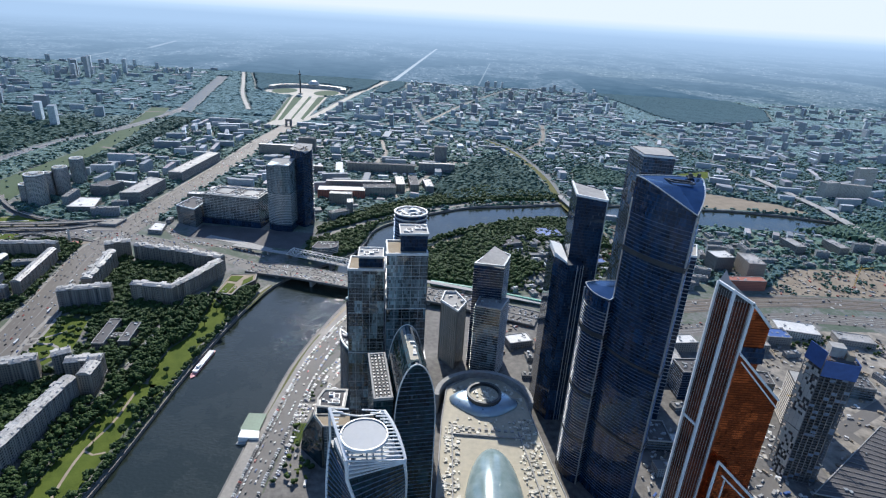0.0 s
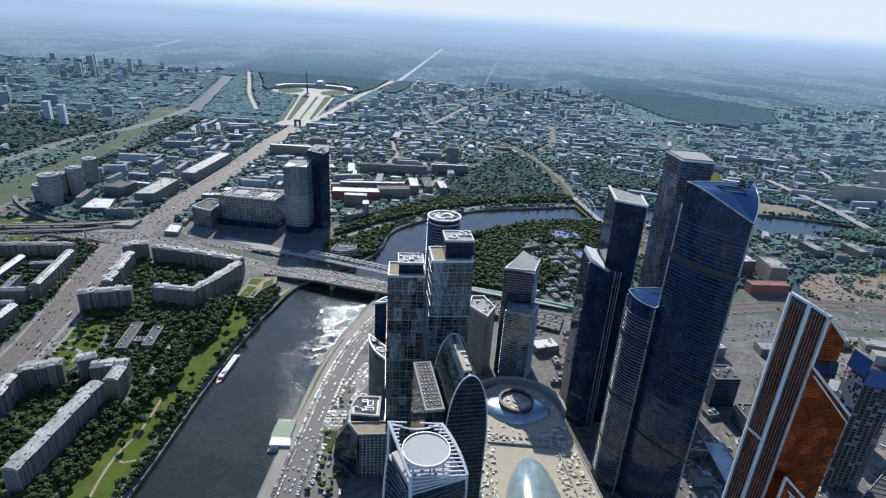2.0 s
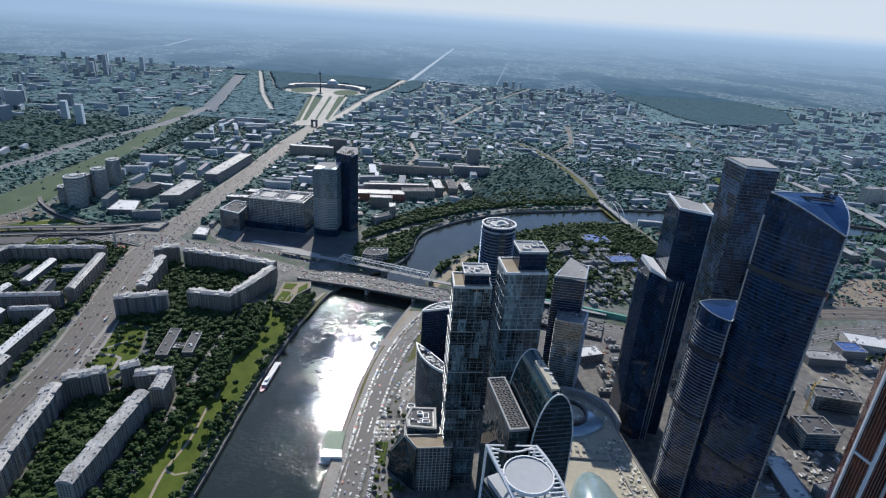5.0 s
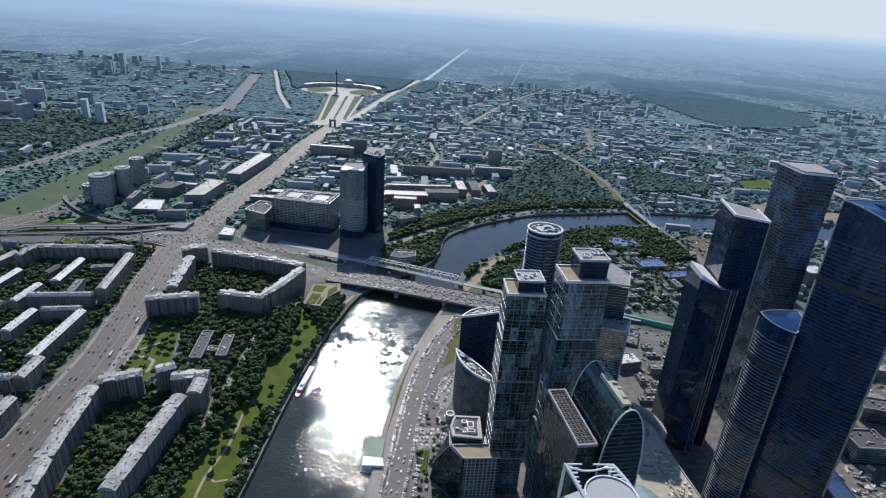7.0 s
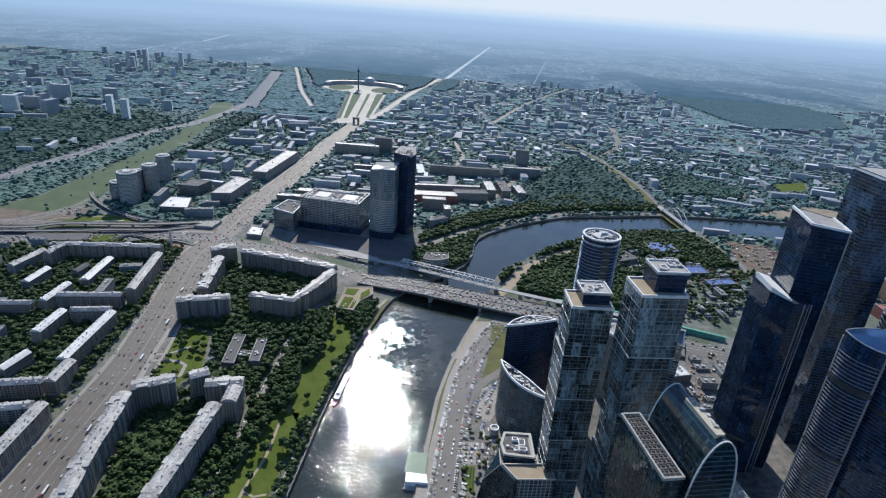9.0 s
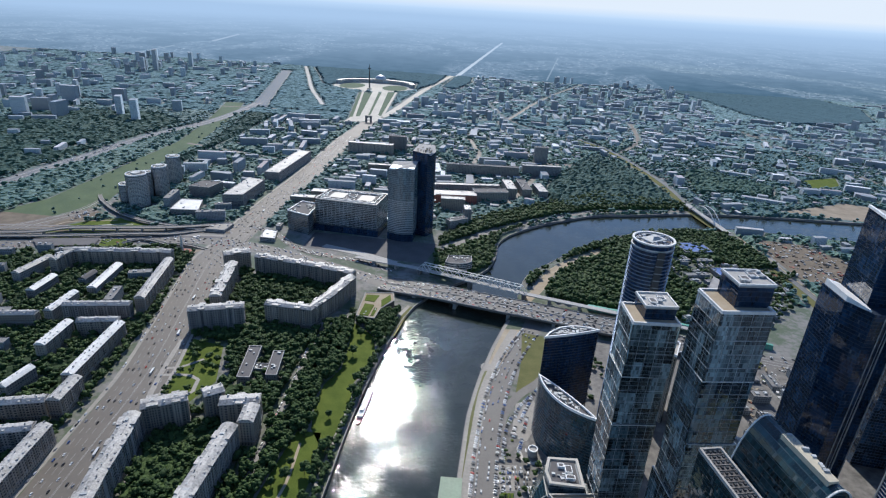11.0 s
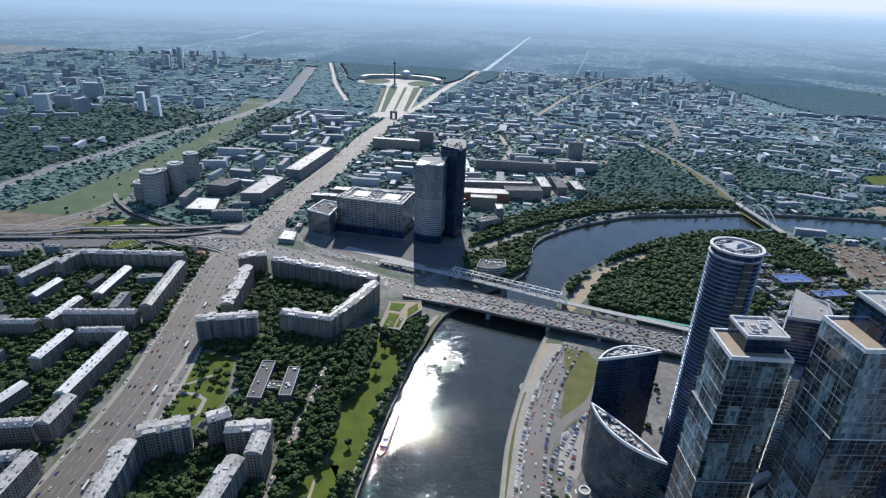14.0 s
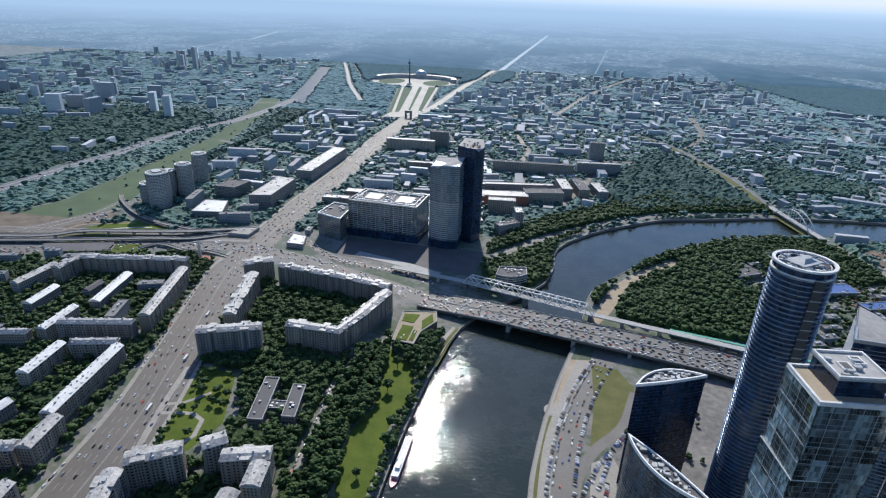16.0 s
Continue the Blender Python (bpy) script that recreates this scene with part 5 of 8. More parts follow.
def mall():
    """Low shopping centre: pale roof with plant, a round skylight in a blue metal eye, a long glass dome."""
    t = thing("shopping_centre", "low shopping centre with pale plant-covered roof and glass dome", "shopping centre")
    poly = ccw([(-6, 430), (-6, 575), (-2, 640), (30, 668), (75, 668), (104, 630), (112, 575), (134, 462), (138, 380), (-6, 380)])
    part("body", Mesh().prism(poly, 0, 22), M["mall_roof"], t)
    parapet(t, poly, 22, 1.6, 1.2, "concrete")
    c = (48, 617)
    eye, ringm = Mesh(), Mesh()
    lens = []
    for i in range(48):
        a = i * math.tau / 48
        r = 33 + 10 * abs(math.cos(a)) ** 6
        lens.append((c[0] + r * math.cos(a) * 1.05, c[1] - 2 + 31 * math.sin(a)))
    inn = [(c[0] + 23 * math.cos(i * math.tau / 48), c[1] + 23 * math.sin(i * math.tau / 48)) for i in range(48)]
    eye.loft([[(*p, 22) for p in lens], [(*p, 24) for p in lens], [(p[0] * 0.5 + q[0] * 0.5, p[1] * 0.5 + q[1] * 0.5, 29) for p, q in zip(lens, inn)], [(*p, 30.5) for p in inn]], top=False)
    part("eye_roof", eye, M["sky_metal"], t, "curved blue-grey metal roof like an eye", smooth=True)
    ringm.loft([[(*p, 28) for p in inn], [(*p, 36) for p in inn], [(c[0] + (p[0] - c[0]) * 0.86, c[1] + (p[1] - c[1]) * 0.86, 36) for p in inn], [(c[0] + (p[0] - c[0]) * 0.86, c[1] + (p[1] - c[1]) * 0.86, 31) for p in inn]], top=True)
    part("ring_wall", ringm, M["dark_metal"], t, "dark ring wall round the plant deck")
    roof_plant(t, [(c[0] + (p[0] - c[0]) * 0.7, c[1] + (p[1] - c[1]) * 0.7) for p in inn], 32.0, 46, 6, 2.0, "mall_plant")
    part("plant_deck", Mesh().prism([(c[0] + (p[0] - c[0]) * 0.84, c[1] + (p[1] - c[1]) * 0.84) for p in inn], 30, 32.0), M["mall_roof"], t, "pale deck inside the ring")
    arc = [(c[0] + 62 * math.cos(radians(a)), c[1] + 56 * math.sin(radians(a))) for a in range(-8, 190, 6)]
    L, R = strip(arc, 3, 3)
    m = Mesh()
    m.prism(ccw(L + R[::-1]), 0, 30)
    part("arc_gallery", m, M["concrete"], t, "curved pale gallery round the eye")
    dome = Mesh()
    rr = []
    for i in range(13):
        v = i / 12 * math.pi / 2
        rr.append([(56 + 33 * math.cos(v) * math.cos(a), 424 + 102 * math.cos(v) * math.sin(a), 22 + 24 * math.sin(v)) for a in [k * math.tau / 48 for k in range(48)]])
    part("glass_dome", dome.loft(rr, top=True), M["dome"], t, "long milky glass dome", smooth=True)
    roof_plant(t, [(0, 440), (20, 440), (16, 570), (0, 570)], 22, 120, 21, 1.8, "mall_plant")
    roof_plant(t, [(92, 450), (128, 460), (108, 585), (84, 585)], 22, 170, 22, 2.0, "mall_plant")
    roof_plant(t, [(4, 552), (104, 552), (98, 580), (6, 580)], 22, 40, 23, 1.6, "mall_plant")
    roof_plant(t, [(6, 600), (30, 655), (70, 655), (100, 600), (96, 650), (2, 650)], 22, 50, 24, 1.6, "mall_plant")
    wl = Mesh()
    wl.box(52, 548, 22, 90, 1.5, 2.5).box(100, 500, 22, 1.5, 120, 2.5, 10).box(10, 505, 22, 1.5, 120, 2.5, 2)
    for i in range(9):
        wl.box(18 + i * 8, 560, 22, 4, 3, 2)
    part("roof_wall", wl, M["concrete"], t, "low roof walls", "stuff")
    take(poly, 6)


_n = Nodes("milky_dome_glass")
M["dome"] = _n.done(_n.ramp(_n.noise(12, 3), (0.3, (0.20, 0.28, 0.28)), (0.7, (0.32, 0.40, 0.40))), 0.16, _n.bump(_n.noise(3, 2), 0.1, 0.3), 0.1, 1.7)

stepped_twin_tower()
sail_tower("tall curved blue glass tower with a slanting blue roof", (158, 512), (219, 518), (199, 462), (5, 4, 3), 365, 19, 31, True)
sail_tower("curved dark glass tower with bright floor ledges", (135, 538), (174, 546), (153, 506), (6, 5, 3), 242, 3, 32, False)
bronze_tower()
stacked_tower("tower of stacked green-grey glass cubes with white seams", (-94, 534), (37, 33), [52, 50, 49, 48, 49], 259, 7, 41, (1, 3, 4))
stacked_tower("taller tower of stacked green-grey glass cubes", (-48, 498), (38, 34), [58, 57, 56, 57, 56], 301, 9, 42, (2, 4))
round_tower()
_, _arc = arched_block("low curved office block of blue-green glass with white rim", (-154, 676), (-97, 606), 14, 80, 3, "g_teal")
_t, _arc = arched_block("dark blue office block with a white arched roof edge", (-150, 700), (-84, 728), 1.5, 116, 16, "g_blue")
twisted_tower()
vault_tower()
mall()

_t, _p = tower("skyscraper", "pale square glass tower seen through haze", [(212, 728), (216, 680), (252, 676), (256, 726)], 350, "g_haze")
parapet(_t, _p, 347, 2, 1.5)
_t, _p = tower("skyscraper", "dark ledged glass tower behind the sail towers", [(255, 640), (285, 632), (300, 672), (268, 680)], 240, "g_dark")
fins(_t, _p, 10, 238, 5.5, 0.9, 0.5, "steel")
parapet(_t, _p, 240, 2, 1.2)
roof_plant(_t, grown(_p, -4), 240, 8, 33)
_t, _p = tower("skyscraper", "dark glass office tower with a wedge-shaped top", [(26, 730), (68, 726), (80, 768), (57, 792)], 166, "g_blue", dz=(4, 0, 3, 8))
fins(_t, _p, 6, 164, 3.9, 0.4, 0.4, "steel")
parapet(_t, _p, 168, 3, 1.5, "steel")
roof_plant(_t, grown(_p, -8), 166, 8, 34)
_t, _p = tower("office_tower", "ribbed grey glass office tower", [(30, 700), (66, 692), (80, 728), (40, 738)], 118, "g_green", category="skyscraper")
fins(_t, _p, 6, 116, 3.9, 0.7, 0.6, "steel")
parapet(_t, _p, 118, 2, 1.4, "steel")
roof_plant(_t, grown(_p, -6), 118, 10, 35)
_t, _p = tower("office_tower", "pale beige glass office tower", [(-18, 745), (8, 715), (20, 745), (4, 778), (-14, 775)], 98, "g_pale", category="skyscraper")
parapet(_t, _p, 98, 3, 1.2)
roof_plant(_t, grown(_p, -4), 98, 8, 36)
mullions(_t, _p, 0, 98, 4.5, 0.6, "concrete")
# low office block: brown terrace roof, a higher court wing behind and a slanting glass flank
_t, _p = tower("office_block", "brown-roofed glass office block beside the embankment", [(-151, 520), (-136.5, 501), (-98, 507), (-102, 528)], 60, "g_office", roof="sand", category="office building")
mullions(_t, _p, 0, 60, 4.2, 0.8, "stone_pale")
fins(_t, _p, 6, 58, 4.0, 0.4, 0.4, "stone_pale")
parapet(_t, _p, 60, 1.2, 1.0, "stone_pale")
_q = ccw([(-149.5, 562), (-120.5, 564), (-117.5, 528.3), (-150, 528.3), (-153.5, 543)])
part("rear_wing", Mesh().prism(_q, 0, 64), M["g_office"], _t)
parapet(_t, _q, 64, 1.8, 2.6, "stone_pale")
part("court", Mesh().prism(grown(_q, -4), 64, 64.4), M["felt"], _t, "dark sunken roof court")
for _b in ((-138, 552, 6, 5), (-131, 548, 7, 9), (-130, 538, 9, 5)):
    part("skylight", Mesh().prism(ccw(rect(*_b, 4)), 64.4, 67), M["white"], _t, "white-framed roof light")
    part("skylight", Mesh().prism(ccw(rect(_b[0], _b[1], _b[2] - 2, _b[3] - 2, 4)), 67, 67.3), M["felt"], _t, "dark pane of a roof light")
roof_plant(_t, grown(_q, -6), 64.4, 10, 37, 2)
_m = Mesh()
_m.loft([[(*q, 0) for q in ((-139, 500.6), (-172, 530), (-163, 566), (-149.8, 562.5))], [(*q, 26) for q in ((-139, 500.6), (-168, 531), (-160, 564), (-149.8, 562.4))], [(*q, 58) for q in ((-137.5, 501.5), (-152, 521), (-153.8, 543), (-149.8, 562.2))]], top=True)
part("glass_flank", _m, M["g_vault"], _t, "slanting dark glass flank")
_m = Mesh()
_m.beam((-137.5, 501.3, 58.6), (-152.2, 520.8, 58.6), 0.9).beam((-152.2, 520.8, 58.6), (-168.2, 531, 26), 0.9).beam((-152.2, 521, 58.6), (-154, 543, 58.6), 0.9)
part("flank_rim", _m, M["stone_pale"], _t, "pale rim of the glass flank")
take(_q, 4), take([(-172, 530), (-163, 566), (-139, 500)], 3)
# glass office building on the river side of it
_t, _p = tower("office_block", "low pale round pavilion on the embankment", [(-154.5 + 5.5 * math.cos(i * math.tau / 16), 634 + 5.5 * math.sin(i * math.tau / 16)) for i in range(16)], 9, "concrete", category="pavilion")
parapet(_t, _p, 9, 1, 1)
# tower under construction
def unfinished_tower():
    """Concrete frame of a tower: open dark floors, one flank already walled, blue sheets round the top."""
    plan = ccw([(400, 562), (407, 541), (440, 533), (447, 560), (422, 575)])
    h, fh = 166.0, 3.9
    t = thing("unfinished_tower", "concrete tower under construction with blue sheets at the top", "skyscraper")
    # Inner walls and slabs darkened to stand in for shade on the front.
    part("core_wall", Mesh().prism(grown(plan, -3.2), 0, h), M["felt"], t, "inner walls coloured dark for shade")
    n = int(h / fh)
    slabs = Mesh()
    for i in range(n + 1):
        slabs.prism(grown(plan, 0.3 if i % 9 else 1.2), i * fh, i * fh + 0.45, bottom=True)
    part("floor_slab", slabs, M["granite"], t, "bare concrete floor slabs", "stuff")
    posts = Mesh()
    for k in range(5):
        a, b = Vector(plan[k]), Vector(plan[(k + 1) % 5])
        m = max(2, round((b - a).length / 6))
        for i in range(m):
            q = a.lerp(b, i / m)
            posts.beam((*q, 0), (*q, h), 0.9)
    part("column", posts, M["granite"], t, "concrete columns", "stuff")
    r = random.Random(3)
    wall, dull = Mesh(), Mesh()
    def fill(m, a, b, n_, keep, out):
        a, b = Vector(a), Vector(b)
        d = (b - a).normalized()
        o = Vector((d.y, -d.x)) * out
        for i in range(n - 3):
            for k in range(n_):
                if keep(i, k):
                    p, q = a.lerp(b, k / n_) + o, a.lerp(b, (k + 1) / n_) + o
                    m.face((*p, i * fh), (*q, i * fh), (*q, i * fh + fh), (*p, i * fh + fh))
    fill(wall, (400, 562), (407, 541), 8, lambda i, k: r.random() < 0.62 or 16 < i < 23 and k > 1, 0.5)
    fill(dull, (407, 541), (440, 533), 6, lambda i, k: r.random() < 0.16, 0.45)
    # Panels coloured by side: pale on the sunlit flank, grey on the shaded front.
    part("wall_panel", wall, M["stone_pale"], t, "pale staggered wall panels with open bays", "stuff")
    part("dark_panel", dull, M["ledge"], t, "grey panels between open floors", "stuff")
    part("sheet", Mesh().beam((399.4, 562, 168), (406.4, 540.6, 166), 0.6, 22), M["blue_roof"], t, "bright blue protective sheets")
    part("sheet", Mesh().beam((407, 540, 157), (440.5, 532, 157), 0.6, 20), M["blue_roof"], t, "bright blue protective sheets")
    part("sheet", Mesh().beam((440.5, 532, 159), (447.6, 559, 159), 0.6, 16), M["blue_roof"], t, "bright blue protective sheets")
    part("core", Mesh().prism(ccw(rect(426, 556, 15, 13, -14)), h, h + 12), M["concrete"], t, "raw concrete lift core")
    part("core", Mesh().prism(ccw(rect(436, 547, 8, 8, -14)), h, h + 7), M["dirt"], t, "rusty formwork round a lift core")
    rods = Mesh()
    for i in range(40):
        x, y = r.uniform(408, 440), r.uniform(541, 565)
        rods.beam((x, y, h), (x, y, h + r.uniform(1.5, 5)), 0.25)
    part("rod", rods, M["red"], t, "rusty reinforcing rods", "stuff")
    take(plan, 5)


unfinished_tower()
# Dark felt shaft stands in for shaded depth behind the slabs.
_t2, _p = tower("unfinished_tower", "pale framework tower block under construction", [(455, 640), (500, 628), (508, 660), (462, 670)], 70, "felt", category="skyscraper")
fins(_t2, _p, 4, 70, 3.9, 0.6, 1.2, "stone_pale", "floor_slab", "bare pale floor slabs")
# mid-rise blocks between the towers and the ring road
for _i, (_x, _y, _sx, _sy, _h, _a, _mt) in enumerate([(300, 640, 40, 46, 34, 8, "g_dark"), (372, 640, 44, 36, 26, 4, "g_teal"), (446, 722, 60, 30, 22, -8, "g_office"), (345, 700, 36, 34, 46, 6, "g_dark"), (520, 780, 50, 34, 36, -12, "g_teal"), (600, 730, 56, 30, 20, -10, "g_office"), (268, 590, 30, 40, 16, 0, "g_grey")]):
    _q = ccw(rect(_x, _y, _sx, _sy, _a))
    if is_free(_q):
        _t, _p = tower("office_block", "low dark glass office block with plant on its roof", _q, _h, _mt, roof="felt", category="office building")
        parapet(_t, _p, _h, 1.4, 1.0, "concrete")
        roof_plant(_t, grown(_p, -4), _h, 14, 300 + _i, 2.6)
        fins(_t, _p, 5, _h - 2, 4.0, 0.4, 0.3, "ledge")

# ---- houses ----
def windows(parent, poly, z0, floors, fh, bay, w, h, skip=()):
    """Panes in shallow reveals with a sill, for all sides of a house, in one mesh."""
    m, s = Mesh(), Mesh()
    for k in range(len(poly)):
        a, b = Vector(poly[k]), Vector(poly[(k + 1) % len(poly)])
        L = (b - a).length
        n = int((L - 1.5) / bay)
        if n < 1 or k in skip:
            continue
        d = (b - a) / L
        o = Vector((d.y, -d.x)) * 0.06
        for i in range(n):
            c = a + d * ((L - n * bay) / 2 + (i + 0.5) * bay) + o
            p, q = c - d * w / 2, c + d * w / 2
            for f in range(floors):
                z = z0 + f * fh + 0.9
                m.face((*p, z), (*q, z), (*q, z + h), (*p, z + h))
    return part("window", m, M["pane"], parent, "dark window panes in rows", "stuff")


def wing_plan(line, w):
    L, R = strip(line, w / 2, w / 2)
    return ccw(R + L[::-1])


def stair_bays(t, line, w, h, step, mat, roof, r):
    """Taller bays that stand out of a long house's walls and roofline."""
    for a, b in zip(line, line[1:]):
        a, b = Vector(a), Vector(b)
        n = max(1, round((b - a).length / step))
        turn = math.degrees(math.atan2((b - a).y, (b - a).x))
        for i in range(n):
            p = a.lerp(b, (i + 0.5) / n)
            hh = h + r.uniform(1.2, 3.0)
            q = ccw(rect(p.x, p.y, r.uniform(7, 12), w + 1.8, turn))
            bay = part("bay", Mesh().prism(q, 0, hh, top=False), M[mat], t)
            m = Mesh()
            m.prism(grown(q, 0.5), hh - 0.5, hh + 0.2, bottom=True)
            c = Vector(((q[0][0] + q[2][0]) / 2, (q[0][1] + q[2][1]) / 2))
            part("bay_roof", m, M[roof], bay)
            part("bay_hut", Mesh().box(c.x, c.y, hh + 0.2, r.uniform(2, 4), r.uniform(3, 7), r.uniform(0.8, 2.0), turn), M["plant"], bay)
            windows(bay, q, 1.0, int(h / 3.5), (h - 1) / int(h / 3.5), 2.6, 1.3, 1.9)


def house(line, w, h, mat="plaster", roof="tin", label="", floors=None, dormers=True, seed=0, cornice=True, pitch=3.2, name="apartment_house", bays=0.0):
    """A long apartment house along a line: walls, cornice, pitched tin roof with dormers and chimneys, rows of windows."""
    r = random.Random(seed * 7 + len(line))
    plan = wing_plan(line, w)
    t = thing(name, label or "beige plastered apartment house with grey tin roof", "apartment building")
    wall = part("wall", Mesh().prism(plan, 0, h, top=False), M[mat], t)
    L, R = strip(line, w / 2 + 0.7, w / 2 + 0.7)
    Li, Ri = strip(line, w * 0.18, w * 0.18)
    m = Mesh()
    for i in range(len(line) - 1):
        m.face((*R[i], h), (*R[i + 1], h), (*Ri[i + 1], h + pitch), (*Ri[i], h + pitch))
        m.face((*L[i + 1], h), (*L[i], h), (*Li[i], h + pitch), (*Li[i + 1], h + pitch))
        m.face((*Ri[i], h + pitch), (*Ri[i + 1], h + pitch), (*Li[i + 1], h + pitch), (*Li[i], h + pitch))
    for i in (0, -1):
        m.face(*((R[i] + (h,), Ri[i] + (h + pitch,), Li[i] + (h + pitch,), L[i] + (h,))[::1 if i else -1]))
    top = part("roof", m, M[roof], t)
    if cornice:
        part("cornice", Mesh().band(plan, h - 1.0, 1.0, 0.6), M["concrete"], wall)
        part("string_course", Mesh().band(plan, 6.6, 0.5, 0.3), M["concrete"], wall)
    fl = floors or int((h - 2) / 3.4)
    windows(wall, plan, 1.0, fl, (h - 1.5) / fl, 3.3, 1.5, 1.9)
    if bays:
        stair_bays(t, line, w, h, bays, mat, roof, r)
    if h > 22:
        ori, opn = Mesh(), Mesh()
        for a, b in zip(line, line[1:]):
            a, b = Vector(a), Vector(b)
            n = max(1, round((b - a).length / 13))
            turn = math.degrees(math.atan2((b - a).y, (b - a).x))
            for i in range(n):
                p = a.lerp(b, (i + 0.5) / n)
                ori.box(p.x, p.y, 6.8, 4.4, w + 1.9, h - 8.6, turn)
                for f in range(2, fl):
                    opn.box(p.x, p.y, 1.9 + f * (h - 1.5) / fl, 2.6, w + 2.02, 1.8, turn)
        part("oriel", ori, M[mat], wall, "shallow bay windows up the wall", "stuff")
        part("oriel_window", opn, M["pane"], wall, "", "stuff")
    ch, dm = Mesh(), Mesh()
    for a, b in zip(line, line[1:]):
        a, b = Vector(a), Vector(b)
        n = max(1, int((b - a).length / 9))
        turn = math.degrees(math.atan2((b - a).y, (b - a).x))
        s = Vector((-(b - a).y, (b - a).x)).normalized()
        for i in range(n):
            p = a.lerp(b, (i + r.random()) / n) + s * r.uniform(-0.22, 0.22) * w
            ch.box(p.x, p.y, h + pitch * 0.4, r.uniform(0.9, 2.2), r.uniform(0.8, 1.3), r.uniform(2.2, 4.0), turn)
            if dormers and r.random() < 0.7:
                for sd in (-1, 1):
                    p = a.lerp(b, (i + 0.5) / n) + s * sd * w * 0.36
                    dm.box(p.x, p.y, h + 0.2, 2.6, 2.4, 2.0, turn)
    part("chimney", ch, M["plant"], top, "brick chimneys and vents", "stuff")
    if dormers and dm.v:
        part("dormer", dm, M[roof], top, "", "stuff")
    take(plan, 4)
    return t




_ST = "heavy beige plastered apartment house with stepped grey roof"
house([(-556, 860), (-486, 856), (-470, 905), (-452, 975)], 17, 33, "plaster", "tin", _ST, seed=1, bays=36)
house([(-452, 990), (-538, 1008), (-640, 1022)], 16, 33, "plaster", "tin", _ST, seed=2, bays=36)
house([(-697, 1010), (-658, 1034)], 20, 36, "plaster", "tin", "corner block of a beige apartment house", seed=3, bays=32)
house([(-668, 985), (-640, 862)], 17, 33, "plaster", "tin", _ST, seed=4, bays=34)
house([(-658, 815), (-584, 842)], 18, 35, "plaster_grey", "tin", _ST, seed=5, bays=38)
house([(-972, 940), (-966, 985), (-880, 1002), (-798, 1016)], 15, 28, "plaster", "tin", "long plastered apartment house with tin roof", seed=6, bays=52)
house([(-786, 985), (-752, 842)], 15, 28, "plaster", "tin", "long plastered apartment house beside the avenue", seed=7)
house([(-850, 808), (-757, 828)], 14, 26, "plaster_grey", "tin", seed=8)
house([(-858, 878), (-873, 970)], 15, 16, "plaster_grey", "tin_white", "low house with a pale sheet roof", dormers=False, seed=9)
house([(-943, 852), (-946, 908)], 14, 16, "plaster_grey", "tin_white", "low house with a pale sheet roof", dormers=False, seed=10)
house([(-866, 794), (-869, 856)], 13, 20, "plaster", "tin_white", seed=11)
house([(-940, 772), (-876, 786)], 13, 20, "plaster", "tin", seed=12)
house([(-806, 705), (-812, 768)], 14, 24, "plaster", "tin_white", seed=13)
house([(-802, 772), (-748, 786)], 13, 24, "plaster", "tin", seed=14)
house([(-741, 778), (-727, 652)], 14, 24, "plaster", "tin_white", "long plastered apartment house beside the avenue", seed=15)
house([(-711, 648), (-706, 603)], 15, 27, "plaster", "tin", seed=16)
house([(-775, 588), (-716, 606)], 14, 26, "plaster", "tin", seed=17)
house([(-675, 480), (-686, 566)], 15, 26, "plaster", "tin", "plastered apartment house beside the avenue", seed=18)
house([(-745, 545), (-696, 562)], 14, 26, "plaster_grey", "tin", seed=19)
house([(-1004, 895), (-999, 968)], 14, 20, "plaster_grey", "tin", seed=20)
house([(-792, 625), (-788, 668)], 13, 18, "plaster_grey", "tin_white", dormers=False, seed=21)
house([(-897, 908), (-897, 940)], 12, 13, "plaster_grey", "felt", dormers=False, seed=22)
house([(-552, 395), (-568, 455), (-580, 498), (-592, 560), (-600, 590)], 17, 34, "plaster_grey", "tin", _ST, seed=23, bays=34)
house([(-598, 602), (-556, 626)], 18, 36, "plaster", "tin", _ST, seed=24, bays=30)
house([(-540, 631), (-522, 645)], 17, 38, "plaster", "tin", "tall end block of a beige apartment house", seed=25)
house([(-517, 626), (-474, 638)], 17, 34, "plaster", "tin", _ST, seed=26, bays=32)
house([(-478, 625), (-474, 596)], 17, 34, "plaster", "tin", _ST, seed=27)
house([(-486, 440), (-488, 590)], 17, 34, "plaster_grey", "tin", "very long grey plastered apartment house with dormers", seed=28, bays=34)
house([(-645, 360), (-655, 430)], 15, 26, "plaster", "tin", seed=29)
house([(-760, 470), (-700, 490)], 15, 24, "plaster", "tin", seed=30)


def flat_house(poly, h, mat, roof, label, name="school_building", category="building", bay=3.2, win=(1.6, 1.7), plantn=4, seed=0):
    poly = ccw(poly)
    t = thing(name, label, category)
    part("wall", Mesh().prism(poly, 0, h, top=False), M[mat], t)
    m = Mesh()
    m.face(*[(*p, h - 0.3) for p in poly])
    part("roof", m, M[roof], t)
    parapet(t, poly, h, 0.7, 0.9, "concrete")
    fl = max(1, int((h - 0.8) / 3.3))
    windows(t, poly, 0.6, fl, (h - 0.8) / fl, bay, *win)
    roof_plant(t, grown(poly, -2.5), h, plantn, seed, 1.6)
    take(poly, 3)
    return t


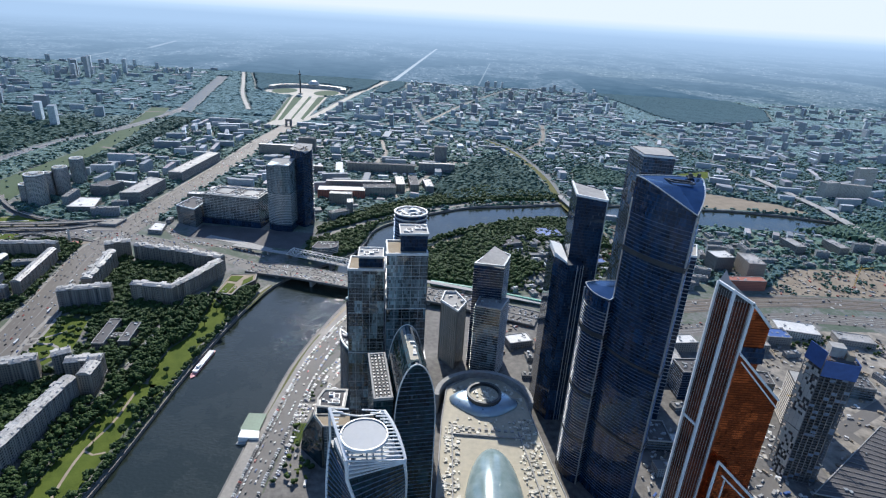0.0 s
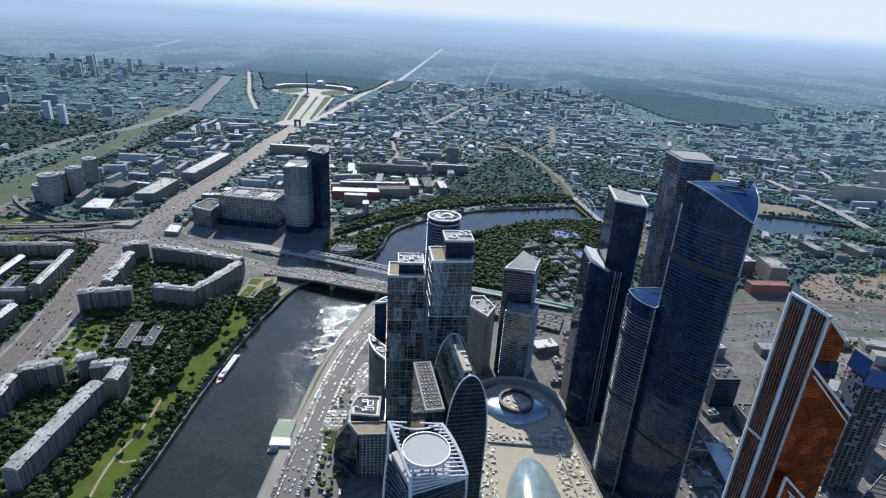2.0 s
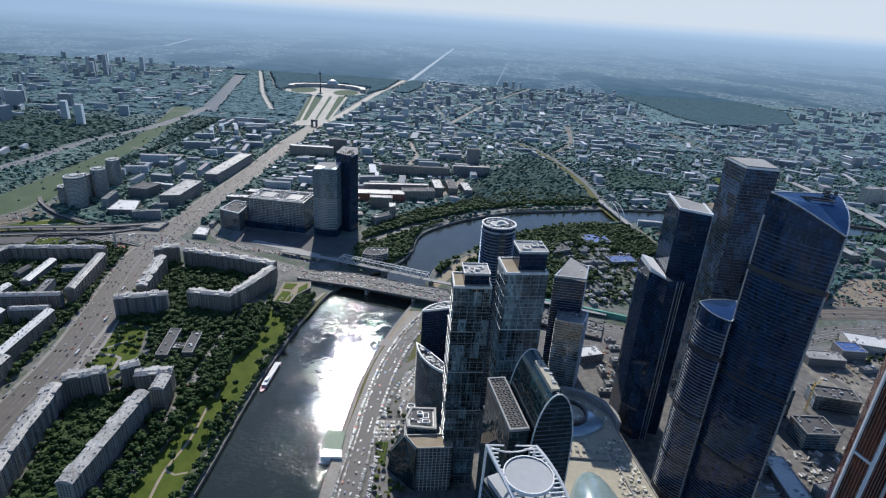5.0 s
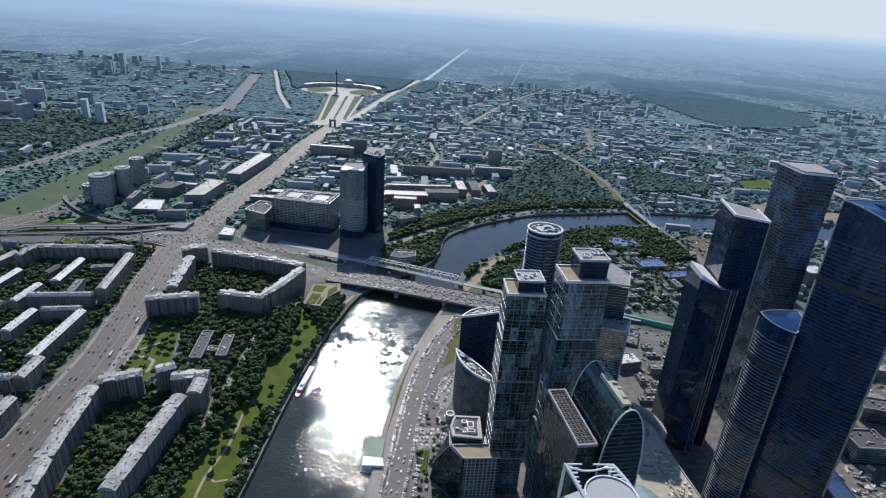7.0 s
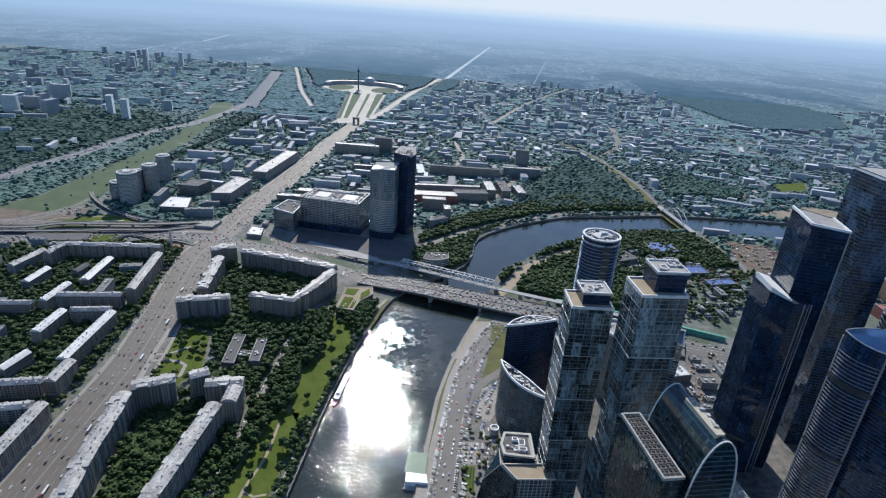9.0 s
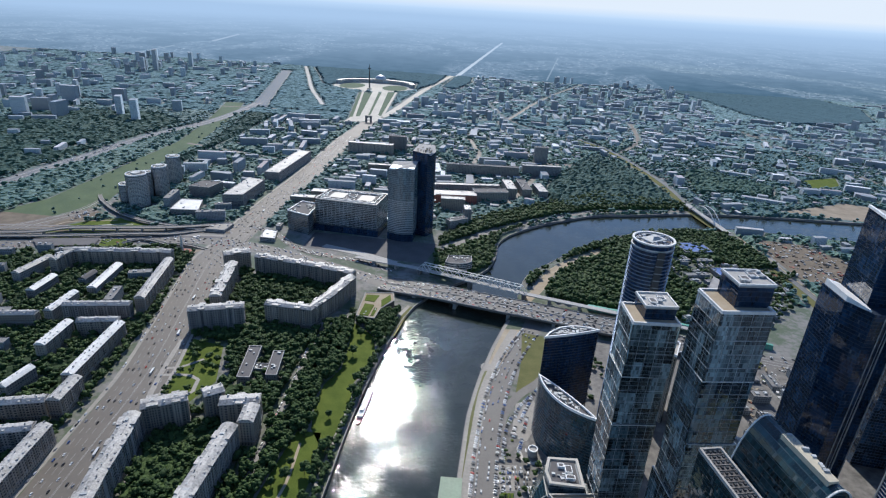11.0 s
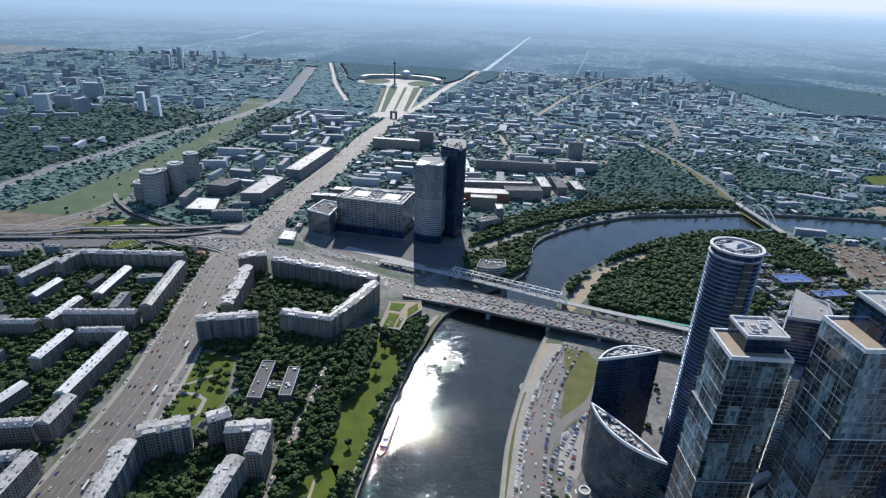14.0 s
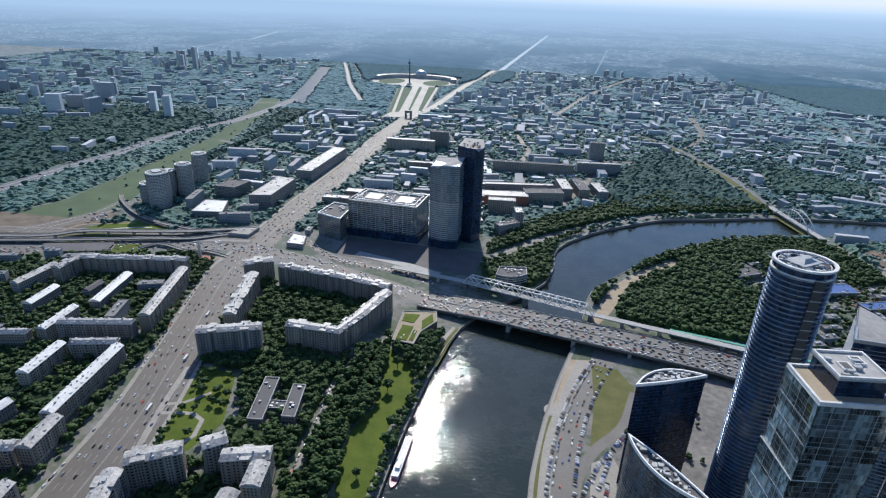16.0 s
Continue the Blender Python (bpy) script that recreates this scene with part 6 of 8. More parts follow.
flat_house([(-534, 701), (-547, 773), (-530, 775), (-517, 703)], 10.5, "plaster_grey", "felt", "school building with a dark flat roof and pale edge", seed=1)
flat_house([(-500, 712), (-510, 767), (-495, 769), (-485, 714)], 10.5, "plaster_grey", "felt", "school building with a dark flat roof and pale edge", seed=2)
flat_house([(-526, 725), (-528, 738), (-503, 742), (-501, 729)], 7, "plaster_grey", "felt", "low link between two school wings", seed=3)
_t = flat_house([(-421, 880), (-391, 876), (-388, 908), (-371, 940), (-377, 966), (-424, 957)], 13, "dark_metal", "sand", "low modern building with a planted green roof", "green_roof_building", seed=4, plantn=3)
_m = Mesh()
for _p in (((-417, 884), (-402, 882), (-400, 918), (-416, 920)), ((-399, 884), (-394, 884), (-393, 908), (-398, 910)), ((-388, 914), (-376, 938), (-381, 958), (-392, 936)), ((-419, 930), (-402, 928), (-398, 952), (-420, 950))):
    _m.prism(ccw(_p), 12.7, 13.4)
part("roof_lawn", _m, M["grass"], _t, "beds of grass on the roof", "stuff")

# offices and the pair of towers beyond the bridge
_t, _p = tower("office_block", "wide grey glass office block with roof courts", [(-603, 1250), (-466, 1238), (-458, 1318), (-592, 1326)], 70, "g_office", roof="felt", category="office building")
fins(_t, _p, 18, 68, 4.0, 0.7, 0.4, "steel")
mullions(_t, _p, 14, 69, 9.0, 0.5, "steel")
parapet(_t, _p, 70, 2.0, 2.0, "tin")
parapet(_t, grown(_p, -8), 70, 2.4, 1.4, "tin_white", "roof_screen")
# Flat dark slabs stand in for the shaded depth of two roof courts.
for _q in (rect(-561, 1288, 32, 36, -5), rect(-497, 1282, 32, 36, -5)):
    part("roof_court", Mesh().prism(ccw(_q), 69.6, 70.4), M["dark_metal"], _t, "dark slab in place of an open roof court")
for _k, _q in enumerate((rect(-587, 1289, 14, 62, -5), rect(-529, 1284, 24, 62, -5), rect(-472, 1279, 12, 62, -5), rect(-529, 1313, 118, 10, -5), rect(-531, 1256, 118, 12, -5))):
    roof_plant(_t, _q, 70, (22, 30, 20, 26, 34)[_k], 41 + _k, 2.6, "tin_white")
part("base_storey", Mesh().prism(grown(_p, 4), 0, 14), M["g_dark"], _t, "dark glazed base storeys")
_t, _p = tower("office_block", "grey ribbed office block stepping down to the avenue", [(-660, 1234), (-607, 1212), (-607, 1290), (-650, 1300)], 44, "g_office", roof="felt", category="office building")
fins(_t, _p, 4, 44, 4.0, 0.8, 0.4, "granite")
parapet(_t, _p, 44, 2, 1.5)
roof_plant(_t, grown(_p, -4), 44, 16, 42, 3)
_t, _p = tower("skyscraper", "pale glass tower with a slanted top beyond the bridge", bow((-441, 1234), (-386, 1228), 7, 10) + [(-384, 1268), (-436, 1272)], 152, "g_mist", dz=[2] * 4 + [6] * 7 + [14, 10])
fins(_t, _p, 20, 92, 4.0, 1.1, 0.4, "steel")
part("base_column", Mesh().prism(grown(_p, 0.6), 0, 16), M["g_dark"], _t, "dark recessed base storeys")
part("top_glass", Mesh().prism(grown(_p, -3), 150, 152, dz=[4] * 4 + [7] * 7 + [10, 8]), M["sky_metal"], _t, "slanted pale glass top")
_t, _p = tower("skyscraper", "dark curved glass tower with a ragged unfinished crown", bow((-399, 1282), (-364, 1262), 2, 6) + bow((-364, 1262), (-350, 1290), 2, 4)[1:] + [(-356, 1322), (-392, 1325)], 180, "g_blue", dz=[4] * 7 + [-2, 0, 2, 4] + [10, 10])
fins(_t, _p, 4, 178, 4.0, 0.3, 0.4, "dark_metal", label="dark floor edges")
roof_plant(_t, grown(_p, -4), 184, 22, 43, 5, "dirt")
_m = Mesh()
for _k in range(12):
    _m.beam((-350.5, 1290, 40 + _k * 12), (-346, 1292, 40 + _k * 12), 1.5)
part("hoist_landing", _m, M["steel"], _t, "builder's hoist landings up one edge", "stuff")
_t, _p = tower("office_block", "curved glass pavilion beside the rail bridge", bow((-302, 1086), (-252, 1098), 9, 10) + [(-254, 1124), (-298, 1118)], 24, "g_office", roof="felt", category="office building")
fins(_t, _p, 4, 23, 4.0, 0.8, 0.5, "stone_pale")
roof_plant(_t, grown(_p, -5), 24, 12, 47, 2.2)
parapet(_t, _p, 24, 1.4, 1.2, "concrete")

flat_house([(-823, 1183), (-781, 1184), (-779, 1225), (-812, 1217)], 6, "concrete", "paving", "low flat-roofed underpass pavilion", "pavilion", "pavilion", seed=61)
flat_house([(-694, 1161), (-661, 1160), (-672, 1202), (-700, 1208)], 8, "concrete", "tin_white", "low white pavilion beside the slip road", "pavilion", "pavilion", seed=62)


def round_block(x, y, r, h, label, seed):
    """A cylindrical apartment tower with ring balconies."""
    plan = [(x + r * math.cos(i * math.tau / 28), y + r * math.sin(i * math.tau / 28)) for i in range(28)]
    t, p = tower("apartment_tower", label, plan, h, "g_mist", category="apartment tower")
    fins(t, p, 5, h - 2, 3.2, 1.1, 0.9, "tin_white", "balcony_ring", "pale balcony rings")
    mullions(t, grown(p, 0.4), 0, h, 9, 1.0, "stone_pale", "pilaster")
    parapet(t, p, h, 2.2, 1.5)
    for f in (0.82, 0.62):
        parapet(t, [(x + (q[0] - x) * f, y + (q[1] - y) * f) for q in p], h, 2.0, 1.0, "stone_pale", "roof_ring")
    part("plant_room", Mesh().prism([(x + (q[0] - x) * 0.45, y + (q[1] - y) * 0.45) for q in p], h, h + 4), M["plant"], t)


round_block(-1037, 1296, 22, 77, "grey round apartment tower with balcony rings", 1)
round_block(-1082, 1322, 17, 42, "lower round block beside the apartment towers", 2)
round_block(-1060, 1366, 13, 60, "slim round apartment tower with balcony rings", 3)
round_block(-1035, 1385, 17, 72, "pale round apartment tower with balcony rings", 4)
round_block(-1058, 1486, 17, 70, "pale round apartment tower with balcony rings", 5)
flat_house([(-943, 1256), (-880, 1266), (-905, 1335), (-955, 1330)], 14, "plaster_grey", "tin_white", "white low office building with flat roof", "office_block", "office building", seed=6)
flat_house([(-965, 1385), (-915, 1385), (-905, 1440), (-955, 1440)], 28, "plaster_grey", "felt", "grey office block by the round towers", "office_block", "office building", seed=7)
flat_house([(-858, 1338), (-812, 1350), (-812, 1480), (-858, 1490)], 30, "plaster_grey", "tin", "dark brick department store beside the avenue", "office_block", "office building", plantn=12, seed=8)
flat_house([(-845, 1560), (-805, 1560), (-800, 1820), (-840, 1820)], 27, "plaster_grey", "tin", "long grey block along the avenue", "office_block", "office building", plantn=16, seed=9)
for _i, (_x, _y, _sx, _sy, _h, _a, _mt, _rf) in enumerate([(-690, 1420, 60, 22, 16, 4, "plaster", "tin_white"), (-600, 1420, 110, 24, 18, 2, "red", "tin"), (-610, 1480, 150, 26, 15, 2, "plaster", "tin_white"),
        (-470, 1490, 120, 20, 15, 4, "red", "tin_white"), (-330, 1520, 130, 40, 24, 8, "red", "tin"), (-230, 1560, 90, 36, 26, 14, "plaster", "felt"), (-300, 1620, 190, 18, 20, 10, "plaster_grey", "tin"),
        (-180, 1640, 26, 90, 24, 10, "plaster", "tin"), (-140, 1650, 26, 100, 24, 10, "plaster", "felt"), (-95, 1640, 24, 80, 22, 12, "plaster_grey", "tin"), (-320, 1460, 60, 24, 30, 4, "plaster", "tin"),
        (-260, 1800, 220, 16, 30, 4, "plaster", "felt"), (-80, 1850, 120, 18, 30, 6, "plaster_grey", "tin"), (-75, 2000, 44, 20, 55, 5, "plaster_grey", "felt"), (-520, 1750, 160, 18, 22, 3, "plaster", "tin"),
        (-640, 1960, 150, 22, 34, 1, "plaster", "tin_white"), (-560, 2020, 60, 22, 52, 1, "plaster_grey", "felt"), (-300, 1340, 50, 20, 20, 40, "plaster_grey", "felt"), (-280, 1385, 16, 34, 34, 10, "plaster_grey", "tin_white")]):
    flat_house(rect(_x, _y, _sx, _sy, _a), _h, _mt, _rf, "old works building with long low roof" if _h < 25 else "grey apartment block with flat roof", "works_building" if _h < 25 else "apartment_house", "building", bay=4.5, plantn=8, seed=60 + _i)


# ---- bridges ----
def road_bridge():
    t = thing("road_bridge", "wide concrete ring road bridge full of traffic", "bridge")
    line = [(-404, 1018), (-360, 1004), (-300, 990), (-200, 966), (-100, 946), (0, 926), (60, 908), (150, 880)]
    L, R = strip(line, 26, 26)
    m, rail = Mesh(), Mesh()
    zs = [3, 7, 10.5, 11.5, 11, 9, 7, 4]
    for i in range(len(line) - 1):
        a, b, c, d = (*L[i], zs[i]), (*L[i + 1], zs[i + 1]), (*R[i], zs[i]), (*R[i + 1], zs[i + 1])
        lo = [(p[0], p[1], p[2] - 3.0) for p in (a, b, c, d)]
        m.face(c, d, b, a), m.face(lo[2], lo[3], d, c), m.face(b, lo[1], lo[0], a), m.face(lo[0], lo[1], lo[3], lo[2])
        for p, q in ((a, b), (c, d)):
            rail.beam((p[0], p[1], p[2] + 0.7), (q[0], q[1], q[2] + 0.7), 0.5, 1.4)
        mid1, mid2 = [(x + y) / 2 for x, y in zip(a, c)], [(x + y) / 2 for x, y in zip(b, d)]
        rail.beam((mid1[0], mid1[1], mid1[2] + 0.5), (mid2[0], mid2[1], mid2[2] + 0.5), 0.6, 1.0)
        take([a[:2], b[:2], d[:2], c[:2]])
    part("deck", m, M["asphalt"], t)
    part("railing", rail, M["concrete"], t, "concrete parapets", "stuff")
    for x, y, z in ((-340, 1000, 7), (-268, 982, 7), (-178, 961, 8), (-105, 946, 8), (-40, 934, 7), (25, 919, 5)):
        part("pier", Mesh().box(x, y, -6, 5, 44, z + 6, -12), M["concrete"], t)
    part("fascia_panel", Mesh().beam((-283, 959.8, 9.2), (-240, 949.6, 9.8), 0.5, 1.9), M["white"], t, "white strip along the bridge edge")
    return t


def truss_bridge():
    """White steel truss rail bridge beside the road bridge."""
    t = thing("rail_bridge", "white steel truss railway bridge over the river", "bridge")
    a, b = Vector((-352, 1078, 10)), Vector((-150, 1014, 10))
    s = Vector((b - a).to_2d().orthogonal().normalized().to_3d()) * 5
    part("deck", Mesh().beam(a, b, 11, 1.4), M["concrete"], t)
    n = 18
    for sd in (-1, 1):
        m = Mesh()
        p = [a.lerp(b, i / n) + s * sd for i in range(n + 1)]
        up = Vector((0, 0, 13))
        m.beam(p[0], p[-1], 1.2), m.beam(p[1] + up, p[-2] + up, 1.3)
        for i in range(n):
            lo, hi = (p[i], p[i + 1] + up) if i % 2 == 0 else (p[i] + up, p[i + 1])
            m.beam(lo, hi, 0.9)
            if 0 < i < n:
                m.beam(p[i], p[i] + up, 0.5)
        part("truss", m, M["tin_white"], t, "white lattice truss side")
    cr = Mesh()
    for i in range(1, n):
        q = a.lerp(b, i / n) + Vector((0, 0, 13))
        cr.beam(q - s, q + s, 0.6)
    part("cross_beam", cr, M["tin_white"], t, "", "stuff")
    for u in (0.02, 0.5, 0.98):
        q = a.lerp(b, u)
        part("pier", Mesh().box(q.x, q.y, -6, 6, 13, 15.5, -17), M["granite"], t)
    part("approach", Mesh().beam((-480, 1112, 6), a, 11, 1.4), M["concrete"], t)
    part("approach", Mesh().beam(b, (-20, 985, 8), 11, 1.4).beam((-20, 985, 8), (170, 940, 5), 11, 1.4), M["concrete"], t)
    for x, y in ((-440, 1101), (-395, 1089), (-110, 1005), (-60, 994), (20, 975), (80, 961)):
        part("pier", Mesh().box(x, y, 0, 5, 9, 7, -15), M["concrete"], t)
    g = thing("noise_tunnel", "long green noise barrier tunnel beside the railway", "barrier")
    line = [(-45, 1000), (30, 984), (116, 961), (165, 946), (230, 925)]
    L, R = strip(line, 4.5, 4.5)
    Lt, Rt = strip(line, 2.5, 2.5)
    tm = Mesh()
    for i in range(len(line) - 1):
        for (p, q, zp, zq) in ((R, Rt, 0, 8), (Rt, Lt, 8, 8.01), (Lt, L, 8, 0)):
            tm.face((*p[i], zp), (*p[i + 1], zp), (*q[i + 1], zq), (*q[i], zq))
    part("shell", tm, M["green_sheet"], g)
    rb = Mesh()
    for i in range(len(line) - 1):
        for k in range(10):
            p, q = Vector(L[i]).lerp(Vector(L[i + 1]), k / 10), Vector(R[i]).lerp(Vector(R[i + 1]), k / 10)
            pt, qt = Vector(Lt[i]).lerp(Vector(Lt[i + 1]), k / 10), Vector(Rt[i]).lerp(Vector(Rt[i + 1]), k / 10)
            rb.beam((*q, 0), (*qt, 8.1), 0.5), rb.beam((*qt, 8.1), (*pt, 8.1), 0.5)
    part("rib", rb, M["green_pale"], g, "", "stuff")


def arch_bridge():
    """Far railway bridge with a white tied arch."""
    t = thing("rail_bridge", "distant railway bridge with a white tied arch", "bridge")
    a, b = Vector((338, 1430, 8)), Vector((300, 1640, 8))
    part("deck", Mesh().beam(a, b, 15, 2.0), M["concrete"], t)
    s = (b - a).to_2d().orthogonal().normalized().to_3d() * 7
    p, q = a.lerp(b, 0.22), a.lerp(b, 0.82)
    for sd in (-1, 1):
        m = Mesh()
        pts = [p.lerp(q, i / 14) + s * sd + Vector((0, 0, 26 * (1 - (2 * i / 14 - 1) ** 2))) for i in range(15)]
        m.tube(pts, 0.9)
        for k in range(1, 14):
            m.beam(pts[k], (pts[k].x, pts[k].y, 8), 0.4)
        part("arch", m, M["tin_white"], t, "white steel arch with hangers")
    for u in (0.2, 0.84):
        c = a.lerp(b, u)
        part("pier", Mesh().box(c.x, c.y, -6, 18, 6, 13, 10), M["granite"], t)
    t = thing("road_bridge", "distant straight road bridge over the river", "bridge")
    part("deck", Mesh().beam((1062, 2030, 8), (1098, 1690, 10), 26, 2.0).beam((1098, 1690, 10), (1102, 1400, 8), 26, 2.0).beam((1102, 1400, 8), (1080, 1100, 3), 26, 2.0), M["concrete"], t)
    for y in (1420, 1500, 1580, 1660):
        part("pier", Mesh().box(1100, y, -6, 24, 4, 13), M["concrete"], t)


road_bridge()
truss_bridge()
arch_bridge()

# ---- landmarks far off ----
_t = thing("obelisk", "tall thin dark bayonet-shaped obelisk on a round base", "monument")
part("needle", Mesh().loft([[(-985 + r * math.cos(a), 3447 + r * math.sin(a), z) for a in (0.5, 2.6, 4.7)] for r, z in ((5.5, 8), (4.2, 80), (2.6, 125), (0.4, 142))]), M["dark_metal"], _t)
part("base", Mesh().prism([(-985 + 14 * math.cos(i * 0.5236), 3447 + 14 * math.sin(i * 0.5236)) for i in range(12)], 0, 8), M["stone_pale"], _t)
part("crosspiece", Mesh().box(-985, 3447, 112, 16, 3, 7), M["dark_metal"], _t)
_t = thing("museum", "wide curved pale museum with a shallow dome", "museum")
_arc = [(-985 + 225 * math.cos(radians(a)), 3610 + 150 * math.sin(radians(a))) for a in range(-5, 190, 8)]
_L, _R = strip(_arc, 16, 16)
part("wing", Mesh().prism(ccw(_L + _R[::-1]), 0, 22), M["tin"], _t)
part("dome", Mesh().loft([[(-985 + 34 * math.cos(v) * math.cos(a), 3765 + 34 * math.cos(v) * math.sin(a), 24 + 24 * math.sin(v)) for a in [k * math.tau / 24 for k in range(24)]] for v in [i * math.pi / 12 for i in range(6)]]), M["steel"], _t)
take(ccw(_L + _R[::-1]), 5)
_t = thing("triumphal_arch", "dark triumphal arch standing in the avenue", "monument")
_m = Mesh().box(-778, 2480, 0, 7, 12, 20).box(-758, 2480, 0, 7, 12, 20).box(-768, 2480, 20, 28, 13, 8)
part("arch", _m, M["granite"], _t)
_t = thing("roundabout_monument", "slim monument on a round paved island", "monument")
part("island", Mesh().prism([(-812 + 17 * math.cos(i * 0.3927), 1072 + 17 * math.sin(i * 0.3927)) for i in range(16)], 0, 0.6), M["red"], _t)
part("stele", Mesh().loft([[(-812 + r * a, 1072 + r * b, z) for a, b in ((-1, -1), (1, -1), (1, 1), (-1, 1))] for r, z in ((2.2, 0.6), (1.4, 30), (0.9, 36))]), M["stone_pale"], _t)

# ---- river craft and pier ----
def river_boat(at=(-362, 690), turn=-2, label="long white river boat with pink hull moored at the quay", paint="hull"):
    t = thing("river_boat", label, "boat")
    m = Matrix.Translation((*at, -4.2)) @ Matrix.Rotation(radians(turn), 4, "Z")
    def sec(y, w, z):
        return [m @ Vector((-w, y, z)), m @ Vector((w, y, z))]
    ys = [(-36, 0.6), (-33, 2.6), (-27, 4.2), (0, 4.4), (28, 4.2), (34, 3.4), (36, 2.4)]
    h = Mesh()
    ring = lambda k, z: [tuple(m @ Vector((-w * k, y, z))) for y, w in ys] + [tuple(m @ Vector((w * k, y, z))) for y, w in reversed(ys)]
    h.loft([ring(0.85, -0.6), ring(1.0, 1.5)], top=True)
    part("hull", h, M[paint], t)
    c = Mesh().loft([[tuple(m @ Vector((a * 3.6, b, z))) for a, b in ((-1, -24), (1, -24), (1, 30), (-1, 30))] for z in (1.5, 4.4)])
    part("cabin", c, M["white"], t)
    w = Mesh()
    for sd in (-1, 1):
        for k in range(16):
            y = -22 + k * 3.2
            w.face(*[tuple(m @ Vector((sd * 3.66, y + a, 2.2 + b)))for a, b in ((0, 0), (2.4, 0), (2.4, 1.3), (0, 1.3))][::sd])
    part("cabin_window", w, M["pane"], t, "", "stuff")
    part("upper_deck", Mesh().loft([[tuple(m @ Vector((a * 3.9, b, z))) for a, b in ((-1, -25), (1, -25), (1, 31), (-1, 31))] for z in (4.4, 4.7)]), M["tin_white"], t)
    part("wheelhouse", Mesh().loft([[tuple(m @ Vector((a * 2.2, b, z))) for a, b in ((-1, -16), (1, -16), (1, -8), (-1, -8))] for z in (4.7, 7.0)]), M["white"], t)


M["hull"] = plain("pink_hull_paint", (0.50, 0.18, 0.20), 0.4, 2.0, 0.2)
river_boat()
_t = thing("pier_house", "floating pier house with a pale green roof", "pier")
part("pontoon", Mesh().prism(ccw([(-252, 532), (-250, 586), (-238, 588), (-238, 533)]), -4.6, -2.6), M["concrete"], _t)
part("cabin", Mesh().prism(ccw([(-250, 540), (-248, 584), (-240, 584), (-240, 541)]), -2.6, 2), M["white"], _t)
part("roof", Mesh().prism(ccw([(-254, 552), (-254, 583), (-231, 584), (-230, 552)]), 2.0, 2.8, bottom=True), M["green_pale"], _t, "pale green flat roof")
part("white_hall", Mesh().prism(ccw([(-251, 537), (-252, 551), (-229, 551), (-226, 539)]), -2.6, 3.4), M["white"], _t, "white hall")
for _x in (-245, -238.5, -232):
    part("column", Mesh().box(_x, 570, -4.0 if _x < -238 else 0, 0.8, 0.8, 6.0 if _x < -238 else 2.0), M["white"], _t)

# ---- sheds and houses on the right bank ----
for _i, (_x, _y, _sx, _sy, _h, _a, _mt, _rf, _lb) in enumerate([
        (222, 1312, 62, 52, 11, 12, "plaster_grey", "blue_roof", "warehouse with a blue sheet roof"), (258, 1200, 60, 34, 9, 15, "plaster_grey", "blue_roof", "low shed with a blue sheet roof"),
        (300, 1150, 60, 22, 9, 18, "plaster_grey", "blue_roof", "low shed with a blue sheet roof"), (120, 1240, 52, 44, 9, 30, "plaster_grey", "felt", "flat dark pavilion in the wood"),
        (588, 1180, 44, 40, 34, 10, "plaster_grey", "tin_white", "grey apartment block with flat roof"), (640, 1150, 36, 60, 40, 0, "plaster", "tin", "pale apartment block with flat roof"), (600, 1080, 80, 22, 22, 5, "red", "red", "brick block with a rusty roof"),
        (610, 900, 70, 40, 14, -10, "stone_pale", "tin_white", "pale low service building"), (700, 880, 60, 30, 12, -10, "plaster_grey", "tin", "grey low service building"), (560, 870, 40, 30, 16, 0, "plaster_grey", "blue_roof", "service building with a blue roof"),
        (500, 840, 60, 26, 14, 0, "plaster_grey", "tin", "grey low service building"), (360, 820, 90, 26, 18, 10, "plaster_grey", "tin_white", "low white annexe with flat roof"), (330, 760, 50, 50, 24, 0, "plaster_grey", "tin", "grey annexe between towers"),
        (110, 800, 40, 26, 12, 20, "plaster_grey", "tin_white", "white site building with flat roof"), (1215, 1850, 60, 26, 52, 20, "stone_pale", "tin", "tall pale apartment block with flat roof"), (1300, 1860, 100, 20, 46, -12, "stone_pale", "tin", "long grey apartment block with flat roof"),
        (1430, 2010, 70, 22, 72, 10, "stone_pale", "tin_white", "tall white ribbed apartment tower"), (1060, 1270, 60, 26, 30, 0, "plaster", "tin", "pale apartment block with flat roof"), (830, 1330, 26, 60, 20, 10, "plaster_grey", "tin", "grey apartment block with flat roof"),
        (940, 1340, 26, 60, 20, 10, "plaster", "tin", "pale apartment block with flat roof"), (300, 560, 26, 70, 9, 0, "plaster_grey", "tin_white", "white site cabin row"), (340, 450, 40, 40, 12, 0, "concrete", "concrete", "bare concrete podium between the towers"), (250, 430, 30, 60, 9, 10, "concrete", "paving", "bare concrete podium between the towers")]):
    flat_house(rect(_x, _y, _sx, _sy, _a), _h, _mt, _rf, _lb, "warehouse" if _h < 13 else "apartment_house", "building", bay=4.0, plantn=6, seed=100 + _i)

_t = flat_house([(424, 508), (500, 496), (640, 600), (586, 640)], 10, "dark_metal", "felt", "long low hall with a dark ribbed roof", "exhibition_hall", "building", bay=6.0, plantn=10, seed=171)
for _i in range(1, 18):
    _a, _b = Vector((424, 508, 10.3)).lerp(Vector((586, 640, 10.3)), _i / 18), Vector((500, 496, 10.3)).lerp(Vector((640, 600, 10.3)), _i / 18)
    part("roof_rib", Mesh().beam(_a, _b, 0.7), M["granite"], _t, "pale steel roof rib")
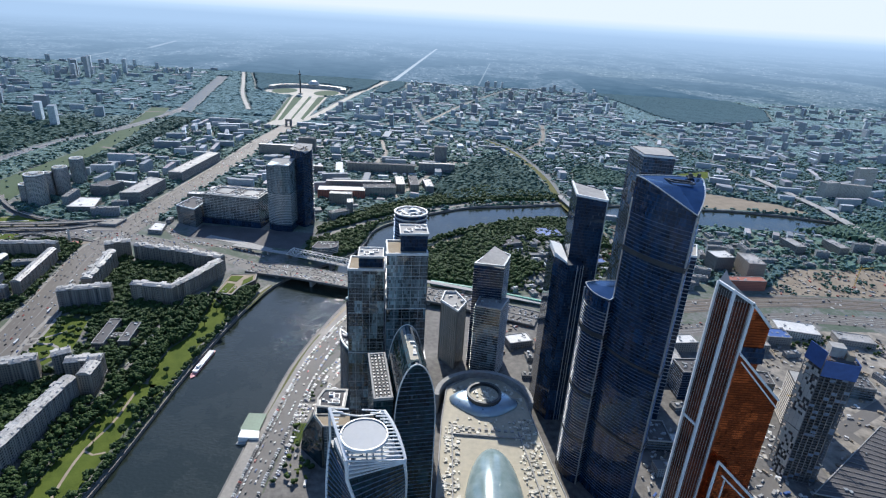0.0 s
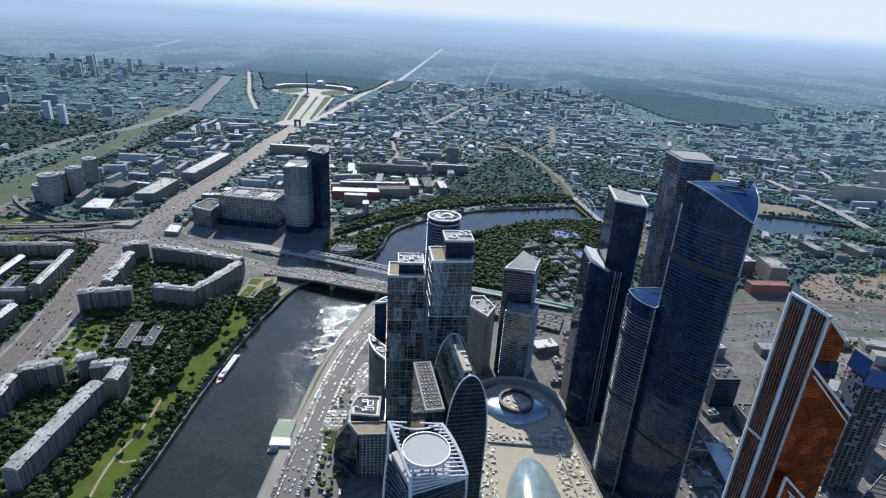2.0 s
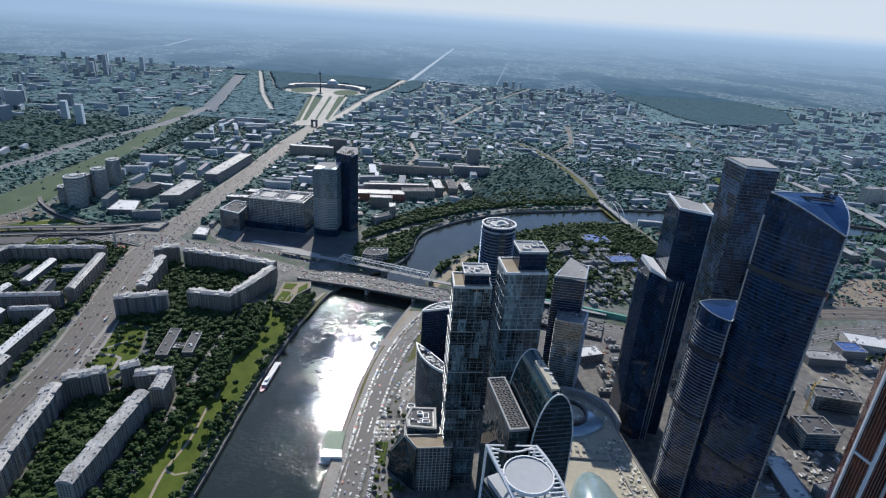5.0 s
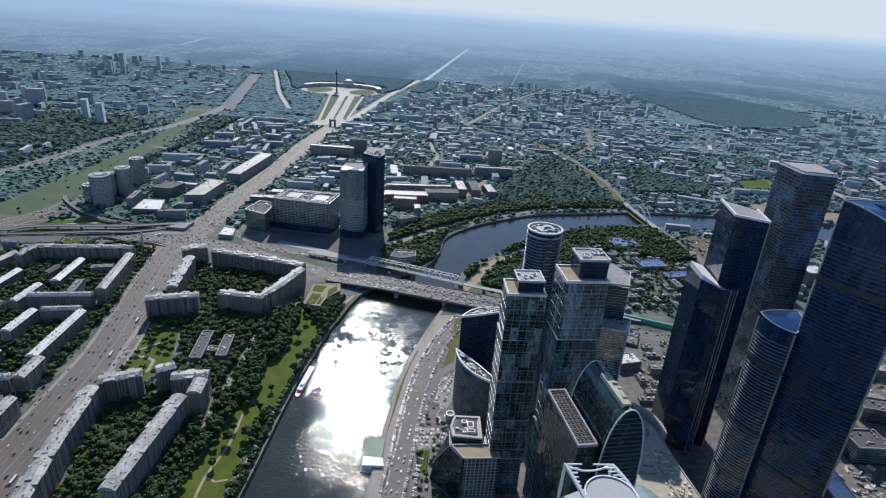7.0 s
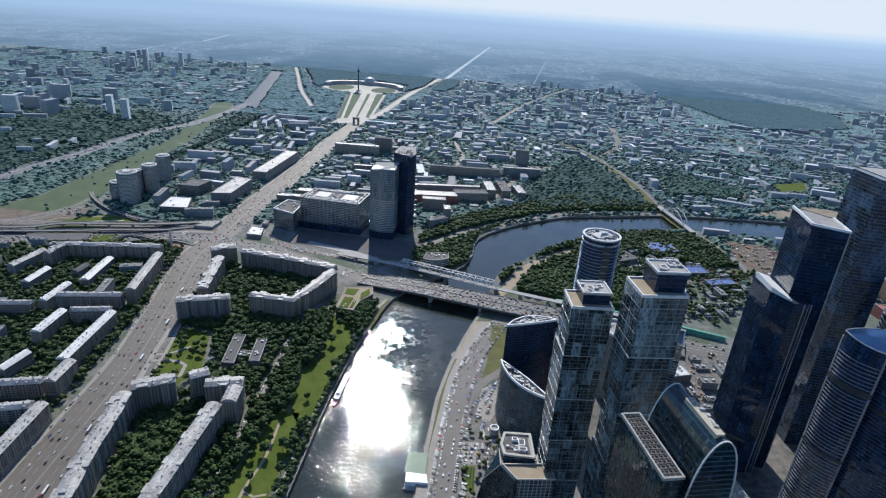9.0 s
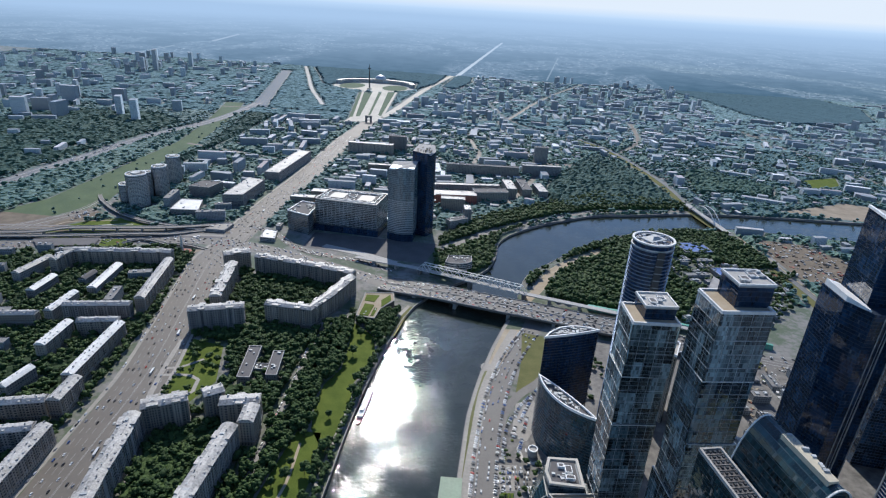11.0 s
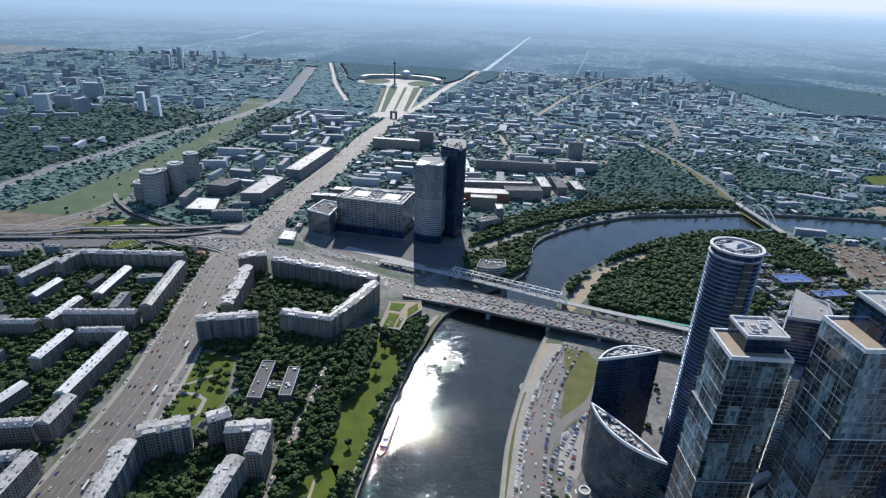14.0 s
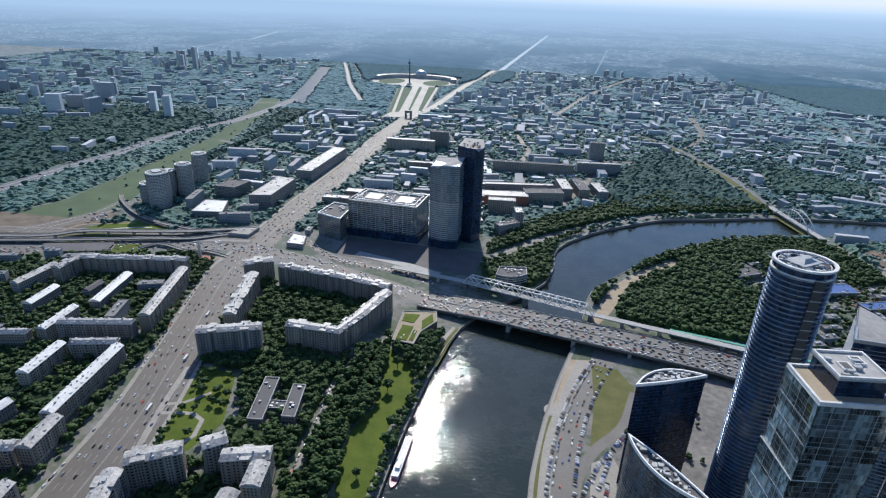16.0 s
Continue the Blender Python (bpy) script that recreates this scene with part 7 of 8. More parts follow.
# ---- the rest of the city, out to the haze ----
R = random.Random(11)
LANDMARK_FREE = [[(-130, 1010), (-100, 1130), (-40, 1230), (30, 1330), (134, 1400), (229, 1440), (330, 1440), (420, 1240), (150, 960)],
                 [(-330, 1060), (-200, 1150), (-190, 1320), (-60, 1480), (160, 1570), (300, 1600), (300, 1690), (0, 1700), (-80, 1560), (-230, 1420), (-340, 1250)]]
WOODS = [ccw([(-100, 1020), (-150, 1068), (-136, 1112), (-96, 1170), (-50, 1232), (30, 1325), (134, 1395), (229, 1440), (330, 1440), (380, 1260), (320, 1240), (180, 1270), (140, 1290), (100, 1200), (190, 1120), (110, 990)]),
         ccw([(-330, 1070), (-262, 1075), (-214, 1140), (-208, 1250), (-190, 1320), (-60, 1460), (140, 1560), (300, 1600), (300, 1660), (60, 1700), (-60, 1580), (-160, 1500), (-260, 1400), (-330, 1260)]),
         ccw([(936, 4440), (960, 4250), (1066, 3898), (1123, 3439), (1248, 3210), (1525, 3283), (1844, 3482), (2041, 3978), (1975, 4440)]),
         ccw([(-600, 3700), (-560, 4440), (-440, 4440), (-420, 4100), (-480, 3700)]),
         ccw([(-1230, 3480), (-1300, 3560), (-1420, 3900), (-1640, 4440), (-610, 4440), (-640, 3850), (-700, 3620), (-740, 3500), (-760, 3850), (-980, 3960), (-1200, 3850)])]
for _p in WOODS[2:]:
    take(_p)
# wooded belts among the city blocks
BELTS = [ccw(p) for p in ([(-39, 1840), (60, 2040), (139, 2155), (205, 2060), (275, 1790), (291, 1640), (87, 1580), (-30, 1530), (-90, 1640)],
                          [(401, 2026), (470, 2060), (560, 1990), (640, 1900), (594, 1789), (480, 1810), (363, 1763)],
                          [(-1185, 1560), (-1180, 1880), (-1290, 2480), (-1170, 2480), (-1150, 2030), (-1140, 1620)],
                          [(900, 1480), (1240, 1600), (1500, 1560), (1480, 1440), (1100, 1400)])]
WEST_WOOD = ccw([(-2300, 1500), (-2050, 2000), (-1950, 2300), (-1600, 2330), (-1430, 2200), (-1470, 1800), (-1480, 1600), (-1490, 1390), (-1700, 1300)])
BUILT = []


def build_zone(poly, angle, n, sizes, seed, gap=8):
    r = random.Random(seed)
    xs, ys = [p[0] for p in poly], [p[1] for p in poly]
    for _ in range(n):
        x, y = r.uniform(min(xs), max(xs)), r.uniform(min(ys), max(ys))
        if not in_poly(poly, x, y):
            continue
        L, W, H = (r.uniform(*s) for s in r.choice(sizes))
        a = angle + 30 * noise.noise((x / 260, y / 260, seed)) + r.choice((0, 0, 90)) + r.uniform(-5, 5)
        q = rect(x, y, L, W, a)
        if is_free(grown(q, gap)):
            take(q, gap * 0.5)
            BUILT.append((q, H, y))


SLAB, OLD, SHED, HIGH, LOW = ((32, 84), (11, 14), (14, 26)), ((22, 62), (11, 15), (9, 19)), ((36, 120), (15, 32), (6, 12)), ((20, 38), (15, 19), (30, 54)), ((12, 30), (9, 14), (4, 9))
build_zone([(110, 985), (195, 1120), (110, 1200), (150, 1290), (190, 1265), (320, 1235), (400, 1235), (330, 1080), (240, 980)], 15, 260, [LOW, LOW, ((20, 50), (10, 16), (6, 10))], 77, 4)
for _p in LANDMARK_FREE:
    take(_p)
build_zone([(235, 380), (420, 380), (560, 640), (720, 760), (720, 860), (470, 850), (300, 840), (230, 640)], 10, 70, [LOW, LOW, ((12, 30), (8, 16), (6, 16)), ((26, 60), (16, 26), (10, 22))], 90, 3)
build_zone([(560, 420), (1000, 640), (1300, 760), (1300, 850), (720, 850), (560, 640)], 10, 80, [LOW, LOW, SHED], 91, 4)
build_zone([(100, 690), (210, 690), (230, 850), (110, 860)], 10, 60, [LOW, ((12, 26), (8, 14), (6, 14))], 92, 4)
for _p in BELTS:
    take(_p)
build_zone([(-1130, 1190), (-800, 1190), (-800, 2450), (-1130, 2450)], 8, 700, [((50, 110), (13, 17), (20, 30)), ((50, 90), (13, 16), (17, 26)), SLAB, OLD], 1, 11)
build_zone([(-1200, 560), (-690, 560), (-700, 1060), (-1250, 1000)], 12, 500, [OLD, OLD], 2, 12)
build_zone([(-730, 1180), (420, 1400), (500, 2600), (-740, 2600)], 6, 1600, [SHED, OLD, OLD, SLAB, LOW, LOW, LOW, ((24, 50), (18, 30), (10, 24))], 3, 6)
build_zone([(300, 1650), (1300, 1650), (1500, 3300), (200, 3000)], -14, 1150, [OLD, LOW, SHED, LOW, LOW, SLAB, ((24, 50), (18, 30), (10, 24))], 4, 7)
build_zone([(350, 1060), (1500, 1080), (1800, 1420), (420, 1440)], -8, 900, [OLD, LOW, LOW, SLAB], 5)
build_zone([(1100, 900), (2600, 900), (2800, 3400), (1300, 3300)], 20, 1500, [SLAB, HIGH, OLD, SHED, SLAB, LOW, LOW], 6, 12)
for _k, (_x, _y, _w, _n, _s) in enumerate([(-1900, 2300, 230, 40, [((36, 70), (20, 26), (48, 78)), SLAB]), (-2450, 2450, 330, 50, [SLAB, HIGH, HIGH]), (-1560, 1720, 130, 16, [SLAB, OLD, HIGH]), (-2100, 1750, 350, 26, [SLAB, OLD]), (-2500, 3800, 260, 40, [((26, 40), (20, 26), (70, 130)), HIGH]), (-1800, 2900, 300, 40, [LOW, LOW, SHED])]):
    build_zone(rect(_x, _y, _w * 2, _w * 2, 20), 14, _n, _s, 50 + _k, 14)
WEST_TAKEN = taken.copy()
take(WEST_WOOD)
build_zone([(-2900, 1000), (-1460, 1000), (-1500, 3000), (-2900, 3200)], 14, 130, [SLAB, SLAB, HIGH, OLD, LOW], 7, 14)
build_zone([(-740, 2600), (900, 2700), (1000, 4400), (-420, 4400)], 3, 1700, [SLAB, OLD, HIGH, SHED, LOW, LOW], 8, 10)
build_zone([(-3700, 2400), (-1500, 2800), (-1700, 4400), (-3700, 4400)], 5, 330, [SLAB, HIGH, SHED], 9, 16)
build_zone([(1900, 3300), (2800, 2500), (3700, 3000), (3700, 4400), (2100, 4400)], -20, 380, [SLAB, HIGH, SHED, SLAB], 10, 16)

# Far walls and windows are paled and blued in colour, standing in for haze.
M["far_block"] = facade("hazed_far_blocks", (0.38, 0.40, 0.41), (0.20, 0.235, 0.265), 3.2, 3.4, 0.5, 0.45, (0.24, 0.23, 0.215), 0.5, sheen=(0.5, 0.4, HAZE))
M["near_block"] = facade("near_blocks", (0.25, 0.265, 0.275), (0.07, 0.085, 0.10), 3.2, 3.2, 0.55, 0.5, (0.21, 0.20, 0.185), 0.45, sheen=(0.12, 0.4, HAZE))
BUILT = [b for b in BUILT if max(q[1] for q in b[0]) < FAR_EDGE - 20]
BUILT.sort(key=lambda b: b[2])
near, rest = BUILT[:300], BUILT[300:]
for _i, (_q, _h, _y) in enumerate(near):
    _t = thing("city_block", "plain apartment or works block with a flat roof" if _h < 35 else "tall apartment block with a flat roof", "building", "city blocks")
    _q = ccw(_q)
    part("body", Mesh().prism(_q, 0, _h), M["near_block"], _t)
    _m = Mesh()
    _m.band(_q, _h - 0.2, 0.8, 0.3)
    part("roof_edge", _m, M["concrete"], _t)
    _r = random.Random(_i)
    _m = Mesh()
    _c = Vector(((_q[0][0] + _q[2][0]) / 2, (_q[0][1] + _q[2][1]) / 2))
    _e = (Vector(_q[1]) - Vector(_q[0]))
    for _k in range(3):
        _o = _c + _e * _r.uniform(-0.4, 0.4)
        _m.box(_o.x, _o.y, _h, _r.uniform(2, 6), _r.uniform(2, 5), _r.uniform(1.2, 3), math.degrees(math.atan2(_e.y, _e.x)))
    part("roof_hut", _m, M["plant"], _t, "", "stuff")
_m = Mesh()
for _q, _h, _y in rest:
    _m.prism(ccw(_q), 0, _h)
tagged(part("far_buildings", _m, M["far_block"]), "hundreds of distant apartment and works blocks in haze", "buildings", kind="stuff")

# ---- trees ----
def ico():
    g = (1 + 5 ** 0.5) / 2
    v = [Vector(p).normalized() for p in ((-1, g, 0), (1, g, 0), (-1, -g, 0), (1, -g, 0), (0, -1, g), (0, 1, g), (0, -1, -g), (0, 1, -g), (g, 0, -1), (g, 0, 1), (-g, 0, -1), (-g, 0, 1))]
    f = [(0, 11, 5), (0, 5, 1), (0, 1, 7), (0, 7, 10), (0, 10, 11), (1, 5, 9), (5, 11, 4), (11, 10, 2), (10, 7, 6), (7, 1, 8), (3, 9, 4), (3, 4, 2), (3, 2, 6), (3, 6, 8), (3, 8, 9), (4, 9, 5), (2, 4, 11), (6, 2, 10), (8, 6, 7), (9, 8, 1)]
    return v, f


def finer(v, f):
    v, out, mid = list(v), [], {}
    def half(a, b):
        k = (min(a, b), max(a, b))
        if k not in mid:
            v.append(((v[a] + v[b]) / 2).normalized())
            mid[k] = len(v) - 1
        return mid[k]
    for a, b, c in f:
        x, y, z = half(a, b), half(b, c), half(c, a)
        out += [(a, x, z), (b, y, x), (c, z, y), (x, y, z)]
    return v, out


ICO0 = ico()
ICO1 = finer(*ICO0)
RNG = np.random.default_rng(5)


def clumps(name, centres, radii, shape, mat, squash=0.85, rough=0.28, smooth=True):
    """Many uneven leaf clumps in one mesh."""
    v0 = np.array([tuple(p) for p in shape[0]])
    f0 = np.array(shape[1])
    n, nv, nf = len(centres), len(v0), len(f0)
    jit = 1 + RNG.uniform(-rough, rough, (n, nv, 1))
    V = v0[None] * jit * radii[:, None, None]
    V[:, :, 2] *= squash
    V = (V + centres[:, None, :]).reshape(-1, 3).astype(np.float32)
    Fc = (f0[None] + (np.arange(n) * nv)[:, None, None]).reshape(-1, 3)
    me = bpy.data.meshes.new(name)
    me.vertices.add(len(V))
    me.vertices.foreach_set("co", V.ravel())
    me.loops.add(Fc.size)
    me.loops.foreach_set("vertex_index", Fc.ravel().astype(np.int32))
    me.polygons.add(len(Fc))
    me.polygons.foreach_set("loop_start", np.arange(0, Fc.size, 3, dtype=np.int32))
    me.polygons.foreach_set("loop_total", np.full(len(Fc), 3, np.int32))
    me.materials.append(mat)
    if smooth:
        me.polygons.foreach_set("use_smooth", np.ones(len(Fc), bool))
    me.update(calc_edges=True)
    return me


def spots(poly, gap, seed, keep=1.0, free=True):
    """Jittered places in a plan, off what is taken."""
    r = random.Random(seed)
    xs, ys = [p[0] for p in poly], [p[1] for p in poly]
    out, x = [], min(xs)
    while x < max(xs):
        y = min(ys)
        while y < max(ys):
            px_, py_ = x + r.uniform(-0.5, 0.5) * gap, y + r.uniform(-0.5, 0.5) * gap
            if r.random() < keep and in_poly(poly, px_, py_):
                i, j = int((px_ - X0) / CELL), int((py_ - Y0) / CELL)
                if not free or (0 <= i < NX and 0 <= j < NY and not taken[i, j]):
                    out.append((px_, py_))
            y += gap
        x += gap
    return out


def grove(name, pts, r0, r1, h, lumps, shape, mat, label, squash=0.85):
    n = len(pts)
    if not n:
        return
    p = np.array(pts)
    size = RNG.uniform(r0, r1, n)
    C, Rd = [], []
    many = lumps > 5
    if many:
        C.append(np.stack([p[:, 0], p[:, 1], h * size / r1], 1))
        Rd.append(size * 0.74)
    for k in range(lumps):
        a, d = RNG.uniform(0, math.tau, n), RNG.uniform(0.45 if many else 0.25, 0.80 if many else 0.75, n) * size
        z = h * size / r1 + RNG.uniform(-0.35, 0.45, n) * size
        C.append(np.stack([p[:, 0] + np.cos(a) * d, p[:, 1] + np.sin(a) * d, z], 1))
        Rd.append(size * (RNG.uniform(0.24, 0.44, n) if many else RNG.uniform(0.45, 0.75, n)))
    me = clumps(name, np.concatenate(C), np.concatenate(Rd), shape, mat, squash)
    tagged(new(name, me), label, "trees", kind="stuff")


# single trees that stand nearest: trunk, limbs and a crown of clumps
def tree_kind(seed, h, r):
    rr = random.Random(seed)
    t = tagged(new("tree"), "leafy green broad-crowned park tree", "tree", "park trees")
    m = Mesh()
    sec = lambda x, y, z, w: [(x + w * math.cos(a), y + w * math.sin(a), z) for a in [i * math.tau / 6 for i in range(6)]]
    m.loft([sec(0, 0, 0, 0.45), sec(0.1, 0, h * 0.3, 0.32), sec(0.15, 0.1, h * 0.7, 0.12)])
    for k in range(4):
        a = rr.uniform(0, math.tau)
        m.beam((0.1, 0, h * (0.3 + 0.07 * k)), (math.cos(a) * r * 0.6, math.sin(a) * r * 0.6, h * (0.55 + 0.07 * k)), 0.22)
    part("trunk", m, M["bark"], t)
    C, Rd = [(0, 0, h * 0.66)], [r * 0.66]
    for k in range(34):
        a, u, e = rr.uniform(0, math.tau), rr.uniform(0.2, 1.0) ** 0.6, rr.uniform(-0.5, 1.0)
        w = math.sqrt(max(0.05, 1 - e * e * 0.8)) * r * 0.8 * u
        C.append((math.cos(a) * w, math.sin(a) * w, h * 0.62 + e * h * 0.3))
        Rd.append(rr.uniform(0.20, 0.40) * r)
    me = clumps("crown", np.array(C), np.array(Rd), ICO0, M["tree"], 0.8, 0.35)
    part("crown", me, M["tree"], t)
    return t


RNG2 = random.Random(77)
PARK = ccw([(-470, 400), (-462, 720), (-465, 860), (-425, 910), (-352, 930), (-366, 800), (-376, 640), (-378, 400)])
_kinds = [tree_kind(i, h, r) for i, (h, r) in enumerate(((13, 5.2), (15, 6.2), (11, 4.4), (16, 6.8)))]
_pts = [p for p in spots(PARK, 7.2, 3) if p[1] > 520]
_lawn = [p for p in spots([(-392, 430), (-430, 430), (-430, 870), (-392, 870)], 13, 9, 0.13, free=False)]
_pts = (_lawn + _pts)
random.Random(2).shuffle(_pts)
_pts = [p for p in _pts if RNG2.random() < 0.86]
_single = _pts[:290]
_more = _pts[290:]
for _i, (_x, _y) in enumerate(_single):
    _r = random.Random(_i)
    _k = _kinds[_i % 4]
    _mm = Matrix.Translation((_x, _y, 0)) @ Matrix.Rotation(_r.uniform(0, 6.28), 4, "Z")
    if _i < 4:
        _k.matrix_basis = _mm
    else:
        copy_thing(_k, _mm)
LABEL = "dense green summer tree crowns"
_south = [p for p in spots(PARK, 7.2, 3) if p[1] <= 520]
grove("park_trees", _more + _south, 3.8, 6.2, 8.5, 14, ICO0, M["tree"], LABEL)
SQUARE = [(-660, 795), (-590, 792), (-556, 720), (-550, 648), (-630, 636)]
_court = [p for p in spots([(-640, 330), (-470, 330), (-470, 1000), (-700, 1040)], 7.8, 4, 0.80) if not in_poly(SQUARE, *p) or R.random() < 0.14]
_rows = []
for _l, _r in ((43, 47), (40, 52)):
    for _side in strip(curve(AVENUE[1:9], 11), _r, _l):
        _rows += [(p[0] + R.uniform(-1.5, 1.5), p[1] + R.uniform(-3, 3)) for p in _side if R.random() < 0.7 and is_free(rect(p[0], p[1], 3, 3))]
_quay = [(p[0] - R.uniform(5.0, 8.5), p[1] + R.uniform(-2, 2)) for p in curve(BANK_LEFT[8:-1:1], 6.5) if 380 < p[1] < 905]
grove("quay_trees", _quay, 3.4, 5.6, 6.5, 12, ICO0, M["tree"], "dense green tree row along the quay")
grove("avenue_trees", _rows, 2.6, 4.4, 6.0, 10, ICO0, M["tree"], "rows of small green street trees")
grove("courtyard_trees", _court, 3.8, 6.2, 8.5, 12, ICO0, M["tree"], LABEL + " between the houses")
grove("block_trees", spots([(-1300, 400), (-660, 400), (-770, 1110), (-1300, 960)], 9.0, 5, 0.9), 3.8, 6.4, 8.0, 8, ICO0, M["tree"], LABEL + " between the houses")
_sand = strip(curve([(-150, 1010), (-125, 1060), (-95, 1140), (-50, 1200), (20, 1268)], 20), 12)
_sand = _sand[0] + _sand[1][::-1]
grove("island_wood", [p for p in spots(WOODS[0], 9.5, 6, 0.95, False) if not in_poly(_sand, *p)], 5.0, 7.8, 9.0, 9, ICO0, M["tree"], LABEL + " of a riverside wood")
_road = strip(curve([(-330, 1190), (-250, 1290), (-200, 1345), (-120, 1420), (-50, 1470), (40, 1530), (142, 1560), (285, 1600)], 20), 12)
_road = _road[0] + _road[1][::-1]
grove("bank_trees", [p for p in spots(WOODS[1], 9, 7, 0.9, False) if not in_poly(_road, *p)], 4.0, 6.5, 8.5, 9, ICO0, M["tree"], LABEL + " along the far bank")
grove("shed_trees", spots([(110, 985), (195, 1120), (110, 1200), (150, 1290), (190, 1265), (320, 1235), (400, 1235), (330, 1080), (240, 980)], 9, 78, 0.55, False), 3.0, 5.0, 6.0, 4, ICO1, M["tree"], "green trees among sheds")
grove("tower_trees", [p for p in spots([(-190, 470), (-150, 470), (-130, 780), (-90, 880), (-150, 700), (-190, 640)], 9, 8, 0.35)] + spots([(-120, 740), (-60, 740), (-40, 860), (-100, 860)], 8, 18, 0.4), 2.5, 4.2, 5, 4, ICO1, M["tree"], "small green trees among the towers")
_mid = spots([(-1420, 1130), (-1290, 1130), (-1230, 2500), (-1450, 2500)], 10, 11, 0.75) + spots([(-1130, 1180), (-740, 1180), (-740, 2200), (-1130, 2200)], 10, 12, 0.95) + spots([(-740, 1230), (330, 1420), (480, 2200), (-740, 2200)], 10, 13, 0.92) + spots([(330, 1080), (1500, 1080), (1500, 2200), (330, 2200)], 10, 14, 0.92) + spots([(-1900, 1000), (-1420, 1000), (-1440, 2200), (-1900, 2200)], 11, 15, 0.95)
_mid += spots([(1500, 1080), (2600, 1080), (2700, 2450), (1500, 2450)], 12, 19, 0.8) + spots([(-2900, 1000), (-1900, 1000), (-1900, 2450), (-2900, 2450)], 12, 20, 0.8) + spots([(-1130, 2200), (480, 2200), (480, 2450), (-1130, 2450)], 11, 21, 0.9) + spots([(480, 2200), (1500, 2200), (1500, 2450), (480, 2450)], 11, 22, 0.9)
_scrub = [(640, 1060), (757, 1200), (1000, 1230), (1400, 1260), (1400, 1075), (900, 1075)]
grove("site_scrub", [p for p in spots(_scrub, 9, 56, 0.8, False) if noise.noise((p[0] / 60, p[1] / 40, 2.0)) > 0.16], 2.0, 4.6, 3.0, 4, ICO0, M["tree_mid"], "green scrub on the building site")
grove("yard_trees", [p for p in spots([(480, 850), (1000, 830), (1000, 915), (560, 890)], 9, 57, 0.6, False) if noise.noise((p[0] / 50, p[1] / 30, 5.0)) > 0.1], 2.0, 4.4, 3.5, 4, ICO0, M["tree"], "green trees beside the railway yard")
grove("meadow_shrubs", spots([(-1290, 1200), (-1262, 1294), (-1278, 1623), (-1290, 1911), (-1366, 2254), (-1330, 2438), (-1215, 1879), (-1190, 1529), (-1117, 1280), (-1130, 1200)], 14, 55, 0.05, False), 2.0, 5.0, 2.5, 4, ICO0, M["tree_mid"], "scattered green shrubs on the meadow")
_mid = [p for p in _mid if R.random() < 0.32]
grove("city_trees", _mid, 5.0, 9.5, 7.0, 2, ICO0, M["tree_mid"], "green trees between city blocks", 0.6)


def canopy(poly, step, z0, relief, seed, mat, label, name="far_wood", smooth=False, anywhere=False, off=()):
    """A closed, uneven roof of crowns over all free land of a plan, falling to the ground at its edges."""
    xs, ys = [p[0] for p in poly], [p[1] for p in poly]
    nx, ny = int((max(xs) - min(xs)) / step) + 1, int((max(ys) - min(ys)) / step) + 1
    r = random.Random(seed)
    free = {}
    for i in range(nx):
        for j in range(ny):
            x, y = min(xs) + i * step + r.uniform(-0.35, 0.35) * step, min(ys) + j * step + r.uniform(-0.35, 0.35) * step
            a, b = int((x - X0) / CELL), int((y - Y0) / CELL)
            if 0 <= a < NX and 0 <= b < NY and (anywhere or not taken[a, b]) and in_poly(poly, x, y) and y < FAR_EDGE - 15 and not any(in_poly(o, x, y) for o in off):
                free[i, j] = (x, y)
    m, index = Mesh(), {}
    for (i, j), (x, y) in free.items():
        index[i, j] = len(m.v)
        edge = any(k not in free for k in ((i + 1, j), (i - 1, j), (i, j + 1), (i, j - 1)))
        m.v.append((x, y, 0.3 if edge else z0 * (1 + 0.4 * noise.noise((x / 90, y / 90, seed))) + r.uniform(-relief, relief)))
    for (i, j), a in index.items():
        q = [index.get(k) for k in ((i + 1, j), (i + 1, j + 1), (i, j + 1))]
        if None not in q:
            m.f.append((a, q[0], q[1])), m.f.append((a, q[1], q[2]))
    tagged(part(name, m, M[mat], smooth=smooth), label, "trees", kind="stuff")


# Far crowns carry their haze in the leaf colour.
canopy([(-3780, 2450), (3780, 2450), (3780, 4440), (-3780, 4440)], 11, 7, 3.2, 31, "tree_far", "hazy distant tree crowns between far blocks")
# Leafy sheets added under the crowns so gaps between them stay light.
canopy([(-2900, 1000), (-1410, 1000), (-1440, 2450), (-2900, 2450)], 7, 6, 3.0, 32, "tree_mid", "leafy green sheet filling gaps between blocks", "undergrowth")
canopy([(-1130, 1180), (-740, 1180), (-740, 2450), (-1130, 2450)], 7, 5, 2.8, 33, "tree_mid", "leafy green sheet filling gaps between blocks", "undergrowth")
canopy([(-1450, 1150), (-1125, 1150), (-1125, 2450), (-1450, 2450)], 7, 5, 2.8, 29, "tree_mid", "leafy green sheet filling gaps along the railway", "undergrowth")
canopy([(-735, 1230), (330, 1420), (480, 2450), (-735, 2450)], 7, 5, 2.8, 34, "tree_mid", "leafy green sheet filling gaps between blocks", "undergrowth")
canopy([(330, 1080), (2600, 1080), (2700, 2450), (330, 2450)], 7.5, 5, 2.8, 35, "tree_mid", "leafy green sheet filling gaps between blocks", "undergrowth")
for _i, _p in enumerate(BELTS):
    canopy(_p, 6.5, 9, 3.6, 60 + _i, "tree_belt", "dense green tree belt among city blocks", "wood_foliage", anywhere=True)
taken = WEST_TAKEN
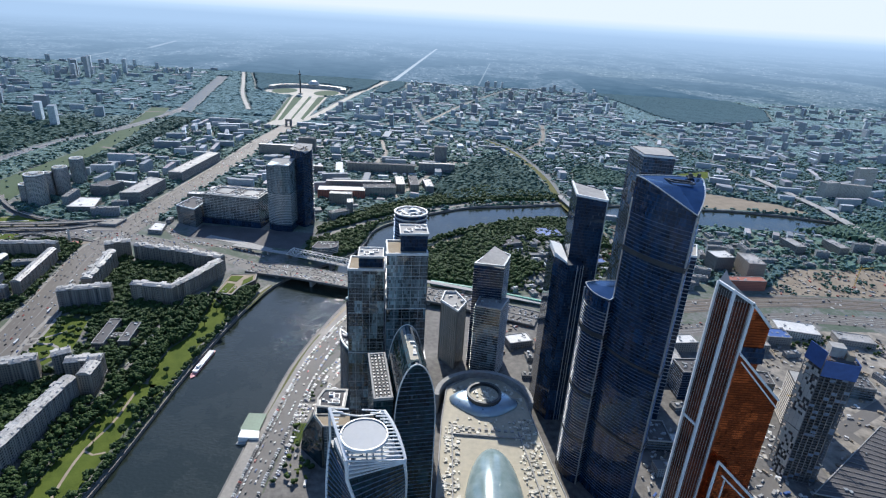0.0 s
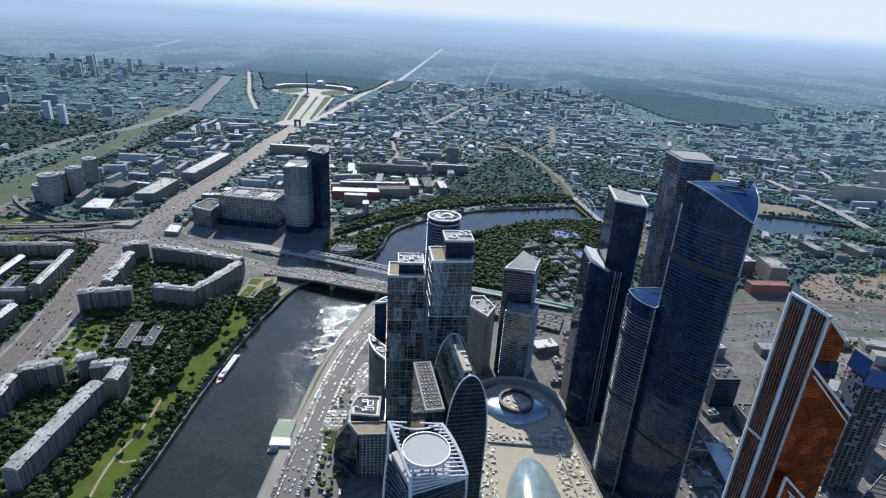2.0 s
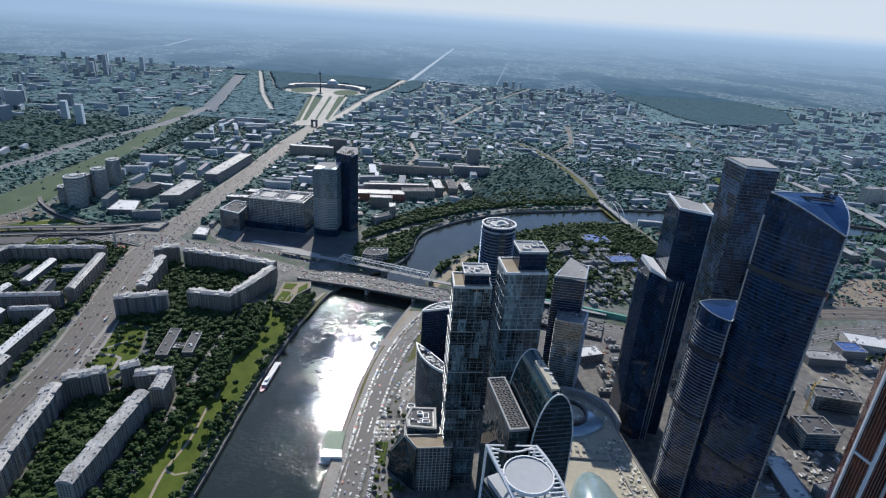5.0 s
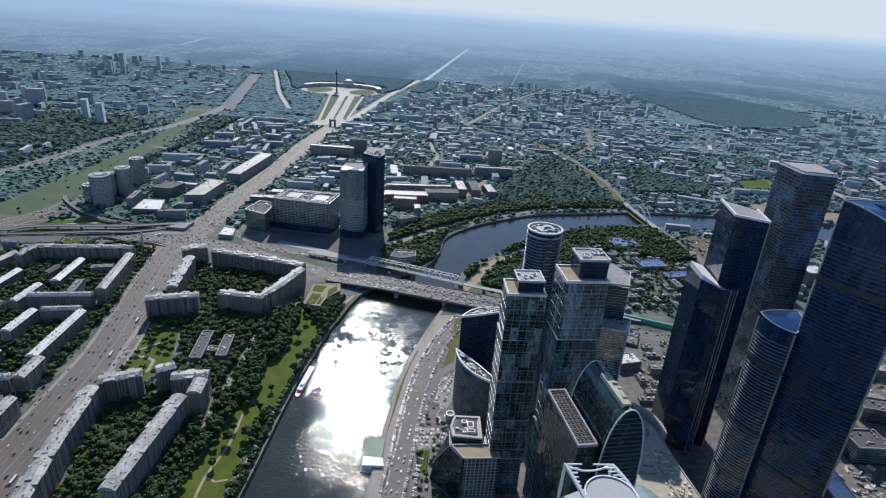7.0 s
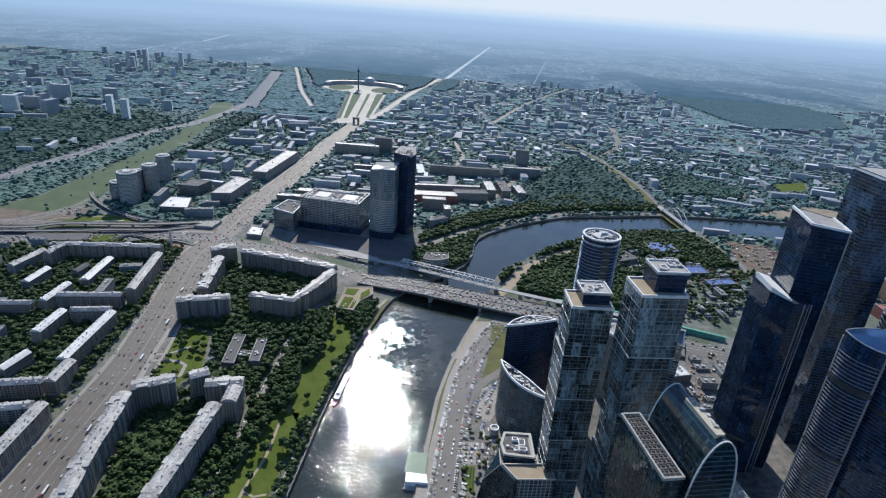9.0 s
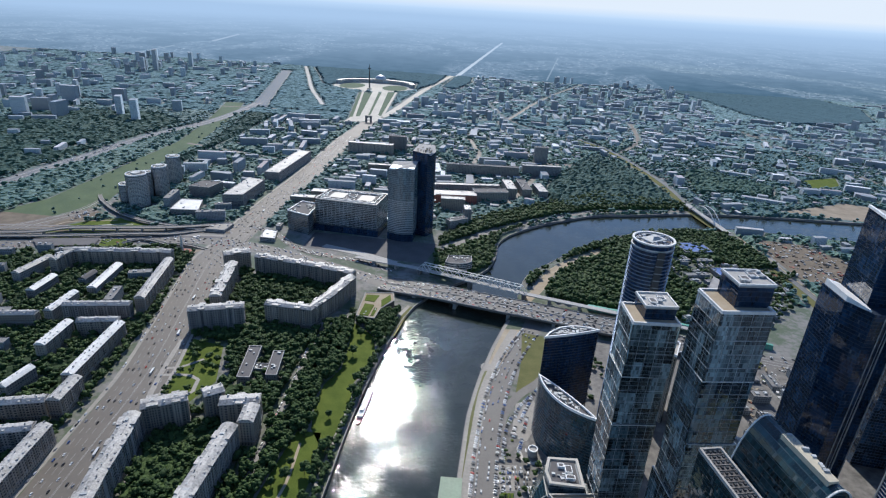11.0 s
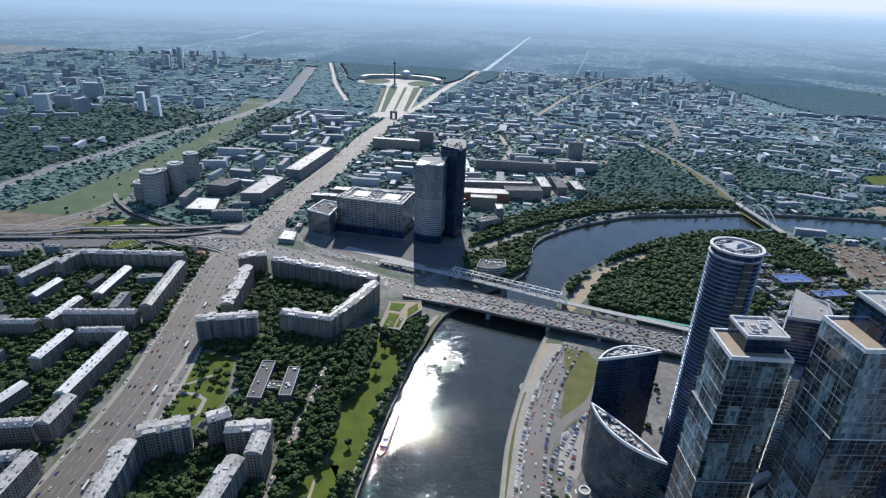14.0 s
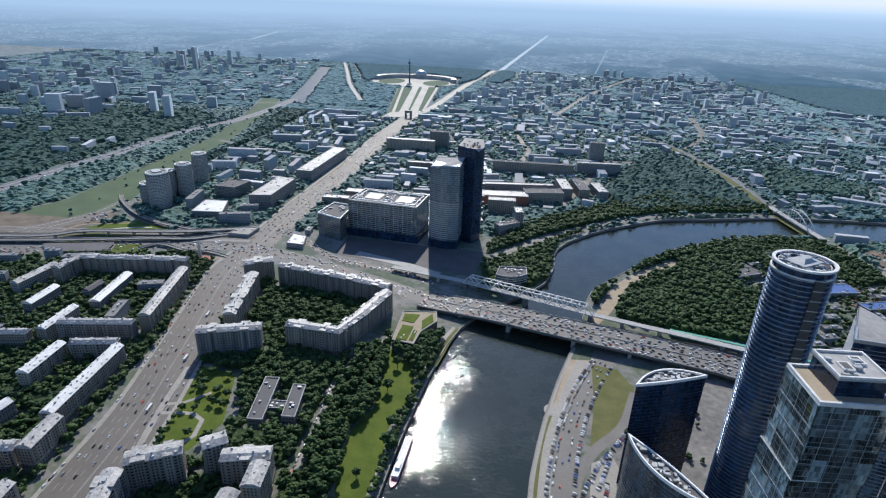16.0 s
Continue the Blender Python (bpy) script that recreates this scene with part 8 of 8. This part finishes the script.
canopy(WEST_WOOD, 7, 8, 3.6, 70, "tree_belt", "dense green woodland beside the railway", "wood_foliage")
canopy(WOODS[0], 4.5, 6.5, 1.6, 36, "tree", "dense foliage of a riverside wood", "wood_foliage", anywhere=True, off=(_sand,))
canopy(WOODS[1], 4.5, 6.0, 1.6, 37, "tree", "dense foliage along the far bank", "wood_foliage", anywhere=True, off=(_road,))
canopy([(-640, 330), (-470, 330), (-470, 1000), (-700, 1040)], 4.0, 5.5, 1.4, 38, "tree", "dense foliage between the houses", "court_foliage", off=(SQUARE,))
canopy([(-1300, 400), (-660, 400), (-770, 1110), (-1300, 960)], 4.5, 5.0, 1.5, 39, "tree", "dense foliage between the houses", "court_foliage")
canopy(PARK, 4.0, 5.0, 1.4, 30, "tree", "dense foliage of the park's tree belts", "park_foliage")
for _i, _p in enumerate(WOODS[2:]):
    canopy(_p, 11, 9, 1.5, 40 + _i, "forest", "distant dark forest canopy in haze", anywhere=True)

# ---- traffic ----
CAR_COL = [("white", (0.62, 0.62, 0.60)), ("black", (0.02, 0.02, 0.022)), ("grey", (0.22, 0.23, 0.24)), ("silver", (0.50, 0.51, 0.52)), ("red", (0.38, 0.04, 0.03)), ("blue", (0.04, 0.09, 0.25))]
for _n_, _c_ in CAR_COL:
    M["car_" + _n_] = plain("car_paint_" + _n_, _c_, 0.4, 1.0, 0.05)
M["tyre"] = plain("tyre_rubber", (0.02, 0.02, 0.02), 0.85, 0.3, 0.2)


def car_kind(col):
    t = tagged(new("car"), col + " passenger car on grey asphalt", "car", "cars on the roads")
    prof = [(-2.25, 0.35), (2.2, 0.35), (2.3, 0.75), (1.3, 0.95), (-2.1, 1.0), (-2.3, 0.8)]
    m = Mesh()
    m.v = [(x, -0.9, z) for x, z in prof] + [(x, 0.9, z) for x, z in prof]
    n = len(prof)
    m.f = [tuple(range(n)), tuple(range(2 * n - 1, n - 1, -1))] + [((k + 1) % n, k, k + n, (k + 1) % n + n) for k in range(n)]
    part("body", m, M["car_" + col], t)
    part("glazing", Mesh().loft([[(-1.9, -0.8, 0.98), (1.1, -0.8, 0.95), (1.1, 0.8, 0.95), (-1.9, 0.8, 0.98)], [(-1.3, -0.66, 1.45), (0.35, -0.66, 1.45), (0.35, 0.66, 1.45), (-1.3, 0.66, 1.45)]]), M["pane"], t)
    part("cabin_roof", Mesh().prism([(-1.3, -0.66), (0.35, -0.66), (0.35, 0.66), (-1.3, 0.66)], 1.44, 1.5), M["car_" + col], t)
    for x in (-1.45, 1.4):
        for y in (-0.88, 0.88):
            w = Mesh()
            w.v = [(x + 0.33 * math.cos(a), y + s * 0.1, 0.33 + 0.33 * math.sin(a)) for s in (-1, 1) for a in [i * math.tau / 8 for i in range(8)]]
            w.f = [(i, (i + 1) % 8, 8 + (i + 1) % 8, 8 + i) for i in range(8)] + [tuple(range(7, -1, -1)), tuple(range(8, 16))]
            part("wheel", w, M["tyre"], t)
    return t


def on_line(line, s):
    """The place and heading at s metres along a line."""
    for a, b in zip(line, line[1:]):
        a, b = Vector(a), Vector(b)
        L = (b - a).length
        if s <= L:
            p = a.lerp(b, s / L)
            return p, math.atan2((b - a).y, (b - a).x)
        s -= L
    return None, 0


def lane(pts, off, gap, seed, keep, z, heading=0.0, jit=3.0):
    """Places for cars in one lane."""
    r, line, out = random.Random(seed), curve(pts, 15), []
    s = r.uniform(0, gap)
    while True:
        p, a = on_line(line, s)
        if p is None:
            return out
        if r.random() < keep:
            q = p.to_2d() + Vector((-math.sin(a), math.cos(a))) * (off + r.uniform(-0.4, 0.4))
            zz = p.z if len(p) == 3 else z
            out.append((q.x, q.y, zz, a + heading, r.choices(range(6), (2.8, 4, 2.6, 2, 0.5, 0.6))[0]))
        s += gap + r.uniform(0, jit)


AV = AVENUE[:13]
CARS = []
for _i, _o in enumerate((-27, -20.5, -13.5, -6, 6, 13.5, 20.5, 27)):
    CARS += lane(AV, _o, 13, 40 + _i, 0.6, 0.12, 0 if _o < 0 else math.pi, 14)
for _i, _o in enumerate((-35.5, 34.5)):
    CARS += lane(AV[:9], _o, 6, 50 + _i, 0.5, 0.18, 0, 5)
BR = [(-404, 1018, 3.1), (-360, 1004, 7.1), (-300, 990, 10.6), (-200, 966, 11.6), (-100, 946, 11.1), (0, 926, 9.1), (60, 908, 7.1), (150, 880, 4.1)]
for _i, _o in enumerate((-22, -17.5, -13, -8.5, -4, 4, 8.5, 13, 17.5, 22)):
    CARS += lane(BR, _o, 8, 60 + _i, 0.72, 0, 0 if _o < 0 else math.pi, 5)
EMB = [(-206, 300), (-210, 470), (-208, 560), (-206, 640), (-199, 720), (-186, 790), (-168, 850), (-146, 905)]
for _i, (_o, _g, _k, _hd) in enumerate(((13.5, 3.0, 0.9, 1.1), (8.5, 5.6, 0.8, 0), (-4, 7.5, 0.55, 0), (-12.5, 3.2, 0.8, 1.2), (2, 16, 0.5, 0))):
    CARS += lane(EMB, _o, _g, 80 + _i, _k, 0.12, _hd, 0.6)
CARS += lane([(-128, 770), (-150, 735), (-176, 690), (-184, 640), (-184, 560), (-184, 470)], -3, 3.0, 91, 0.7, 0.15, 1.3, 0.8)
CARS += lane([(-120, 780), (-140, 745), (-160, 715), (-166, 690)], -8, 2.9, 92, 0.8, 0.15, 1.3, 0.5)
CARS += lane([(-158, 700), (-165, 660), (-172, 620)], 0, 2.9, 93, 0.8, 0.15, 1.3, 0.5)
for _i, _o in enumerate((-13, -8, -3.5, 3.5, 8, 13)):
    CARS += lane(RING, _o, 9, 100 + _i, 0.55, 0.18, 0, 8)
for _i, _o in enumerate((-5, 0, 5)):
    CARS += lane([(-748, 1235), (-700, 1215), (-662, 1190), (-620, 1150), (-570, 1124), (-475, 1108), (-400, 1075)], _o, 7.5, 110 + _i, 0.75, 0.22, 0, 4)
for _i, _o in enumerate((-20, -14, -8, 8, 14, 20)):
    CARS += lane([(150, 900), (320, 870), (470, 900), (640, 960), (900, 960), (1400, 940)], _o, 10, 120 + _i, 0.5, 0.2, 0, 10)
CARS += lane([(-444, 420), (-455, 560), (-459, 640), (-463, 720), (-468, 790)], 2.6, 6.2, 130, 0.6, 0.12, 0, 2)
CARS += lane([(-610, 330), (-585, 445)], 0, 8, 131, 0.4, 0.12, 0, 4)
for _i in range(5):
    CARS += lane([(-194, 580 + _i * 7), (-180, 581.5 + _i * 7), (-158, 584 + _i * 7)], 0, 2.9, 140 + _i, 0.72, 0.16, 1.57, 0.4)
CARS += lane([(-176, 655), (-174, 675), (-165, 696), (-151, 738)], 0, 2.8, 150, 0.85, 0.16, 1.4, 0.4)
CARS += lane([(-185, 480), (-187, 530)], 0, 2.9, 151, 0.8, 0.16, 1.4, 0.4)
random.Random(4).shuffle(CARS)
CARS.sort(key=lambda c: (c[0] + 150) ** 2 + (c[1] - 250) ** 2)
_first = {}
for _x, _y, _z, _a, _c in CARS[:260]:
    _mm = Matrix.Translation((_x, _y, _z)) @ Matrix.Rotation(_a, 4, "Z")
    if _c not in _first:
        _first[_c] = car_kind(CAR_COL[_c][0])
        _first[_c].matrix_basis = _mm
    else:
        copy_thing(_first[_c], _mm)
for _c, (_name, _) in enumerate(CAR_COL):
    _b, _g = Mesh(), Mesh()
    for _x, _y, _z, _a, _k in CARS[260:]:
        if _k == _c:
            _ca, _sa = math.cos(_a), math.sin(_a)
            tr = lambda u, v, w: (_x + u * _ca - v * _sa, _y + u * _sa + v * _ca, _z + w)
            _b.loft([[tr(-2.25, -0.9, 0.2), tr(2.25, -0.9, 0.2), tr(2.25, 0.9, 0.2), tr(-2.25, 0.9, 0.2)], [tr(-2.2, -0.88, 0.95), tr(2.1, -0.88, 0.85), tr(2.1, 0.88, 0.85), tr(-2.2, 0.88, 0.95)]])
            _b.loft([[tr(-1.9, -0.8, 0.96), tr(1.1, -0.8, 0.9), tr(1.1, 0.8, 0.9), tr(-1.9, 0.8, 0.96)], [tr(-1.3, -0.66, 1.48), tr(0.35, -0.66, 1.48), tr(0.35, 0.66, 1.48), tr(-1.3, 0.66, 1.48)]])
    tagged(part("distant_cars", _b, M["car_" + _name]), _name + " cars further off in the traffic", "cars", kind="stuff")


# ---- buses, lorries and site clutter ----
def bus(x, y, z, a, col, L=12.0):
    t = tagged(new("bus"), col + " city bus in the avenue traffic", "bus", "buses")
    part("body", Mesh().prism([(-L / 2, -1.25), (L / 2, -1.25), (L / 2, 1.25), (-L / 2, 1.25)], 0.4, 3.0), M["car_" + col], t)
    w = Mesh()
    for k in range(int(L / 1.6) - 1):
        for s in (-1, 1):
            u = -L / 2 + 0.8 + k * 1.6
            w.face(*[(u, s * 1.27, 1.4), (u + 1.3, s * 1.27, 1.4), (u + 1.3, s * 1.27, 2.5), (u, s * 1.27, 2.5)][::s])
    part("side_window", w, M["pane"], t, "", "stuff")
    for u in (-L / 2 + 2.4, L / 2 - 2.4):
        for v in (-1.15, 1.15):
            part("wheel", Mesh().box(u, v, 0.0, 1.0, 0.3, 0.9), M["tyre"], t)
    t.matrix_basis = Matrix.Translation((x, y, z)) @ Matrix.Rotation(a, 4, "Z")


for _x, _y, _c in ((-652, 705, "white"), (-700, 905, "white"), (-628, 560, "silver"), (-668, 800, "white"), (-755, 1330, "white"), (-612, 470, "white")):
    bus(_x, _y, 0.12, radians(100), _c)


def clutter(name, poly, n, seed, label, mats=("dirt", "concrete", "tin_white", "red", "blue_roof")):
    """Cabins, stacks and heaps scattered over a building site."""
    r = random.Random(seed)
    xs, ys = [p[0] for p in poly], [p[1] for p in poly]
    ms = {k: Mesh() for k in mats}
    while n > 0:
        x, y = r.uniform(min(xs), max(xs)), r.uniform(min(ys), max(ys))
        if in_poly(poly, x, y):
            k = r.choices(mats, [3, 3, 2] + [0.7] * (len(mats) - 3))[0]
            ms[k].box(x, y, 0, r.uniform(1.5, 9), r.uniform(1.2, 4), r.uniform(0.5, 3.5), r.uniform(0, 180))
        n -= 1
    for k, m in ms.items():
        if m.v:
            tagged(part(name, m, M[k]), label, "site clutter", kind="stuff")


clutter("site_clutter", [(640, 1060), (757, 1200), (1000, 1230), (1400, 1260), (1400, 1075), (900, 1075)], 950, 1, "cabins, heaps and stacks on a building site", ("dirt", "concrete", "granite", "sand", "earth_rail", "red"))
clutter("site_clutter", [(70, 770), (130, 740), (170, 800), (110, 900)], 110, 2, "orange-brown rubble and stacks on a building site", ("red", "sand", "dirt", "concrete"))
clutter("site_clutter", [(235, 380), (400, 380), (470, 560), (440, 640), (300, 620), (230, 560)], 700, 3, "cabins and stacks between the towers", ("concrete", "stone_pale", "tin_white", "dirt", "blue_roof"))
clutter("site_clutter", [(392, 1330), (400, 1425), (493, 1415), (560, 1330), (470, 1185), (404, 1200)], 300, 4, "sheds and stacks by the railway", ("earth_rail", "concrete", "granite", "red", "tin_white"))
clutter("site_clutter", [(190, 1240), (300, 1340), (350, 1330), (362, 1180), (300, 1120)], 320, 14, "sheds and stacks between blue warehouses", ("earth_rail", "red", "concrete", "tin_white", "sand"))
clutter("rail_wagons", [(300, 915), (470, 965), (660, 1010), (900, 1015), (1500, 1000), (1500, 1040), (660, 1050), (300, 955)], 170, 5, "wagons and sheds in the railway yard", ("tin_white", "concrete", "granite", "red"))
clutter("junction_clutter", [(-1100, 1050), (-800, 1130), (-800, 1160), (-1100, 1100)], 40, 6, "low sheds by the junction", ("concrete", "tin_white", "granite"))
clutter("rail_sheds", [(-1182, 1212), (-1138, 1239), (-1070, 1194), (-1106, 1170)], 40, 17, "low sheds and wagons in the railway yard", ("granite", "concrete", "tin_white"))
clutter("rail_sheds", [(-1475, 1300), (-1430, 1300), (-1408, 1800), (-1360, 2160), (-1395, 2160), (-1446, 1800)], 170, 7, "long sheds and wagons along the railway", ("tin_white", "concrete", "granite"))
clutter("site_clutter", [(475, 340), (470, 820), (700, 900), (980, 900), (980, 620), (750, 340)], 1500, 8, "cabins, pipes and stacks on the building site", ("concrete", "dirt", "granite", "sand", "tin_white", "felt"))
clutter("site_clutter", [(170, 720), (230, 700), (330, 780), (360, 850), (250, 868), (180, 890)], 420, 19, "cabins, stacks and planted beds behind the towers", ("concrete", "granite", "tin_white", "grass", "drygrass", "sand"))
clutter("yard_clutter", [(-190, 470), (-150, 470), (-150, 600), (-165, 690), (-190, 640)], 60, 9, "low kiosks and planters on the forecourt", ("concrete", "grass", "tin_white"))


def tower_crane(x, y, h, reach, turn):
    t = thing("tower_crane", "yellow lattice tower crane on the building site", "crane")
    m = Mesh()
    for a, b in ((-0.9, -0.9), (0.9, -0.9), (0.9, 0.9), (-0.9, 0.9)):
        m.beam((x + a, y + b, 0), (x + a, y + b, h), 0.3)
    for k in range(int(h / 4)):
        m.beam((x - 0.9, y - 0.9, k * 4), (x + 0.9, y - 0.9, k * 4 + 4), 0.2)
        m.beam((x + 0.9, y + 0.9, k * 4), (x - 0.9, y + 0.9, k * 4 + 4), 0.2)
    part("mast", m, M["crane"], t)
    c, s = math.cos(radians(turn)), math.sin(radians(turn))
    j = Mesh()
    j.beam((x - 12 * c, y - 12 * s, h), (x + reach * c, y + reach * s, h), 0.8)
    j.beam((x, y, h + 7), (x + reach * 0.7 * c, y + reach * 0.7 * s, h + 0.4), 0.25).beam((x, y, h + 7), (x - 12 * c, y - 12 * s, h + 0.4), 0.25).beam((x, y, h), (x, y, h + 7), 0.8)
    part("jib", j, M["crane"], t)
    part("counterweight", Mesh().box(x - 11 * c, y - 11 * s, h - 2.4, 3, 2.4, 2.4, turn), M["concrete"], t)


M["crane"] = plain("yellow_crane_paint", (0.50, 0.33, 0.05), 0.5, 1.0, 0.15)
tower_crane(402, 706, 42, 34, 40)
tower_crane(470, 600, 60, 40, 140)
tower_crane(860, 1130, 40, 40, 20)
